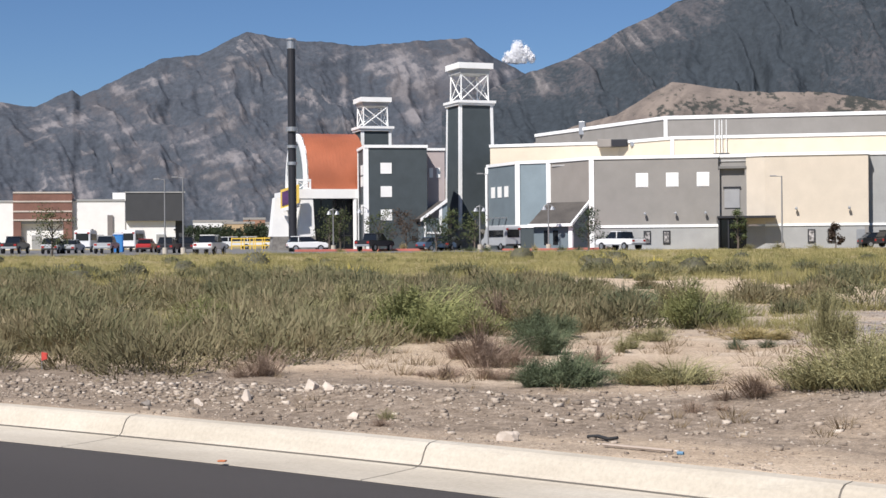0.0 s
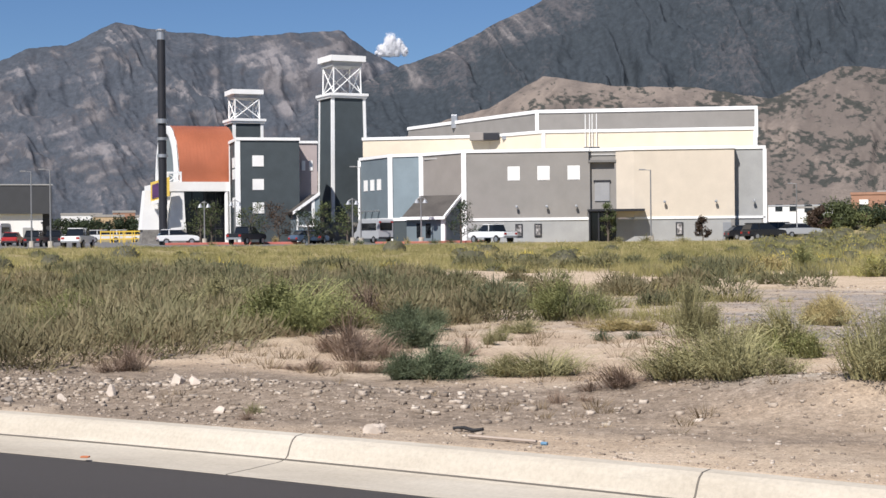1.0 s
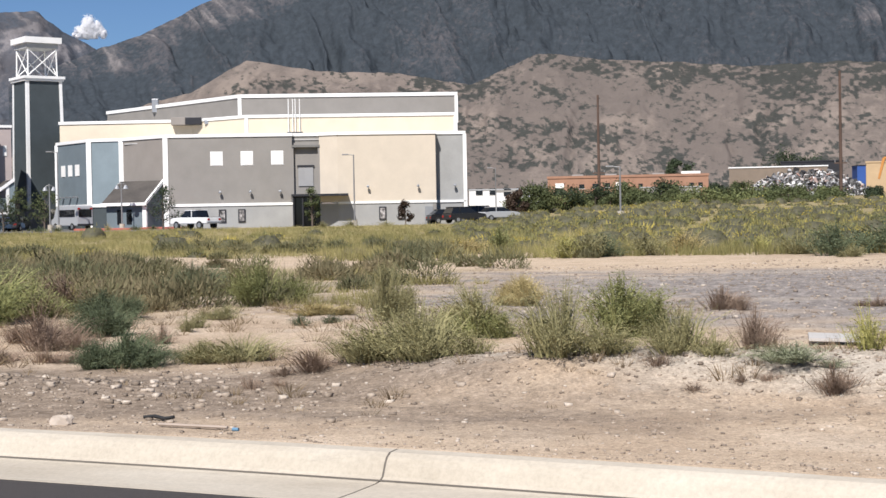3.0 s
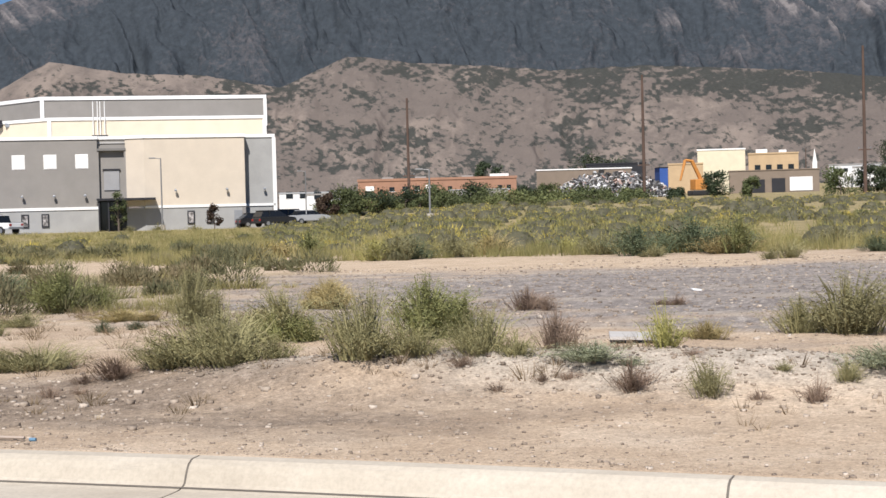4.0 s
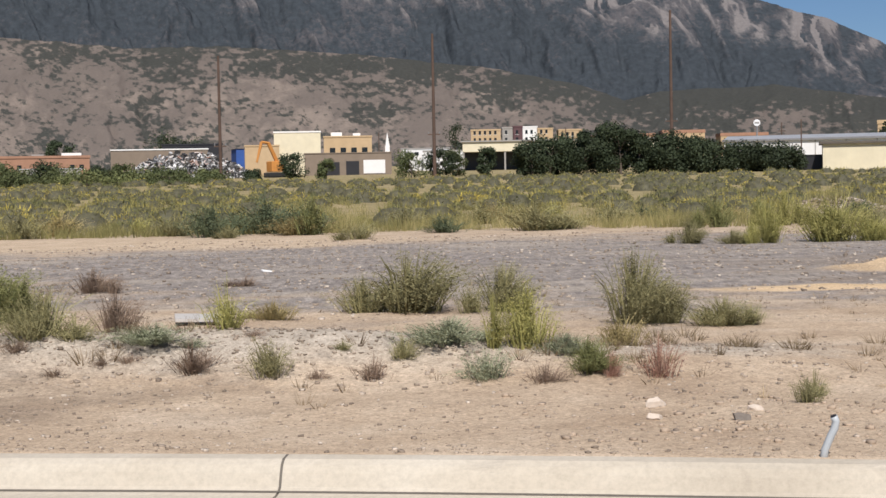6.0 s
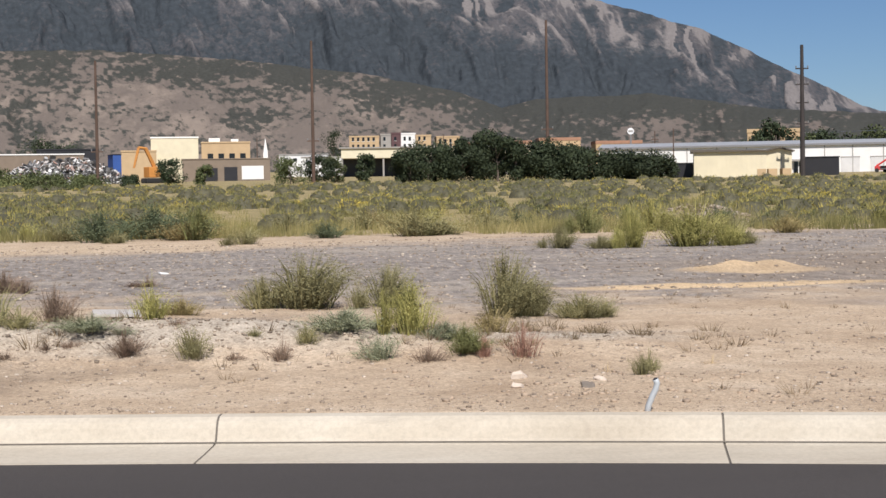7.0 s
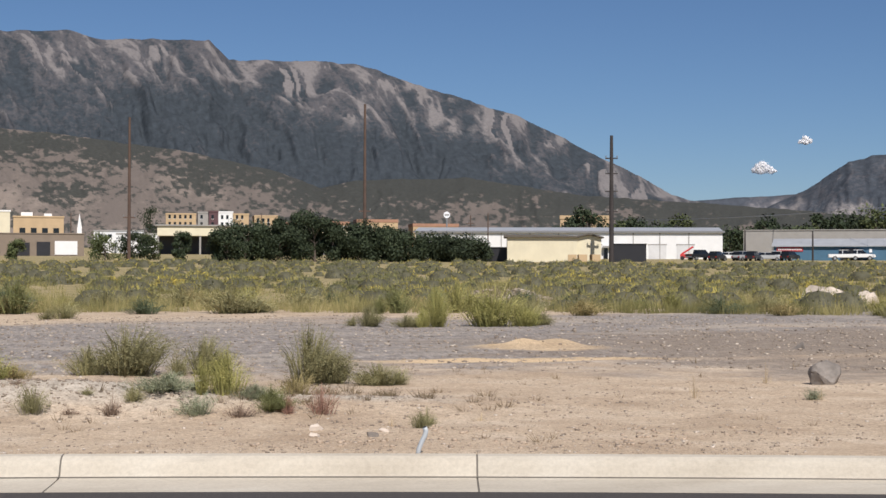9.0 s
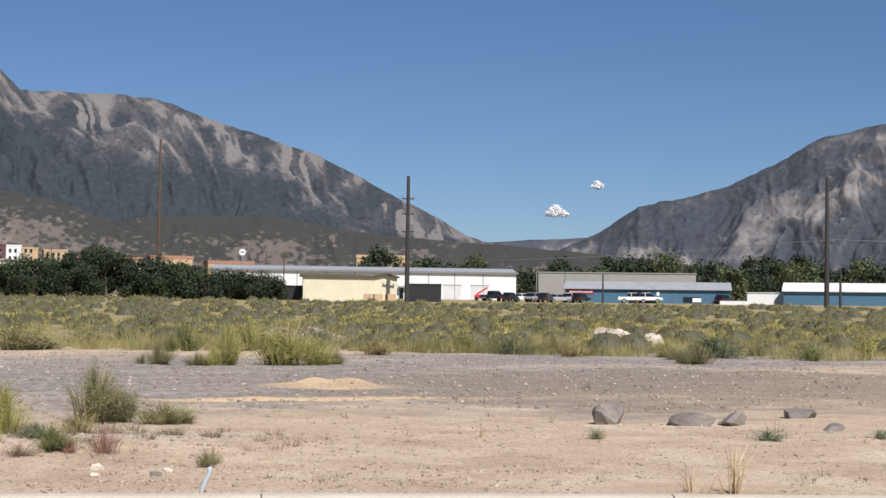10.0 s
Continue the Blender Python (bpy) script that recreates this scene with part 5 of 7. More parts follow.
c = block("commercial_building", at(3.4, 424, 0), 12.5, 14, 11.2, CREAMMETAL, "white stucco commercial block", [], roofmat=WHITE)
c = block("commercial_building", at(1.6, 426, 0), 13.0, 14, 9.8, TANWALL, "tan commercial block with square dark windows", [(1.6 + 2.9 * i, 3.1 + 2.9 * i, 5.2, 7.0) for i in range(4)], roofmat=TANWALL)
part("rooftop_unit", box(2, 5, 4, 6, 10.2, 11.3), WHITE, c)
part("rooftop_unit", box(8, 10, 4, 6, 10.2, 11.0), WHITE, c)
block("tan_block", at(4.45, 418, 0), 9, 10, 7.6, TANWALL, "plain tan end wall", roofmat=TANWALL)
# the black sheets on its front paint the shade inside open bays
block("low_shed", at(2.3, 362, 0), 20, 10, 5.0, BROWNWALL, "long low brown shed with open bays", doors=[(9.5, 12.5, 0, 3.2, BLACK), (13.5, 18.5, 0.3, 3.4, METALWHITE), (5, 8, 0, 3, BLACK)], roofmat=BROWNWALL, parapet=0.2)
b_ = thing("open_warehouse", at(-3.45, 455, 0), "long open-sided warehouse with a deep white fascia", "building")
part("fascia", box(0, 62, 0, 12, 5.4, 8.2), CREAMMETAL, b_)
part("roof", box(-0.5, 62.5, -0.5, 12.5, 8.2, 8.6), GREYMETAL, b_)
# back wall painted black for the shade under the open bays
part("back_wall", box(0, 62, 10, 11, -3, 5.4), BLACK, b_)
for i in range(11):
    part("column", box(i * 6, i * 6 + 0.5, 0.2, 0.7, -3, 5.4), GREYMETAL, b_)
for i, (x, w, h, mt) in enumerate(((0, 11.5, 14.5, TANWALL), (12.2, 4, 15.2, GREYMETAL), (16.4, 3.6, 15.6, paint("maroon_wall", (0.10, 0.05, 0.055))), (20.1, 5.6, 15.4, METALWHITE), (25.8, 6, 14.6, TANWALL), (34, 9, 14.0, TANWALL))):
    block("apartment_block", at(-3.75, 610) @ Matrix.Translation((x, (i % 2) * 0.6, 0)), w, 14, h, mt, ("tan", "grey", "maroon", "white", "tan", "tan")[i] + " stucco apartment block with rows of windows",
          [(1.0 + 2.0 * k, 1.9 + 2.0 * k, z, z + 1.5) for z in (7.0, 10.2, 13.0 if h > 14.2 else 11.9) for k in range(max(1, int((w - 1.2) // 2)))], roofmat=mt, parapet=0.6)
for x, w, h in ((44, 14, 10.5), (60, 10, 11.0), (73, 16, 12.0), (95, 18, 10.5)):
    block("town_house", at(-3.75, 600) @ Matrix.Translation((x, 0, 0)), w, 12, h, TANWALL, "pale tan house with a low hipped roof", [(1 + 2.4 * k, 2.2 + 2.4 * k, 7, 8.6) for k in range(int(w // 2.6))], roofmat=BRICK, parapet=1.2)
s = thing("church_steeple", at(-0.7, 560), "slender white church steeple", "steeple")
part("tower", box(-0.8, 0.8, -0.8, 0.8, -1, 8.5), WHITE, s)
part("spire", tube([(0, 0, 8.5), (0, 0, 13.5)], [0.9, 0.05], 6), WHITE, s)
for x0, w, h, d in ((-1.2, 16, 7.0, 520), (-2.0, 14, 6.0, 510), (0.6, 10, 5.5, 500)):
    block("town_building", at(x0, d), w, 8, h, METALWHITE, "low pale town building behind trees", [(1.5 + 3 * k, 2.8 + 3 * k, h - 2, h - 0.9) for k in range(int(w // 3.2))], roofmat=GREYMETAL, parapet=0.5)
block("far_house", at(17.6, 430), 20, 10, 5.2, METALWHITE, "low white building glimpsed behind trees", [(2 + 4 * k, 4 + 4 * k, 4, 6) for k in range(4)], roofmat=GREYMETAL)
block("far_house", at(18.6, 460), 18, 10, 6.4, METALWHITE, "white flat building glimpsed behind trees", [(2 + 4 * k, 4 + 4 * k, 5, 7) for k in range(4)], roofmat=ROOFMETAL)
for k, (b, d, w, h, mt) in enumerate(((44.0, 560, 14, 7, METALWHITE), (42.9, 520, 10, 6, TANWALL), (41.4, 540, 12, 6, METALWHITE), (42.2, 580, 8, 8, BRICK))):
    block("far_house", at(b, d), w, 8, h, mt, "small far-off house among trees", [(1 + 3 * i, 2.4 + 3 * i, 3, 4.6) for i in range(int(w // 3.3))], roofmat=GREYMETAL, parapet=0.8)


def scrap_heap(m, w, h, seed):
    rnd = random.Random(seed)
    v, f = [], []
    core = [(-w / 2, 0, -1), (w / 2, 0, -1), (w / 2, 6, -1), (-w / 2, 6, -1), (-w * 0.2, 3, h * 0.75), (w * 0.28, 3, h * 0.65)]
    for i in range(1500):
        x = rnd.uniform(-1, 1)
        top = h * (1 - abs(x - 0.1) ** 2.2) * rnd.uniform(0.72, 1.05)
        z = rnd.uniform(0, 1) ** 0.7 * top
        p = Vector((x * w / 2, 3 - 3 * (1 - z / (h + 0.1)) + rnd.uniform(-0.3, 0.3), z))
        a = Matrix.Rotation(rnd.uniform(0, 6.3), 3, Vector((rnd.gauss(0, 1), rnd.gauss(0, 1), rnd.gauss(0, 1))).normalized())
        sx, sy, sz = rnd.uniform(0.2, 0.65), rnd.uniform(0.15, 0.5), rnd.uniform(0.02, 0.15)
        n = len(v)
        v += [tuple(p + a @ Vector((i1 * sx, i2 * sy, i3 * sz))) for i1 in (-1, 1) for i2 in (-1, 1) for i3 in (-1, 1)]
        f += [tuple(n + q for q in face) for face in ((0, 1, 3, 2), (4, 6, 7, 5), (0, 4, 5, 1), (2, 3, 7, 6), (0, 2, 6, 4), (1, 5, 7, 3))]
    mt, tr, b = material("mixed_scrap", 0.5)
    isl = tr.nodes.new("ShaderNodeNewGeometry").outputs["Random Per Island"]
    tr.links.new(ramp(tr, isl, (0.0, (0.025, 0.025, 0.028)), (0.45, (0.10, 0.095, 0.09)), (0.68, (0.28, 0.28, 0.29)), (0.9, (0.70, 0.70, 0.69)), (1.0, (0.30, 0.13, 0.08))), b.inputs["Base Color"])
    ob = from_arrays("scrap_heap", v, f, mt)
    ob.matrix_world = m
    tagged(ob, "heap of crushed white and grey scrap metal", "scrap", kind="stuff")


scrap_heap(at(6.75, 322), 27, 5.6, 4)
r = block("blue_container", at(4.75, 330, 10), 1.7, 6, 6.0, paint("container_blue", (0.03, 0.09, 0.32)), "upright blue steel container in the scrap yard", roofmat=BLACK, parapet=0.1)
e = thing("excavator", at(3.35, 330, 30), "orange tracked excavator with a folded arm", "excavator")
orange = paint("machine_orange", (0.55, 0.24, 0.06), rough=0.5)
part("cab", box(-1.5, 1.2, -1.2, 1.2, 1.2, 3.4, bevel=0.15), orange, e)
part("boom", tube([(0.8, 0, 2.6), (-1.6, 0, 7.2), (-3.2, 0, 7.4)], [0.45, 0.4, 0.3], 6), orange, e)
part("stick", tube([(-3.2, 0, 7.4), (-4.4, 0, 3.2)], [0.32, 0.22], 6), orange, e)
for y in (-1.3, 0.7):
    part("track", box(-2.2, 2.2, y, y + 0.6, 0, 1.1, bevel=0.3), RUBBER, e)

# sheds and workshops beside the tall dark poles
sh = thing("cream_shed", at(-16.35, 256, 1.0), "cream corrugated metal shed with a shallow dark roof edge", "shed")
part("wall", box(0, 11.6, 0, 9, -2, 4.1), CREAMMETAL, sh)
part("roof", prism([(-0.5, 4.1), (11.9, 4.1), (11.9, 4.35), (-0.5, 4.55)], -0.5, 9.5, "y"), paint("dark_roof_edge", (0.10, 0.085, 0.07)), sh)
part("end_wall", prism([(11.6, -2), (15.6, -2), (15.6, 4.0), (13.6, 4.5), (11.6, 4.1)], 0.6, 9, "y"), CREAMMETAL, sh)
part("end_roof", prism([(11.4, 4.1), (13.6, 4.55), (16.0, 4.0), (16.0, 4.2), (13.6, 4.8), (11.4, 4.35)], 0.0, 9, "y"), paint("dark_roof_edge", (0.10, 0.085, 0.07)), sh)
for x in np.arange(0.4, 11.6, 0.8):
    part("rib", box(x, x + 0.06, -0.04, 0.02, -2, 4.1), CREAMMETAL, sh)
part("conduit", tube([(13.9, 0.4, -1), (13.9, 0.4, 3.4)], 0.07, 6), GREYPOLE, sh)
block("dark_trailer", at(-15.4, 262), 5.5, 3, 2.4, BLACK, "dark boxy trailer beside the cream shed", roofmat=BLACK, parapet=0.1)
block("dark_trailer", at(-20.15, 262), 6.0, 3, 3.0, BLACK, "black tarpaulined trailer by the pole", roofmat=BLACK, parapet=0.1)
for i, b in enumerate((-18.6, -19.0, -19.5)):
    bm = box(0, 1.4, 0, 1.4, 0, 1.3, bevel=0.05)
    ob = finish("pallet_crate", bm, TANWALL)
    ob.matrix_world = at(b, 250, 10 * i)
    tagged(ob, "weathered wooden pallet crate by the shed", "crate", "crates")
w = thing("white_warehouse", at(-12.9, 326, -5.2), "long white sheet metal warehouse with roller doors", "building")
part("wall", box(0, 64, 0, 24, -3, 5.6), METALWHITE, w)
part("roof", prism([(0 - 0.4, 5.6), (24.4, 5.6), (12, 6.9)], -0.4, 64.4, "x"), ROOFMETAL, w)
part("fascia", box(-0.4, 64.4, -0.5, -0.3, 5.45, 5.85), paint("fascia_grey", (0.20, 0.20, 0.21)), w)
for x in (6, 12, 18, 24, 30, 45.5, 51, 57):
    part("downpipe", box(x, x + 0.15, -0.12, 0, -1, 5.5), GREYMETAL, w)
for x, wd, mt in ((48.8, 3.6, paint("roller_door", (0.60, 0.60, 0.60))), (54.6, 3.6, paint("roller_door", (0.60, 0.60, 0.60))), (36, 3, paint("roller_door", (0.60, 0.60, 0.60)))):
    d = part("roller_door", box(x, x + wd, -0.1, 0.1, -1, 2.9), mt, w)
    part("door_frame", box(x - 0.12, x + wd + 0.12, -0.13, 0.1, 2.9, 3.1), GREYMETAL, d)
ent = part("glazed_entrance", box(39.5, 44.0, -0.4, 0.1, -1, 2.3), GLASS, w, "dark glazed entrance with a canopy")
for x in (40.4, 41.3, 42.2, 43.1):
    part("mullion", box(x - 0.08, x + 0.08, -0.5, -0.35, -1, 2.3), TRIM, ent)
part("canopy", box(39.2, 44.3, -1.4, 0, 2.3, 2.7), GREYMETAL, w)
block("far_house", at(-18.2, 430), 14, 8, 10.2, TANWALL, "tan gabled house behind the warehouse", [(1 + 3 * i, 2.4 + 3 * i, 7.5, 9) for i in range(4)], roofmat=TANWALL, parapet=1.0)
sgn = thing("roadside_sign", at(-14.05, 345), "tall white oval sign on a post", "sign")
part("post", tube([(0, 0, -2), (0, 0, 9.0)], 0.16, 8), GREYPOLE, sgn)
bm = tube([(0, -0.2, 9.6), (0, 0.2, 9.6)], 0.72, 18)
part("disc", bm, METALWHITE, sgn)
part("device", box(-0.5, 0.5, -0.25, -0.2, 9.4, 9.8), GREYMETAL, sgn)
block("grey_warehouse", at(-24.9, 330, -4.2), 33.5, 18, 5.9, GREYMETAL, "plain grey metal warehouse", roofmat=GREYMETAL, parapet=0.2)


def gabled(m, w, depth, h, rise, wall, roof, label):
    c = thing("workshop", m, label, "building")
    part("wall", box(0, w, 0, depth, -2.5, h), wall, c)
    part("roof", prism([(-0.5, h - 0.1), (depth / 2, h + rise), (depth + 0.5, h - 0.1), (depth + 0.5, h + 0.05), (depth / 2, h + rise + 0.2), (-0.5, h + 0.05)], -0.3, w + 0.3, "x"), roof, c, "pale ribbed metal roof")
    part("gable", prism([(0, h - 0.05), (depth, h - 0.05), (depth / 2, h + rise)], 0.02, w - 0.02, "x"), wall, c)
    for x in np.arange(0.5, w, 1.5):
        part("roof_rib", prism([(-0.5, h + 0.05), (depth / 2, h + rise + 0.2), (depth / 2, h + rise + 0.26), (-0.5, h + 0.11)], x, x + 0.08, "x"), roof, c)
    return c


g = gabled(at(-26.0, 296, -3), 31.0, 11, 2.7, 1.3, BLUEMETAL, ROOFMETAL, "long blue metal workshop with a pale ribbed roof")
part("sign_band", box(0.6, 5.4, -0.12, 0, 1.7, 2.5), paint("sign_red", (0.42, 0.04, 0.05)), g, "red sign band with pale unreadable lettering")
for k in range(14):
    part("lettering_bar", box(0.9 + k * 0.31, 1.1 + k * 0.31, -0.15, -0.11, 1.95, 2.25), TRIM, g)
# black panel on the closed wall paints the dark inside of the doorway
part("open_door", box(12.2, 15.4, -0.1, 0.1, -2, 2.3), BLACK, g, "open dark workshop doorway")
part("notice", box(15.7, 16.7, -0.1, 0, 0.9, 1.5), TRIM, g)
part("notice", box(17.3, 17.8, -0.1, 0, 1.5, 2.2), TRIM, g)
part("window", box(22.3, 25.6, -0.1, 0.05, 0.3, 1.3), GLASS, g)
part("notice", box(24.0, 25.6, -0.13, 0.0, 0.35, 1.1), TRIM, g)
gabled(at(-33.9, 296, -2), 40, 12, 2.6, 1.5, BLUEMETAL, METALWHITE, "second blue metal workshop with a white roof")
part("white_wall", box(0, 5, 0, 0.4, -1, 0.7), METALWHITE, thing("yard_wall", at(-31.65, 285), "low white yard wall beside the workshop", "wall"))
for b, d, wd in ((-32.6, 300, 5), (-33.3, 305, 5), (-34.0, 330, 12)):
    block("white_trailer", at(b, d), wd, 3, 2.2, METALWHITE, "white box trailer parked in the yard", roofmat=METALWHITE, parapet=0.1)
for k, (kind, col, b, d, turn) in enumerate((("pickup", CAR_BLACK, -23.4, 272, 40), ("suv", CAR_BLACK, -24.0, 268, 70), ("car", CAR_WHITE, -24.5, 274, 20), ("suv", CAR_SILVER, -24.9, 268, 60), ("suv", CAR_BLACK, -25.3, 266, 75), ("car", CAR_SILVER, -25.8, 272, 20), ("suv", CAR_WHITE, -26.2, 276, 70),
                                        ("suv", CAR_BLACK, -26.6, 270, 65), ("pickup", CAR_WHITE, -28.5, 276, 5), ("pickup", CAR_WHITE, -29.0, 278, 5), ("suv", CAR_WHITE, -27.2, 285, 60), ("suv", CAR_BLACK, -31.8, 280, 60))):
    vehicle(kind, col, at(b, d + 16, turn), ("dark", "white", "silver")[(col == CAR_WHITE) + 2 * (col == CAR_SILVER)] + " " + {"suv": "SUV"}.get(kind, kind) + " parked outside the workshops", group="workshop vehicles")
lift = thing("boom_lift", at(-22.9, 300, 0), "small red boom lift by the roller door", "lift")
part("chassis", box(-1.3, 1.3, -0.7, 0.7, 0.4, 1.2, bevel=0.1), paint("machine_red", (0.55, 0.05, 0.05)), lift)
part("boom", tube([(-1, 0, 1.2), (1.2, 0, 2.6)], 0.2, 6), paint("machine_red", (0.55, 0.05, 0.05)), lift)
for x in (-0.9, 0.9):
    part("wheel", tube([(x, -0.8, 0.4), (x, 0.8, 0.4)], 0.4, 12), RUBBER, lift)
pt = thing("portable_toilet", at(46.65, 192), "bright blue plastic portable toilet", "toilet")
part("cabin", box(-0.6, 0.6, -0.6, 0.6, 0, 2.2, bevel=0.05), paint("plastic_blue", (0.03, 0.16, 0.45), rough=0.4), pt)
part("door", box(-0.45, 0.45, -0.64, -0.58, 0.1, 2.0), paint("plastic_blue_pale", (0.06, 0.24, 0.55), rough=0.4), pt)
part("roof", prism([(-0.65, 2.2), (0.65, 2.2), (0.4, 2.45), (-0.4, 2.45)], -0.6, 0.6, "y"), METALWHITE, pt)
for k, b in enumerate((41.45, 41.85, 42.3)):
    br = thing("yellow_barrier", at(b, 218), "yellow painted steel barrier rail", "barrier", "yellow barriers")
    yel = paint("barrier_yellow", (0.75, 0.5, 0.06))
    for z in (0.5, 1.0, 1.5):
        part("rail", box(-1.3, 1.3, -0.05, 0.05, z, z + 0.14), yel, br)
    for x in (-1.3, 0, 1.2):
        part("post", box(x, x + 0.12, -0.06, 0.06, 0, 1.7), yel, br)


# ---- weeds and bushes ----
def bush_mesh(name, seed, stems, leaves, colours, spread=0.9, leafy=1.0, up=0.35, fine=1.0):
    """A bush of unit height and width: many thin stems fanning from the root, with small leaves along them."""
    rnd = np.random.RandomState(seed)
    v, f = [], []
    lobes = [(rnd.uniform(0, 6.28), rnd.uniform(0.05, 0.8), rnd.uniform(0.5, 1.05)) for _ in range(7)]
    for i in range(int(stems * 1.25)):
        la, lr, lh = lobes[rnd.randint(7)]
        ang = la + rnd.normal(0, 0.7)
        lean = np.clip(lr + rnd.normal(0, 0.25), 0, 1.05) * spread
        length = lh * (0.3 + 0.75 * rnd.rand() ** 0.8) * (1 - 0.3 * lean)
        root = np.array([np.cos(ang), np.sin(ang), 0]) * rnd.uniform(0, 0.30) * lean
        tip = np.array([np.cos(ang) * lean * 0.52, np.sin(ang) * lean * 0.52, length])
        mid = root + (tip - root) * 0.5 + np.array([0, 0, up * 0.45])
        side = np.array([-np.sin(ang + 1), np.cos(ang + 1), 0]) * 0.0045
        n = len(v)
        for p, k in ((root, 1.4), (mid, 1.0), (tip, 0.25)):
            v += [p - side * k, p + side * k]
        f += [(n, n + 1, n + 3, n + 2), (n + 2, n + 3, n + 5, n + 4)]
        for _ in range(int(leaves * 2.7)):
            k = 0.1 + 0.85 * rnd.rand() ** 1.15
            p = (root * (1 - k) ** 2 + 2 * k * (1 - k) * mid + tip * k * k) + rnd.normal(0, 0.028, 3)
            d = rnd.normal(0, 1, 3) * np.array([1, 1, 0.6]) + np.array([0, 0, 0.9])
            d = d / np.linalg.norm(d) * rnd.uniform(0.014, 0.042) * leafy
            w = np.cross(d, rnd.normal(0, 1, 3))
            w = w / (np.linalg.norm(w) + 1e-6) * rnd.uniform(0.0026, 0.0058) * leafy * fine
            n = len(v)
            v += [p - w, p + w, p + d]
            f.append((n, n + 1, n + 2))
    me = bpy.data.meshes.new(name)
    me.from_pydata([tuple(map(float, q)) for q in v], [], f)
    me.materials.append(leaf("weed_" + name, *colours))
    return me


KINDS = {
    "green": ("dense green weed bush on dry sandy ground", ((0.128, 0.144, 0.056), (0.287, 0.287, 0.116)), 230, 17, 1.0, 1.0),
    "dark": ("low dark green weed bush with dense foliage", ((0.061, 0.081, 0.046), (0.134, 0.156, 0.085)), 230, 18, 1.15, 1.0),
    "olive": ("tall wispy olive-grey weed bush", ((0.152, 0.146, 0.071), (0.336, 0.305, 0.152)), 230, 15, 1.0, 0.9),
    "tan": ("dry tan and olive weed bush", ((0.222, 0.179, 0.077), (0.444, 0.359, 0.171)), 220, 14, 1.0, 0.9),
    "yellow": ("yellow-green weed bush with upright stems", ((0.205, 0.205, 0.065), (0.410, 0.376, 0.137)), 220, 14, 0.9, 0.9),
    "sage": ("pale grey-green low weed", ((0.171, 0.188, 0.111), (0.342, 0.359, 0.239)), 180, 15, 1.1, 1.1),
    "brown": ("dead brown dry weed", ((0.145, 0.102, 0.072), (0.316, 0.231, 0.171)), 200, 10, 1.0, 0.8),
    "red": ("reddish dry weed with upright stems", ((0.222, 0.120, 0.089), (0.427, 0.256, 0.188)), 200, 11, 0.9, 0.8),
    "stalk": ("thin dry stalks with few leaves", ((0.342, 0.256, 0.154), (0.581, 0.461, 0.290)), 40, 6, 0.9, 0.8),
}
MESHES, LIGHT = {}, {}
for i, (k, (label, cols, st, lv, spread, leafy)) in enumerate(KINDS.items()):
    MESHES[k] = [bush_mesh(k + "_weed", 100 * i + j, st, lv, cols, spread, leafy) for j in range(4)]
    LIGHT[k] = [bush_mesh(k + "_small_weed", 100 * i + j + 50, int(st * 0.5), int(lv * 0.6), cols, spread, leafy * 1.35) for j in range(4)]


def bush(kind, x, y, w, h, n=[0]):
    n[0] += 1
    ob = new("weed_bush", (LIGHT if w < 0.45 or y > 40 else MESHES)[kind][n[0] % 4])
    ob.matrix_world = pose(x, y, ground_z(x, y) - 0.02, 0, 0, (n[0] * 77) % 360) @ Matrix.Diagonal((w * 1.5 * random.uniform(0.9, 1.15), w * 1.5 * random.uniform(0.8, 1.1), h * 1.3, 1))
    return tagged(ob, KINDS[kind][0], "bush", "weeds on the waste ground")


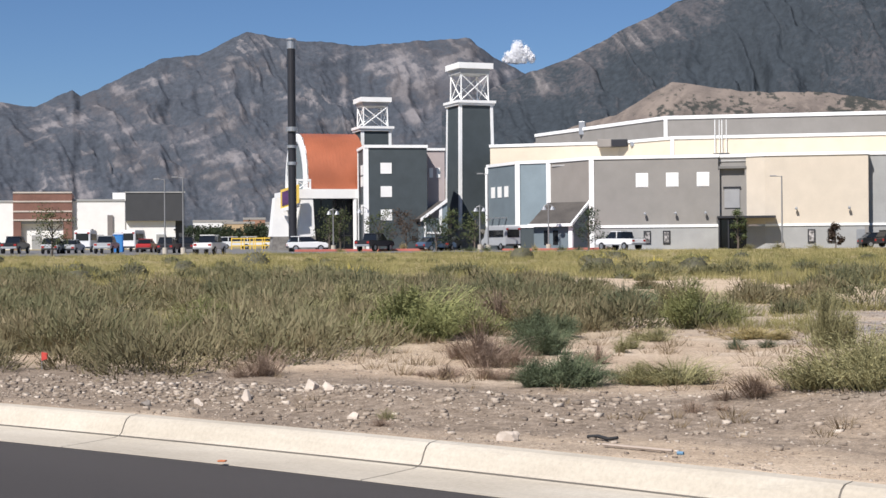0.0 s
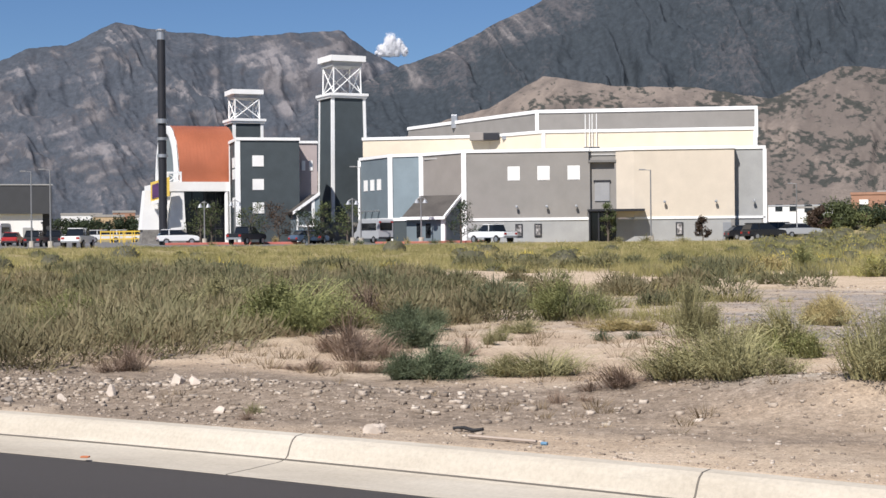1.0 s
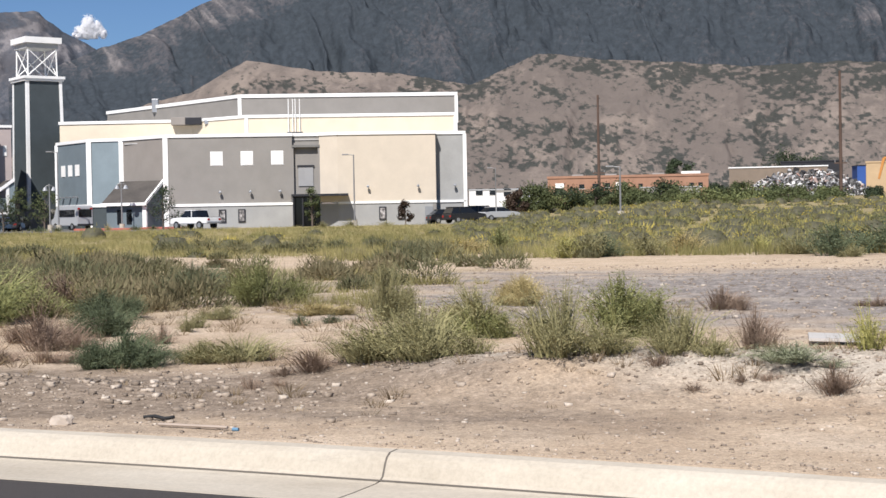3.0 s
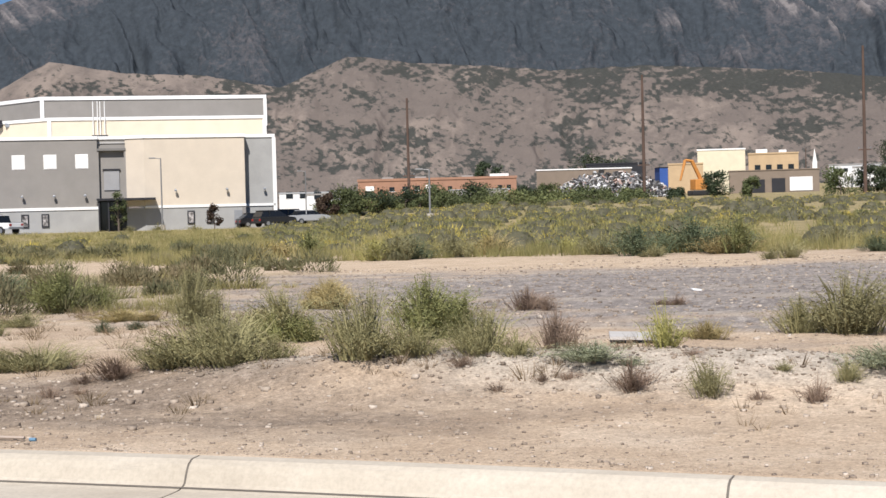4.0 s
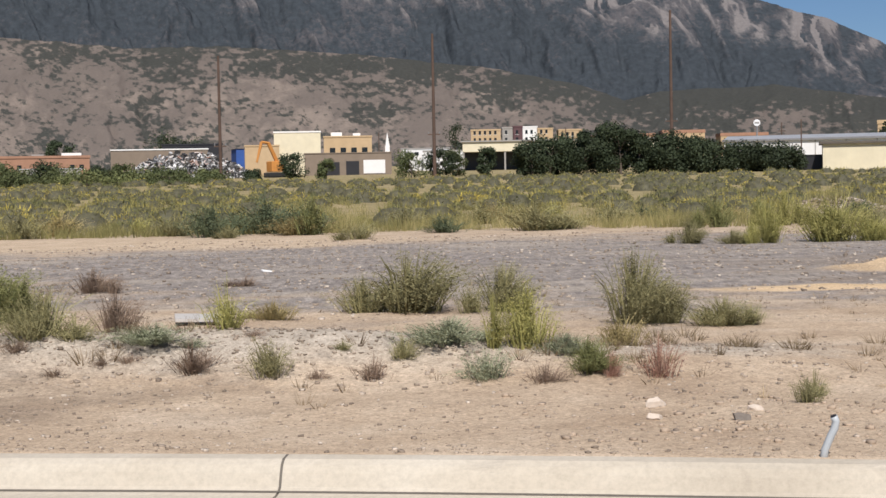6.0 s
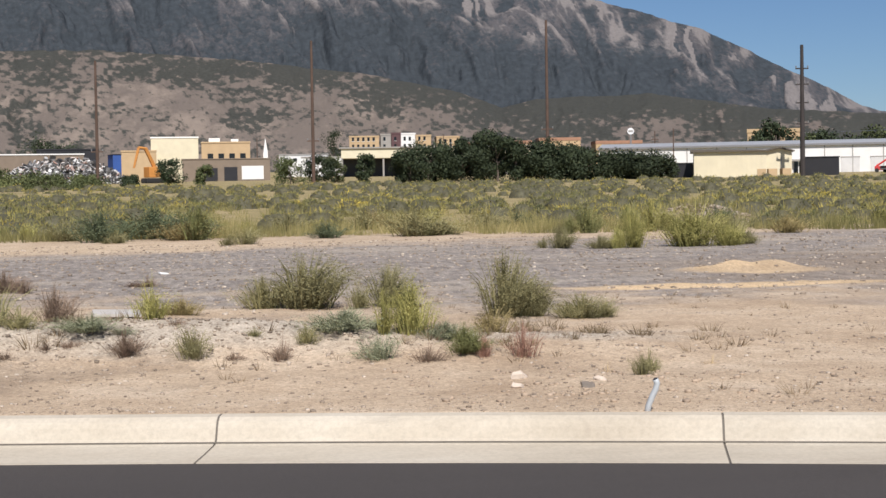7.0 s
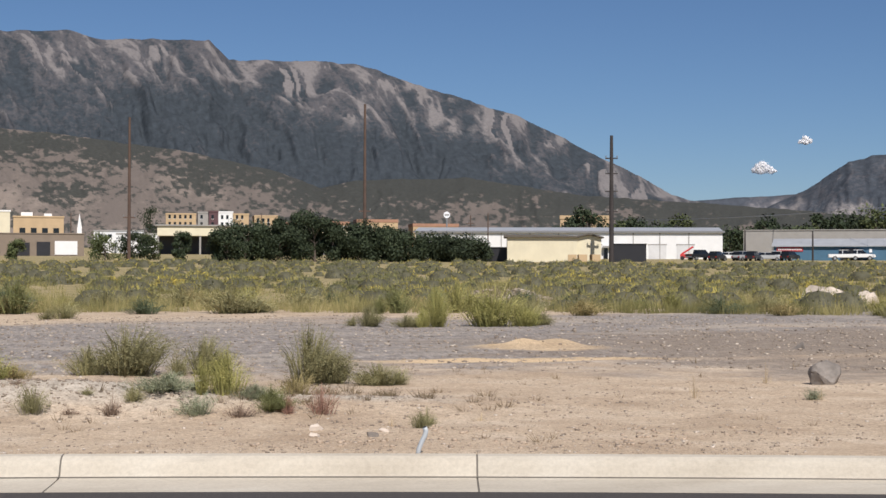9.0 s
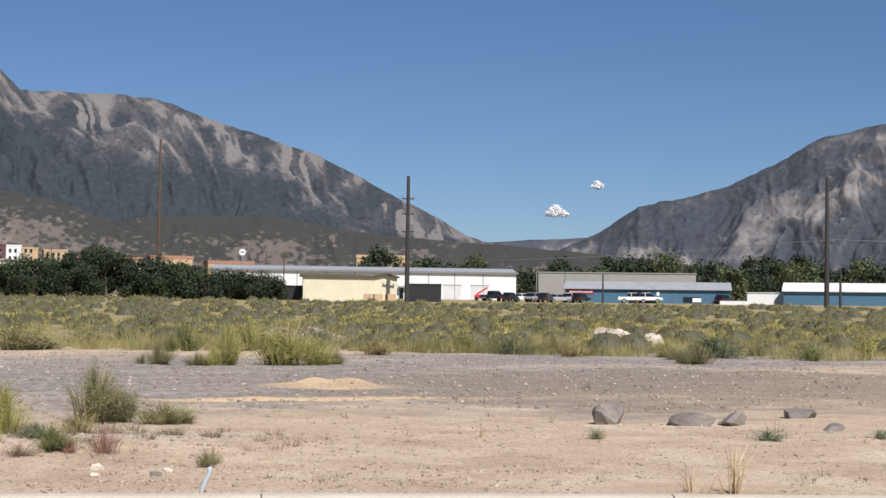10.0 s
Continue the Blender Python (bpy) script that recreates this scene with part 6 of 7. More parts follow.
PLANTS = """green -13.8 18.7 1.26 .8|dark -10.25 16.73 .64 .42|dark -7.84 13.3 .67 .36|dark -15.4 28.5 1 .53|brown -9 13.7 .53 .2|brown -11.26 12.7 .55 .32|brown -9.9 15 .71 .35|olive -16.7 19.9 1.12 .6
green -16 15 .71 .4|green -14.9 15.5 .85 .5|olive -9.6 17.7 .29 .24|olive -7.52 9.95 .14 .12|olive 3.83 15.3 .6 .3|red 2.38 11 .36 .28|tan 2.3 12.2 .4 .3
olive 3.1 9.77 .22 .17|stalk 2.9 10.1 .16 .12|sage 8.1 11.84 .25 .15|stalk 7 12.6 .22 .28|stalk 8.7 14.3 .24 .25|stalk 6.8 6.75 .5 .42|stalk 6.5 6.9 .4 .3|sage 9.94 11.1 .4 .18
stalk 10.1 11.2 .4 .24|sage 11.4 11 .35 .18|olive 3.25 10.17 .22 .17|stalk 3.87 10.5 .18 .09|stalk 8.2 11.8 .2 .17|olive -4 48.3 .8 .35|olive 0 45.2 1.06 .55|dark -3.1 51.9 2.8 1.25
olive 7.8 36.5 .8 .5|yellow 9.5 35.8 .85 .85|yellow 11.2 36.1 1.6 1|olive 12.2 36.4 1 .7|olive 5.7 50.4 2.2 1|olive 8.7 36 .67 .35|olive 24.5 37.4 1.2 .55|green 11.3 49.1 1.2 .9
yellow 13.6 49.9 1.2 1|dark -12.5 20.4 .9 .5|olive -17.5 22 1.3 .7|brown -14.2 22 1.2 .6|green -19 20 1.2 .6|olive -3.04 11.81 0.66 0.53|green -3.81 17.02 0.94 0.75|olive -2.17 12.05 0.62 0.35
brown -1.64 12.26 0.49 0.33|olive -5.48 17.07 0.90 0.61|olive -4.27 12.15 0.70 0.42|sage -1.28 11.94 0.56 0.15|brown -0.95 11.41 0.45 0.23|olive -0.37 11.30 0.39 0.29|yellow -0.76 12.35 0.40 0.35|tan -0.72 17.01 0.55 0.21
brown 0.36 11.12 0.32 0.20|olive 0.57 11.59 0.25 0.18|brown -0.04 11.16 0.20 0.11|olive 0.74 17.69 1.07 0.72|olive 1.77 17.41 0.75 0.55|yellow 1.54 11.86 0.60 0.49|sage 1.15 11.01 0.36 0.24|brown 1.56 10.91 0.36 0.18
green 1.90 11.20 0.45 0.24|olive 2.95 15.50 0.73 0.65|sage 0.93 11.94 0.64 0.21|brown -3.69 22.92 0.75 0.35|brown -2.28 11.75 0.30 0.12|brown -1.54 23.61 0.51 0.17|red 2.04 11.03 0.28 0.18|sage 1.82 11.73 0.47 0.17
brown -1.93 11.38 0.21 0.09|brown -1.62 11.54 0.19 0.09|brown -1.42 11.59 0.19 0.09|olive 0.13 11.70 0.17 0.09|brown -0.54 12.01 0.20 0.08|olive -15.63 43.89 0.67 0.20|tan -7.86 26.67 0.70 0.40|dark -10.20 16.82 0.67 0.37
dark -7.83 13.32 0.72 0.33|olive -7.74 19.80 0.76 0.76|olive -4.53 12.46 0.85 0.45|green -5.45 16.89 0.70 0.41|green -11.40 23.48 1.03 0.67|dark -14.53 27.09 1.10 0.55|dark -8.67 19.06 0.32 0.19|olive -7.07 14.18 0.80 0.28
brown -5.30 12.13 0.52 0.20|brown -10.29 15.51 1.00 0.43|green -13.67 18.76 1.41 0.79|green -13.86 20.59 0.98 0.53|brown -5.53 11.35 0.21 0.15|brown -5.38 11.55 0.19 0.11|stalk -4.70 10.43 0.21 0.08|tan -6.82 23.33 0.78 0.48
olive -9.86 18.44 0.38 0.19|dark -8.40 19.62 0.31 0.14|tan -12.98 22.33 1.02 0.28|olive -10.44 20.35 0.66 0.21|brown -9.54 13.69 0.54 0.15|brown -8.95 15.91 0.46 0.23|brown -7.35 9.67 0.18 0.10|tan -9.27 21.01 0.99 0.21
olive -6.13 17.68 0.40 0.27"""
for row in PLANTS.replace("\n", "|").split("|"):
    k, *q = row.split()
    px, py, pw, ph = map(float, q)
    bush(k, px, py, pw, ph)
    if pw > 0.5:
        side = random.choice((-1, 1))
        bush(k, px + side * pw * 0.45, py + random.uniform(-0.3, 0.3) * pw, pw * random.uniform(0.5, 0.75), ph * random.uniform(0.5, 0.8))

for i in range(46):
    a = radians(-41 + 60 * (i + random.random()) / 46)
    d = random.uniform(49, 60)
    wd = random.uniform(0.9, 2.2)
    bush(("olive", "yellow", "green", "tan", "olive", "dark")[i % 6], -math.sin(a) * d, math.cos(a) * d, wd, wd * random.uniform(0.35, 0.55))


def scatter(name, label, mat, places, maker, category="grass"):
    """One sheet of small plants or stones: maker gives vertices and faces for each place."""
    V, F, n = [], [], 0
    for p in places:
        v, f = maker(*p)
        V.append(v)
        F.append(f + n)
        n += len(v)
    V, F = np.concatenate(V), np.concatenate(F)
    me = bpy.data.meshes.new(name)
    me.vertices.add(len(V))
    me.vertices.foreach_set("co", V.astype(np.float32).ravel())
    k = F.shape[1]
    me.loops.add(F.size)
    me.loops.foreach_set("vertex_index", F.astype(np.int32).ravel())
    me.polygons.add(len(F))
    me.polygons.foreach_set("loop_start", np.arange(0, F.size, k, dtype=np.int32))
    me.update(calc_edges=True)
    me.materials.append(mat)
    return tagged(new(name, me), label, category, kind="stuff")


RS = np.random.RandomState(77)


def tuft(x, y, z, w, h, blades):
    """A tuft of grass: thin curved blades."""
    a = RS.rand(blades) * 6.283
    lean = RS.rand(blades) ** 0.7
    tall = h > 0.25
    r0 = np.sqrt(RS.rand(blades)) * (0.5 if tall else 0.22) * w
    L = h * RS.uniform(0.5, 1.0, blades)
    base = np.stack([x + np.cos(a) * r0, y + np.sin(a) * r0, np.full(blades, z - 0.02)], 1)
    tip = base + np.stack([np.cos(a) * lean * w * (0.22 if tall else 0.5), np.sin(a) * lean * w * (0.22 if tall else 0.5), L], 1)
    wd = (0.0022 + 0.0034 * h) * (1 + np.hypot(x, y) / 70)
    side = np.stack([RS.normal(0, 1, blades), RS.normal(0, 0.4, blades), np.zeros(blades)], 1) * wd
    v = np.stack([base - side, base + side, tip], 1).reshape(-1, 3)
    return v, np.arange(blades * 3).reshape(-1, 3)


def mound(x, y, z, w, h, clumps):
    """A rounded brush mound built of small leaf clumps over a dome."""
    d = RS.normal(0, 1, (clumps, 3))
    d[:, 2] = np.abs(d[:, 2])
    d /= np.linalg.norm(d, axis=1)[:, None]
    rad = RS.uniform(0.55, 1.0, clumps)[:, None]
    p = d * rad * np.array([w * 0.5, w * 0.5, h]) + np.array([x, y, z - 0.05])
    far = np.hypot(x, y) / 100
    side = np.stack([RS.normal(0, 1, clumps), RS.normal(0, 0.5, clumps), RS.normal(0, 0.3, clumps)], 1) * (0.004 + 0.019 * far)
    tip = p + (d * np.array([1, 1, 0.6]) + np.array([0, 0, 0.7]) + RS.normal(0, 0.6, (clumps, 3))) * RS.uniform(0.04, 0.12, (clumps, 1)) * (0.6 + 0.4 * w)
    v = np.stack([p - side, p + side, tip], 1).reshape(-1, 3)
    return v, np.arange(clumps * 3).reshape(-1, 3)


def dome(x, y, z, w, h, _):
    """The solid core of a brush mound, drawn dark for its twigs and inner shade."""
    k = 9
    a = np.arange(k) * 6.283 / k + RS.rand()
    j = RS.uniform(0.8, 1.15, (3, k))
    rings = [np.stack([x + np.cos(a) * w * 0.5 * q * j[i], y + np.sin(a) * w * 0.5 * q * j[i], z - 0.1 + np.full(k, h * e)], 1) for i, (q, e) in enumerate(((1.0, 0.0), (0.88, 0.55), (0.5, 0.93)))]
    v = np.concatenate(rings + [np.array([[x, y, z - 0.1 + h]])])
    n = np.arange(k)
    m = (n + 1) % k
    f = [np.stack([n, m, m + k], 1), np.stack([n, m + k, n + k], 1), np.stack([n + k, m + k, m + 2 * k], 1), np.stack([n + k, m + 2 * k, n + 2 * k], 1), np.stack([n + 2 * k, m + 2 * k, np.full(k, 3 * k)], 1)]
    return v, np.concatenate(f)


# dark olive stands for both the twigs and the shade within a mound
CORE_SHADE = paint("twig_shade_core", (0.085, 0.080, 0.045), vary=0.4, scale=3.0, fine=14)


def plant_material(name, *stops):
    m, tr, b = material(name, 0.8)
    geo = tr.nodes.new("ShaderNodeNewGeometry")
    patch = mix(tr, 0.5, noise_of(tr, 0.5, 4, 0.6, geo.outputs["Position"]), noise_of(tr, 0.11, 5, 0.6, geo.outputs["Position"], stretch=(0.7, 1.4, 1)))
    patch = ramp(tr, patch, (0.34, 0.16), (0.66, 0.84))
    k = calc(tr, "ADD", calc(tr, "MULTIPLY", geo.outputs["Random Per Island"], 0.32), calc(tr, "MULTIPLY", calc(tr, "SUBTRACT", patch, 0.16), 1.0), True)
    tr.links.new(ramp(tr, k, *stops), b.inputs["Base Color"])
    b.inputs["Specular IOR Level"].default_value = 0.15
    return m


GRASS = plant_material("mixed_grass", (0.12, (0.085, 0.085, 0.034)), (0.38, (0.17, 0.158, 0.062)), (0.62, (0.28, 0.245, 0.105)), (0.9, (0.42, 0.345, 0.19)))
BRUSH = plant_material("rabbit_brush", (0.12, (0.065, 0.078, 0.040)), (0.42, (0.155, 0.155, 0.070)), (0.62, (0.27, 0.24, 0.085)), (0.82, (0.50, 0.39, 0.075)))
DRYBRUSH = plant_material("dry_brush", (0.15, (0.085, 0.078, 0.045)), (0.5, (0.15, 0.13, 0.072)), (0.85, (0.26, 0.21, 0.125)))
DRYGRASS = plant_material("dry_weeds", (0.2, (0.11, 0.085, 0.05)), (0.55, (0.22, 0.165, 0.105)), (0.9, (0.34, 0.27, 0.18)))


def polar(n, a0, a1, r0, r1, power=1.0):
    a = np.radians(RS.uniform(a0, a1, n))
    r = r0 + (r1 - r0) * RS.rand(n) ** power
    return -np.sin(a) * r, np.cos(a) * r


def rows_of(x, y, w, h, count):
    return list(zip(x, y, lie(x, y), w, h, count))


def open_field(x, y):
    """Where the sandy clearing leaves room for plants."""
    az, r = np.degrees(np.arctan2(-x, y)), np.hypot(x, y)
    return ~((az < 31) & (r > 27) & (r < 57) & (LAT.fbm(x / 3, y / 3, 3) < 0.62))


FIELDBRUSH = plant_material("field_brush", (0.12, (0.06, 0.07, 0.04)), (0.5, (0.135, 0.13, 0.068)), (0.85, (0.22, 0.19, 0.11)))
# tall grass over the left part of the field
x, y = polar(5200, 12, 56, 19, 155, 1.1)
keep = (LAT.fbm(x / 5, y / 5, 3) > 0.45 + 0.08 * (np.hypot(x, y) < 48)) & ~((np.abs((x + 21) / 15) ** 2 + ((y - 50) / 9) ** 2) < 1) & (x < -9 - 0.1 * y * (y > 40)) & open_field(x, y)
x, y = x[keep], y[keep]
h = RS.uniform(0.14, 0.50, len(x)) * (1 - 0.5 * sstep(70, 130, np.hypot(x, y))) * (0.6 + 0.4 * sstep(20, 40, np.hypot(x, y)))
scatter("field_grass", "tall mixed green and straw-coloured grass over the field", GRASS, rows_of(x, y, h * 2.6, h, np.where(np.hypot(x, y) < 60, 130, 60)), tuft)
# darker brush clumps among it
x, y = polar(560, 14, 54, 18, 70, 0.9)
keep = (LAT.fbm(x / 5 + 40, y / 5, 3) > 0.50) & (x < -11) & open_field(x, y)
x, y = x[keep], y[keep]
w = RS.uniform(0.6, 1.9, len(x))
scatter("field_brush", "low dark olive brush clumps in the grass", FIELDBRUSH, rows_of(x, y, w, w * RS.uniform(0.30, 0.52, len(x)), np.full(len(x), 900)), mound, "brush")
x, y = polar(700, 20, 55, 17, 50, 0.8)
keep = (LAT.fbm(x / 4 + 80, y / 4, 3) > 0.45) & (x < -12) & open_field(x, y)
x, y = x[keep], y[keep]
w = RS.uniform(0.6, 1.5, len(x))
scatter("dry_brush", "low brownish olive brush over the near field", DRYBRUSH, rows_of(x, y, w, w * RS.uniform(0.3, 0.5, len(x)), np.full(len(x), 650)), mound, "brush")
# rabbit brush belt
x, y = polar(2700, -48, 19, 55, 250, 1.0)
x2, y2 = polar(70, 19, 56, 60, 120, 1.0)
x, y = np.concatenate([x, x2]), np.concatenate([y, y2])
keep = (LAT.fbm(x / 9 + 11, y / 9, 3) > 0.36) & (np.hypot(x - 32.5, y - 55) > 4.5) & (np.hypot(x - 17.3, y - 55.5) > 3.5) & (np.hypot(x, y) < 228)
x, y = x[keep], y[keep]
w = RS.uniform(0.8, 2.3, len(x))
near = np.hypot(x, y) < 110
scatter("brush_belt", "rounded olive and yellow-topped brush over the far field", BRUSH, rows_of(x, y, w, w * (hh := RS.uniform(0.28, 0.48, len(x))), np.where(near, 460, 170)), mound, "brush")
scatter("brush_twigs", "dark solid cores for the twigs and shade inside the brush mounds", CORE_SHADE, rows_of(x, y, w * 0.86, w * hh * 0.9, np.full(len(x), 1)), dome, "brush")
x, y = polar(1500, -46, 24, 52, 100, 2.0)
h = RS.uniform(0.3, 0.75, len(x))
scatter("belt_grass", "pale green and straw grass at the edge of the brush", GRASS, rows_of(x, y, h * 1.7, h, np.full(len(x), 60)), tuft)
x, y = polar(2600, 16, 56, 58, 157, 1.0)
h = RS.uniform(0.22, 0.55, len(x))
scatter("far_grass", "yellow-green grass along the far edge of the field", GRASS, rows_of(x, y, h * 3.0, h, np.full(len(x), 60)), tuft)
# small dry weeds on the bare ground near the kerb
x = RS.uniform(-19, 13, 620)
y = kerb_y(x) + 0.8 + 14 * RS.rand(620) ** 1.2
keep = LAT.fbm(x / 1.6, y / 1.6, 3) > np.where(x > 4, 0.56, 0.47)
x, y = x[keep], y[keep]
h = RS.uniform(0.04, 0.14, len(x))
scatter("dry_weeds", "small scattered dry weeds on bare sandy ground", DRYGRASS, rows_of(x, y, h * 1.8, h, np.full(len(x), 16)), tuft)
x = RS.uniform(-24, -4, 700)
y = 12.5 + 12 * RS.rand(700)
keep = (LAT.fbm(x / 2.0, y / 2.0, 3) > 0.5) & (y > kerb_y(x) + 3)
x, y = x[keep], y[keep]
h = RS.uniform(0.08, 0.24, len(x))
scatter("low_weeds", "low brownish green weeds between the bushes", DRYGRASS, rows_of(x, y, h * 2.2, h, np.full(len(x), 36)), tuft)

x = RS.uniform(-6, 5, 260)
y = 10.6 + 3.5 * RS.rand(260)
keep = LAT.fbm(x / 1.2 + 7, y / 1.2, 3) > 0.47
x, y = x[keep], y[keep]
h = RS.uniform(0.05, 0.17, len(x))
scatter("sparse_weeds", "sparse low grey-brown weeds on pale gravel", DRYGRASS, rows_of(x, y, h * 2.0, h, np.full(len(x), 40)), tuft)
for kind, b, d, w, h in (("tan", 31.6, 168, 1.5, 1.1), ("tan", 36.4, 178, 1.6, 1.2), ("dark", 30.6, 168, 2.0, 0.7), ("dark", 30.0, 168, 2.2, 0.7), ("dark", 28.9, 166, 2.0, 0.6), ("olive", 23.9, 160, 2.0, 0.9), ("olive", 22.9, 158, 2.4, 1.1), ("olive", 21.6, 158, 2.0, 0.9), ("olive", 38.7, 172, 2.0, 0.7), ("dark", 34.0, 168, 2.4, 0.8), ("dark", 33.4, 166, 2.0, 0.8)):
    bush(kind, *spot(b, d, 0)[:2], w / 1.5, h / 1.3)


# ---- stones ----
CUBE = np.array([(sx, sy, sz) for sx in (-1, 1) for sy in (-1, 1) for sz in (-1, 1)], float)
CUBE_F = np.array([(0, 1, 3), (0, 3, 2), (4, 6, 7), (4, 7, 5), (0, 4, 5), (0, 5, 1), (2, 3, 7), (2, 7, 6), (0, 2, 6), (0, 6, 4), (1, 5, 7), (1, 7, 3)])


def pebble(x, y, z, s):
    a = RS.rand() * 6.283
    v = CUBE * RS.uniform(0.45, 1.0, (8, 3)) * np.array([s, s * RS.uniform(0.6, 1), s * RS.uniform(0.4, 0.7)])
    c, sn = np.cos(a), np.sin(a)
    v = np.stack([v[:, 0] * c - v[:, 1] * sn, v[:, 0] * sn + v[:, 1] * c, v[:, 2]], 1)
    return v + np.array([x, y, z + s * 0.15]), CUBE_F


def stone_material():
    m, tr, b = material("mixed_gravel", 0.9)
    isl = tr.nodes.new("ShaderNodeNewGeometry").outputs["Random Per Island"]
    c = ramp(tr, isl, (0.0, (0.18, 0.143, 0.11)), (0.5, (0.31, 0.25, 0.192)), (0.85, (0.42, 0.35, 0.28)), (1.0, (0.56, 0.49, 0.41)))
    c = mix(tr, 1.0, c, ramp(tr, noise_of(tr, 40, 5), (0.3, 0.75), (0.7, 1.15)), "MULTIPLY")
    tr.links.new(c, b.inputs["Base Color"])
    return m


GRAVEL = stone_material()


def stones(n, xs, ys, sizes, name):
    scatter(name, "loose mixed gravel and stones on bare ground", GRAVEL, list(zip(xs, ys, lie(xs, ys), sizes)), pebble, "gravel")


n = 42000
xs = RS.uniform(-18, 14, n)
ys = kerb_y(xs) + 0.1 + 9 * RS.rand(n) ** 1.4
keep = LAT.fbm(xs / 2.2 + 3, ys / 2.2, 3) > 0.40
xs, ys = xs[keep], ys[keep]
stones(n, xs, ys, 0.0045 + 0.017 * RS.rand(len(xs)) ** 9, "kerbside_gravel")
n = 3000
xs, ys = RS.normal(-9.5, 2.6, n), RS.normal(10.9, 0.7, n)
ok = ys > kerb_y(xs) + 0.15
xs, ys = xs[ok], ys[ok]
stones(n, xs, ys, 0.010 + 0.035 * RS.rand(len(xs)) ** 3, "rubble_gravel")
n = 3500
xs, ys = RS.normal(-0.6, 2.6, n), RS.normal(12.4, 0.8, n)
stones(n, xs, ys, 0.008 + 0.018 * RS.rand(n) ** 2, "mound_gravel")
n = 19000
xs, ys = RS.uniform(-14, 34, n), RS.uniform(17, 48, n)
ok = (((xs - 7) / 23) ** 2 + ((ys - 31) / 16) ** 2 + 1.2 * (LAT.fbm(xs / 4, ys / 4, 3) - 0.5)) < 1
xs, ys = xs[ok], ys[ok]
stones(n, xs, ys, 0.012 + 0.034 * RS.rand(len(xs)) ** 3, "field_gravel")

n = 1500
xs = RS.uniform(1.2, 6.5, n)
ys = kerb_y(xs) + 0.5 + 2.2 * RS.rand(n)
ok = LAT.fbm(xs / 0.8, ys / 0.8, 3) > 0.5
xs, ys = xs[ok], ys[ok]
scatter("earth_clods", "dry crumbly earth clods on the bank behind the kerb", paint("clod_earth", (0.40, 0.31, 0.23), vary=0.3, scale=3.0), list(zip(xs, ys, lie(xs, ys), 0.006 + 0.028 * RS.rand(len(xs)) ** 6)), pebble, "earth")

n = 1500
xs, ys = RS.normal(17.4, 1.5, n), RS.normal(56.8, 1.1, n)
stones(n, xs, ys, 0.03 + 0.06 * RS.rand(n) ** 2, "gravel_heap")


def rock(x, y, w, h, seed, mat, label, name="rock", sink=0.38, depth=0.7):
    bm = bmesh.new()
    bmesh.ops.create_icosphere(bm, subdivisions=4, radius=1.0)
    o = Vector((seed * 3.7, seed * 1.3, 0))
    rnd = random.Random(seed)
    cuts = [(Vector((rnd.gauss(0, 1), rnd.gauss(0, 1), rnd.gauss(0, 0.9))).normalized(), rnd.uniform(0.42, 0.8)) for _ in range(11)]
    for v in bm.verts:
        p = v.co.copy()
        for c, k in cuts:
            over = p.dot(c) - k
            if over > 0:
                p -= c * over
        p *= 1.25 + 0.10 * noise.noise(p * 3 + o) + 0.05 * noise.noise(p * 9 + o)
        v.co = Vector((p.x * w * 0.5, p.y * w * 0.5 * depth, (p.z * 0.8 + 0.5 - sink) * h))
    ob = finish(name, bm, mat)
    ob.matrix_world = pose(x, y, ground_z(x, y), 0, 0, seed * 41 % 60 - 30)
    return tagged(ob, label, "rock", "loose rocks")


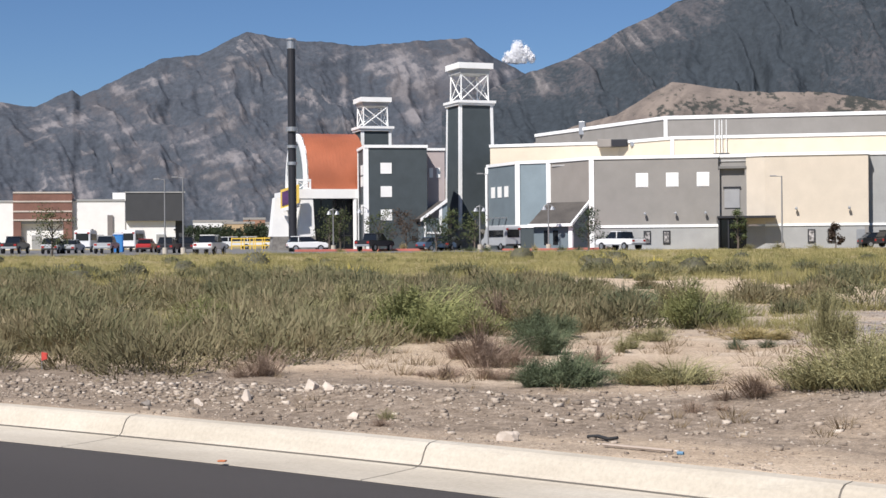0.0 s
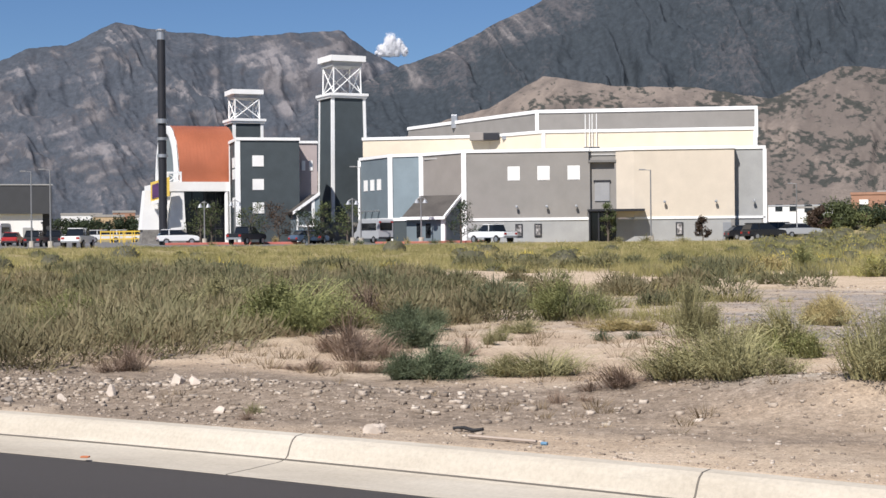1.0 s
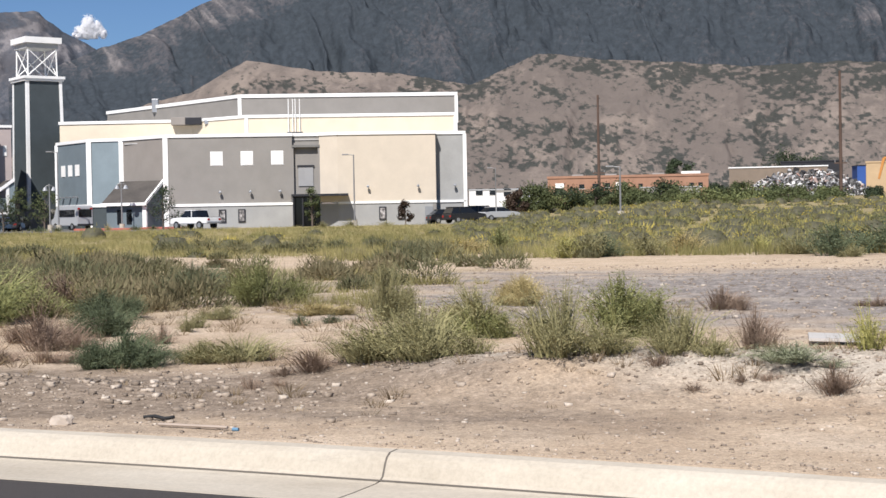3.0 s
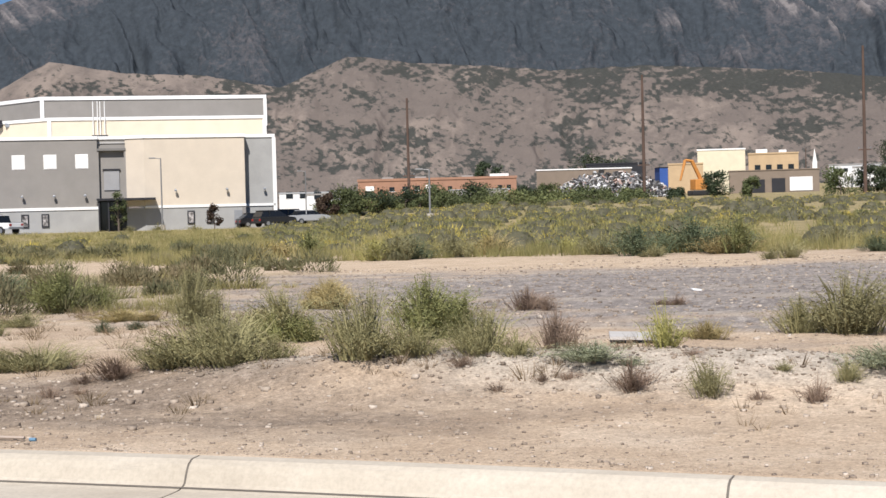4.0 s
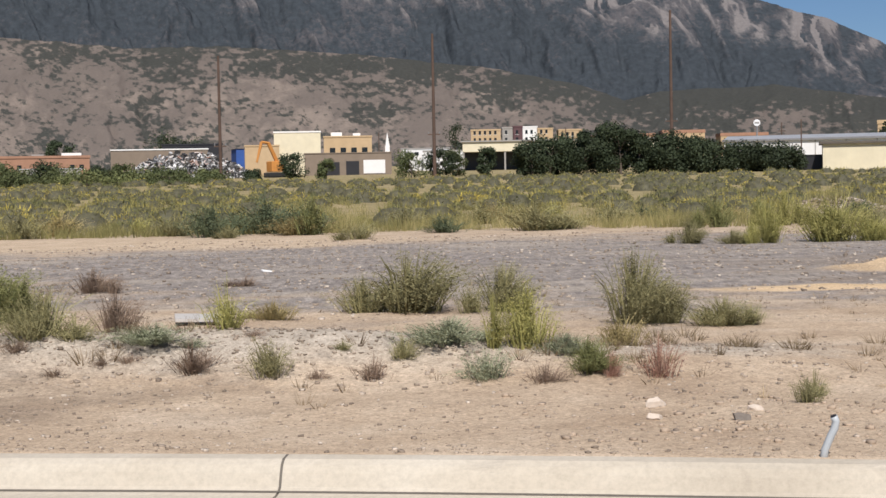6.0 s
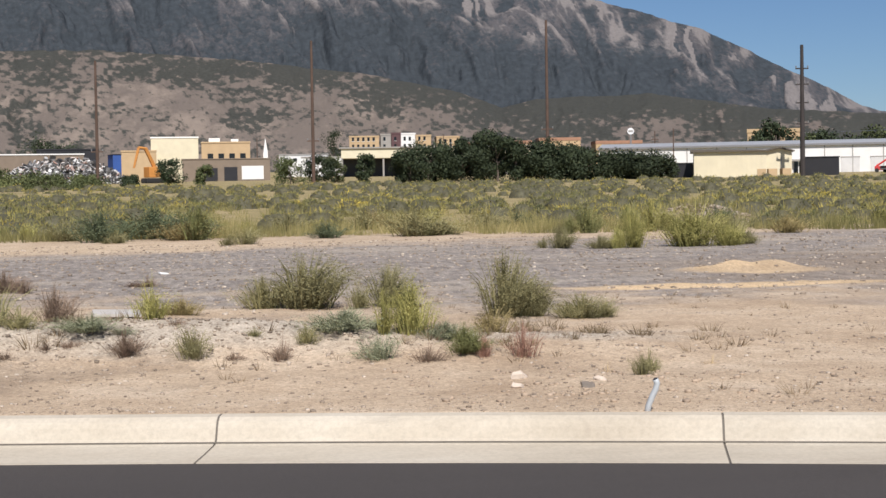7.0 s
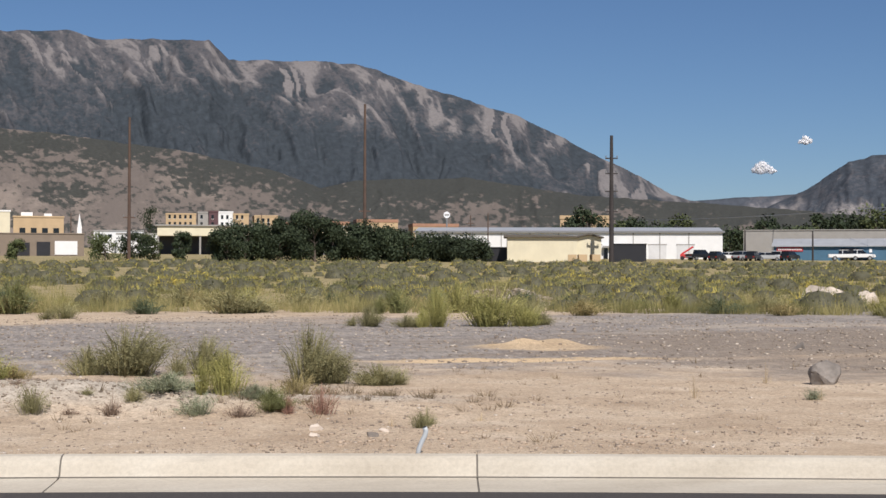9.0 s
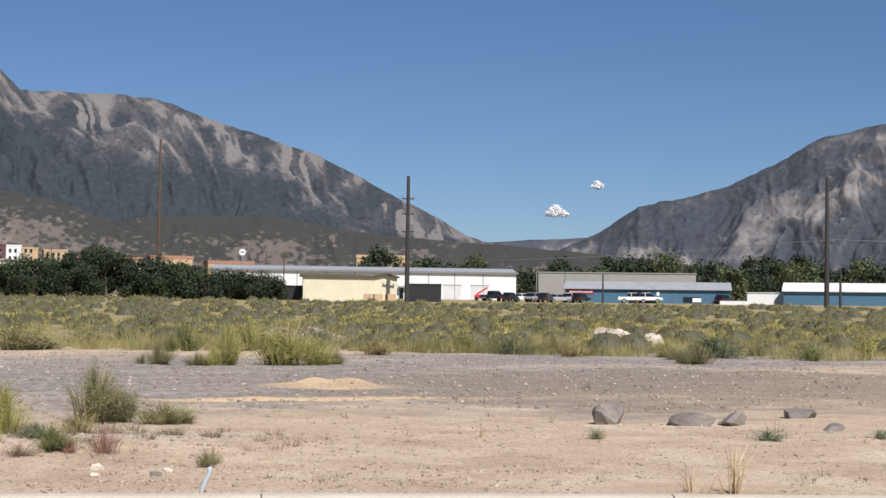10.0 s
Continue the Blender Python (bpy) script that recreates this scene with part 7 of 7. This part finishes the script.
SLATE = paint("grey_rock", (0.20, 0.175, 0.152), vary=0.35, scale=2.5, fine=14)
PALEROCK = paint("pale_rock", (0.55, 0.47, 0.39), vary=0.25, scale=1.2, fine=8)
for i, (x, y, w, h, mt, label) in enumerate((
        (9.4, 14.0, 0.44, 0.26, SLATE, "pointed grey broken rock on bare ground"), (10.5, 13.7, 0.55, 0.17, SLATE, "flat grey rock slab on bare ground"), (11.0, 13.6, 0.46, 0.16, SLATE, "flat grey rock slab on bare ground"), (12.9, 14.8, 0.6, 0.18, SLATE, "flat grey rock slab on bare ground"), (13.7, 23.3, 0.24, 0.14, SLATE, "small dark rock on bare ground"), (11.9, 12.6, 0.4, 0.08, SLATE, "half-buried flat grey rock"),
        (32.4, 58.0, 2.0, 0.95, PALEROCK, "large pale boulder in the brush"), (33.1, 56.0, 1.3, 0.55, PALEROCK, "pale boulder in the brush"), (34.3, 58.4, 1.0, 0.5, PALEROCK, "pale boulder in the brush"), (31.8, 57.0, 1.5, 0.7, PALEROCK, "pale boulder in the brush"),
        (-9.35, 10.33, 0.12, 0.09, PALEROCK, "pale stone on the gravel bank"), (-9.09, 10.9, 0.15, 0.09, PALEROCK, "pale stone on the gravel bank"), (-8.85, 10.85, 0.12, 0.08, PALEROCK, "pale stone on the gravel bank"), (-9.66, 10.04, 0.1, 0.06, PALEROCK, "pale stone on the gravel bank"), (-6.03, 9.42, 0.15, 0.08, PALEROCK, "pale stone by the kerb"), (-7.8, 9.9, 0.11, 0.05, PALEROCK, "pale stone by the kerb"),
        (2.52, 9.14, 0.1, 0.06, SLATE, "grey stone on sandy ground"), (2.13, 9.74, 0.13, 0.06, PALEROCK, "pale stone on sandy ground"), (2.05, 9.3, 0.1, 0.05, PALEROCK, "pale stone on sandy ground"), (-10.1, 9.85, 0.12, 0.06, SLATE, "grey stone by the kerb"), (2.7, 9.5, 0.08, 0.05, PALEROCK, "pale stone on sandy ground"))):
    rock(x, y, w, h, i + 2, mt, label, "boulder" if w > 0.8 else "rock")

# ---- litter and small things ----
p = thing("conduit_stub", pose(2.68, 7.84, ground_z(2.68, 7.84), 0, 0, 0) @ Matrix.Scale(0.72, 4), "bent pale grey plastic conduit sticking out of the ground", "pipe")
part("pipe", tube([(-0.07, 0, -0.1), (-0.05, 0, 0.05), (-0.01, 0, 0.14), (0.02, 0, 0.2), (0.03, 0, 0.25), (0.015, 0, 0.285)], 0.028, 10), paint("conduit_grey", (0.42, 0.45, 0.47), rough=0.5), p, smooth=True)
# black plug stands for the shade inside the hollow pipe
part("mouth", tube([(0.016, -0.002, 0.282), (0.012, -0.004, 0.292)], [0.024, 0.02], 10), BLACK, p)
ob = finish("discarded_board", box(-0.27, 0.27, -0.2, 0.2, 0.0, 0.03), paint("board_white", (0.48, 0.46, 0.43)))
ob.matrix_world = pose(-1.45, 16.6, ground_z(-1.45, 16.6) + 0.05, 4, 2, 8)
tagged(ob, "pale discarded flat board lying on gravel", "board")
ob = finish("paper_scrap", box(-0.09, 0.09, -0.07, 0.07, 0, 0.03, bevel=0.01), TRIM)
ob.matrix_world = pose(-1.5, 27.9, ground_z(-1.5, 27.9), 5, 8, 20)
tagged(ob, "white scrap of litter on the gravel", "litter")
fl = thing("marker_flag", pose(-14.2, 12.2, ground_z(-14.2, 12.2)), "small red marker flag on a wire", "flag")
part("wire", tube([(0, 0, -0.05), (0, 0, 0.2)], 0.006, 5), STEEL, fl)
part("cloth", prism([(0, 0.1), (0.09, 0.12), (0.1, 0.19), (0.0, 0.2)], -0.006, 0.006, "y"), paint("flag_red", (0.5, 0.06, 0.045)), fl)
ob = finish("black_hose", tube([(-0.14, 0, 0.02), (-0.05, 0.01, 0.03), (0.06, -0.01, 0.02), (0.14, 0.0, 0.035)], 0.014, 6), RUBBER)
ob.matrix_world = pose(-5.45, 9.75, ground_z(-5.45, 9.75), 0, 0, -12)
tagged(ob, "short torn black rubber strip on the ground", "strip")
ob = finish("plastic_pipe", tube([(-0.28, 0, 0.02), (0.28, 0, 0.02)], 0.012, 6), paint("pipe_tan", (0.40, 0.33, 0.27)))
ob.matrix_world = pose(-5.0, 9.42, ground_z(-5.0, 9.42), 0, 0, -6)
tagged(ob, "thin tan plastic pipe lying by the kerb", "pipe")
ob = finish("pipe_cap", tube([(0, 0, 0.012), (0.045, 0, 0.012)], 0.012, 8), paint("cap_blue", (0.12, 0.24, 0.36)))
ob.matrix_world = pose(-4.68, 9.38, ground_z(-4.68, 9.38), 0, 0, 0)
tagged(ob, "small blue plastic cap by the kerb", "cap")
ob = finish("dry_leaf", box(-0.03, 0.03, -0.02, 0.02, 0, 0.012, bevel=0.004), paint("leaf_orange", (0.5, 0.16, 0.06)))
ob.matrix_world = pose(-7.75, 8.3, -0.14, 0, 0, 20)
tagged(ob, "orange dry leaf in the gutter", "leaf")
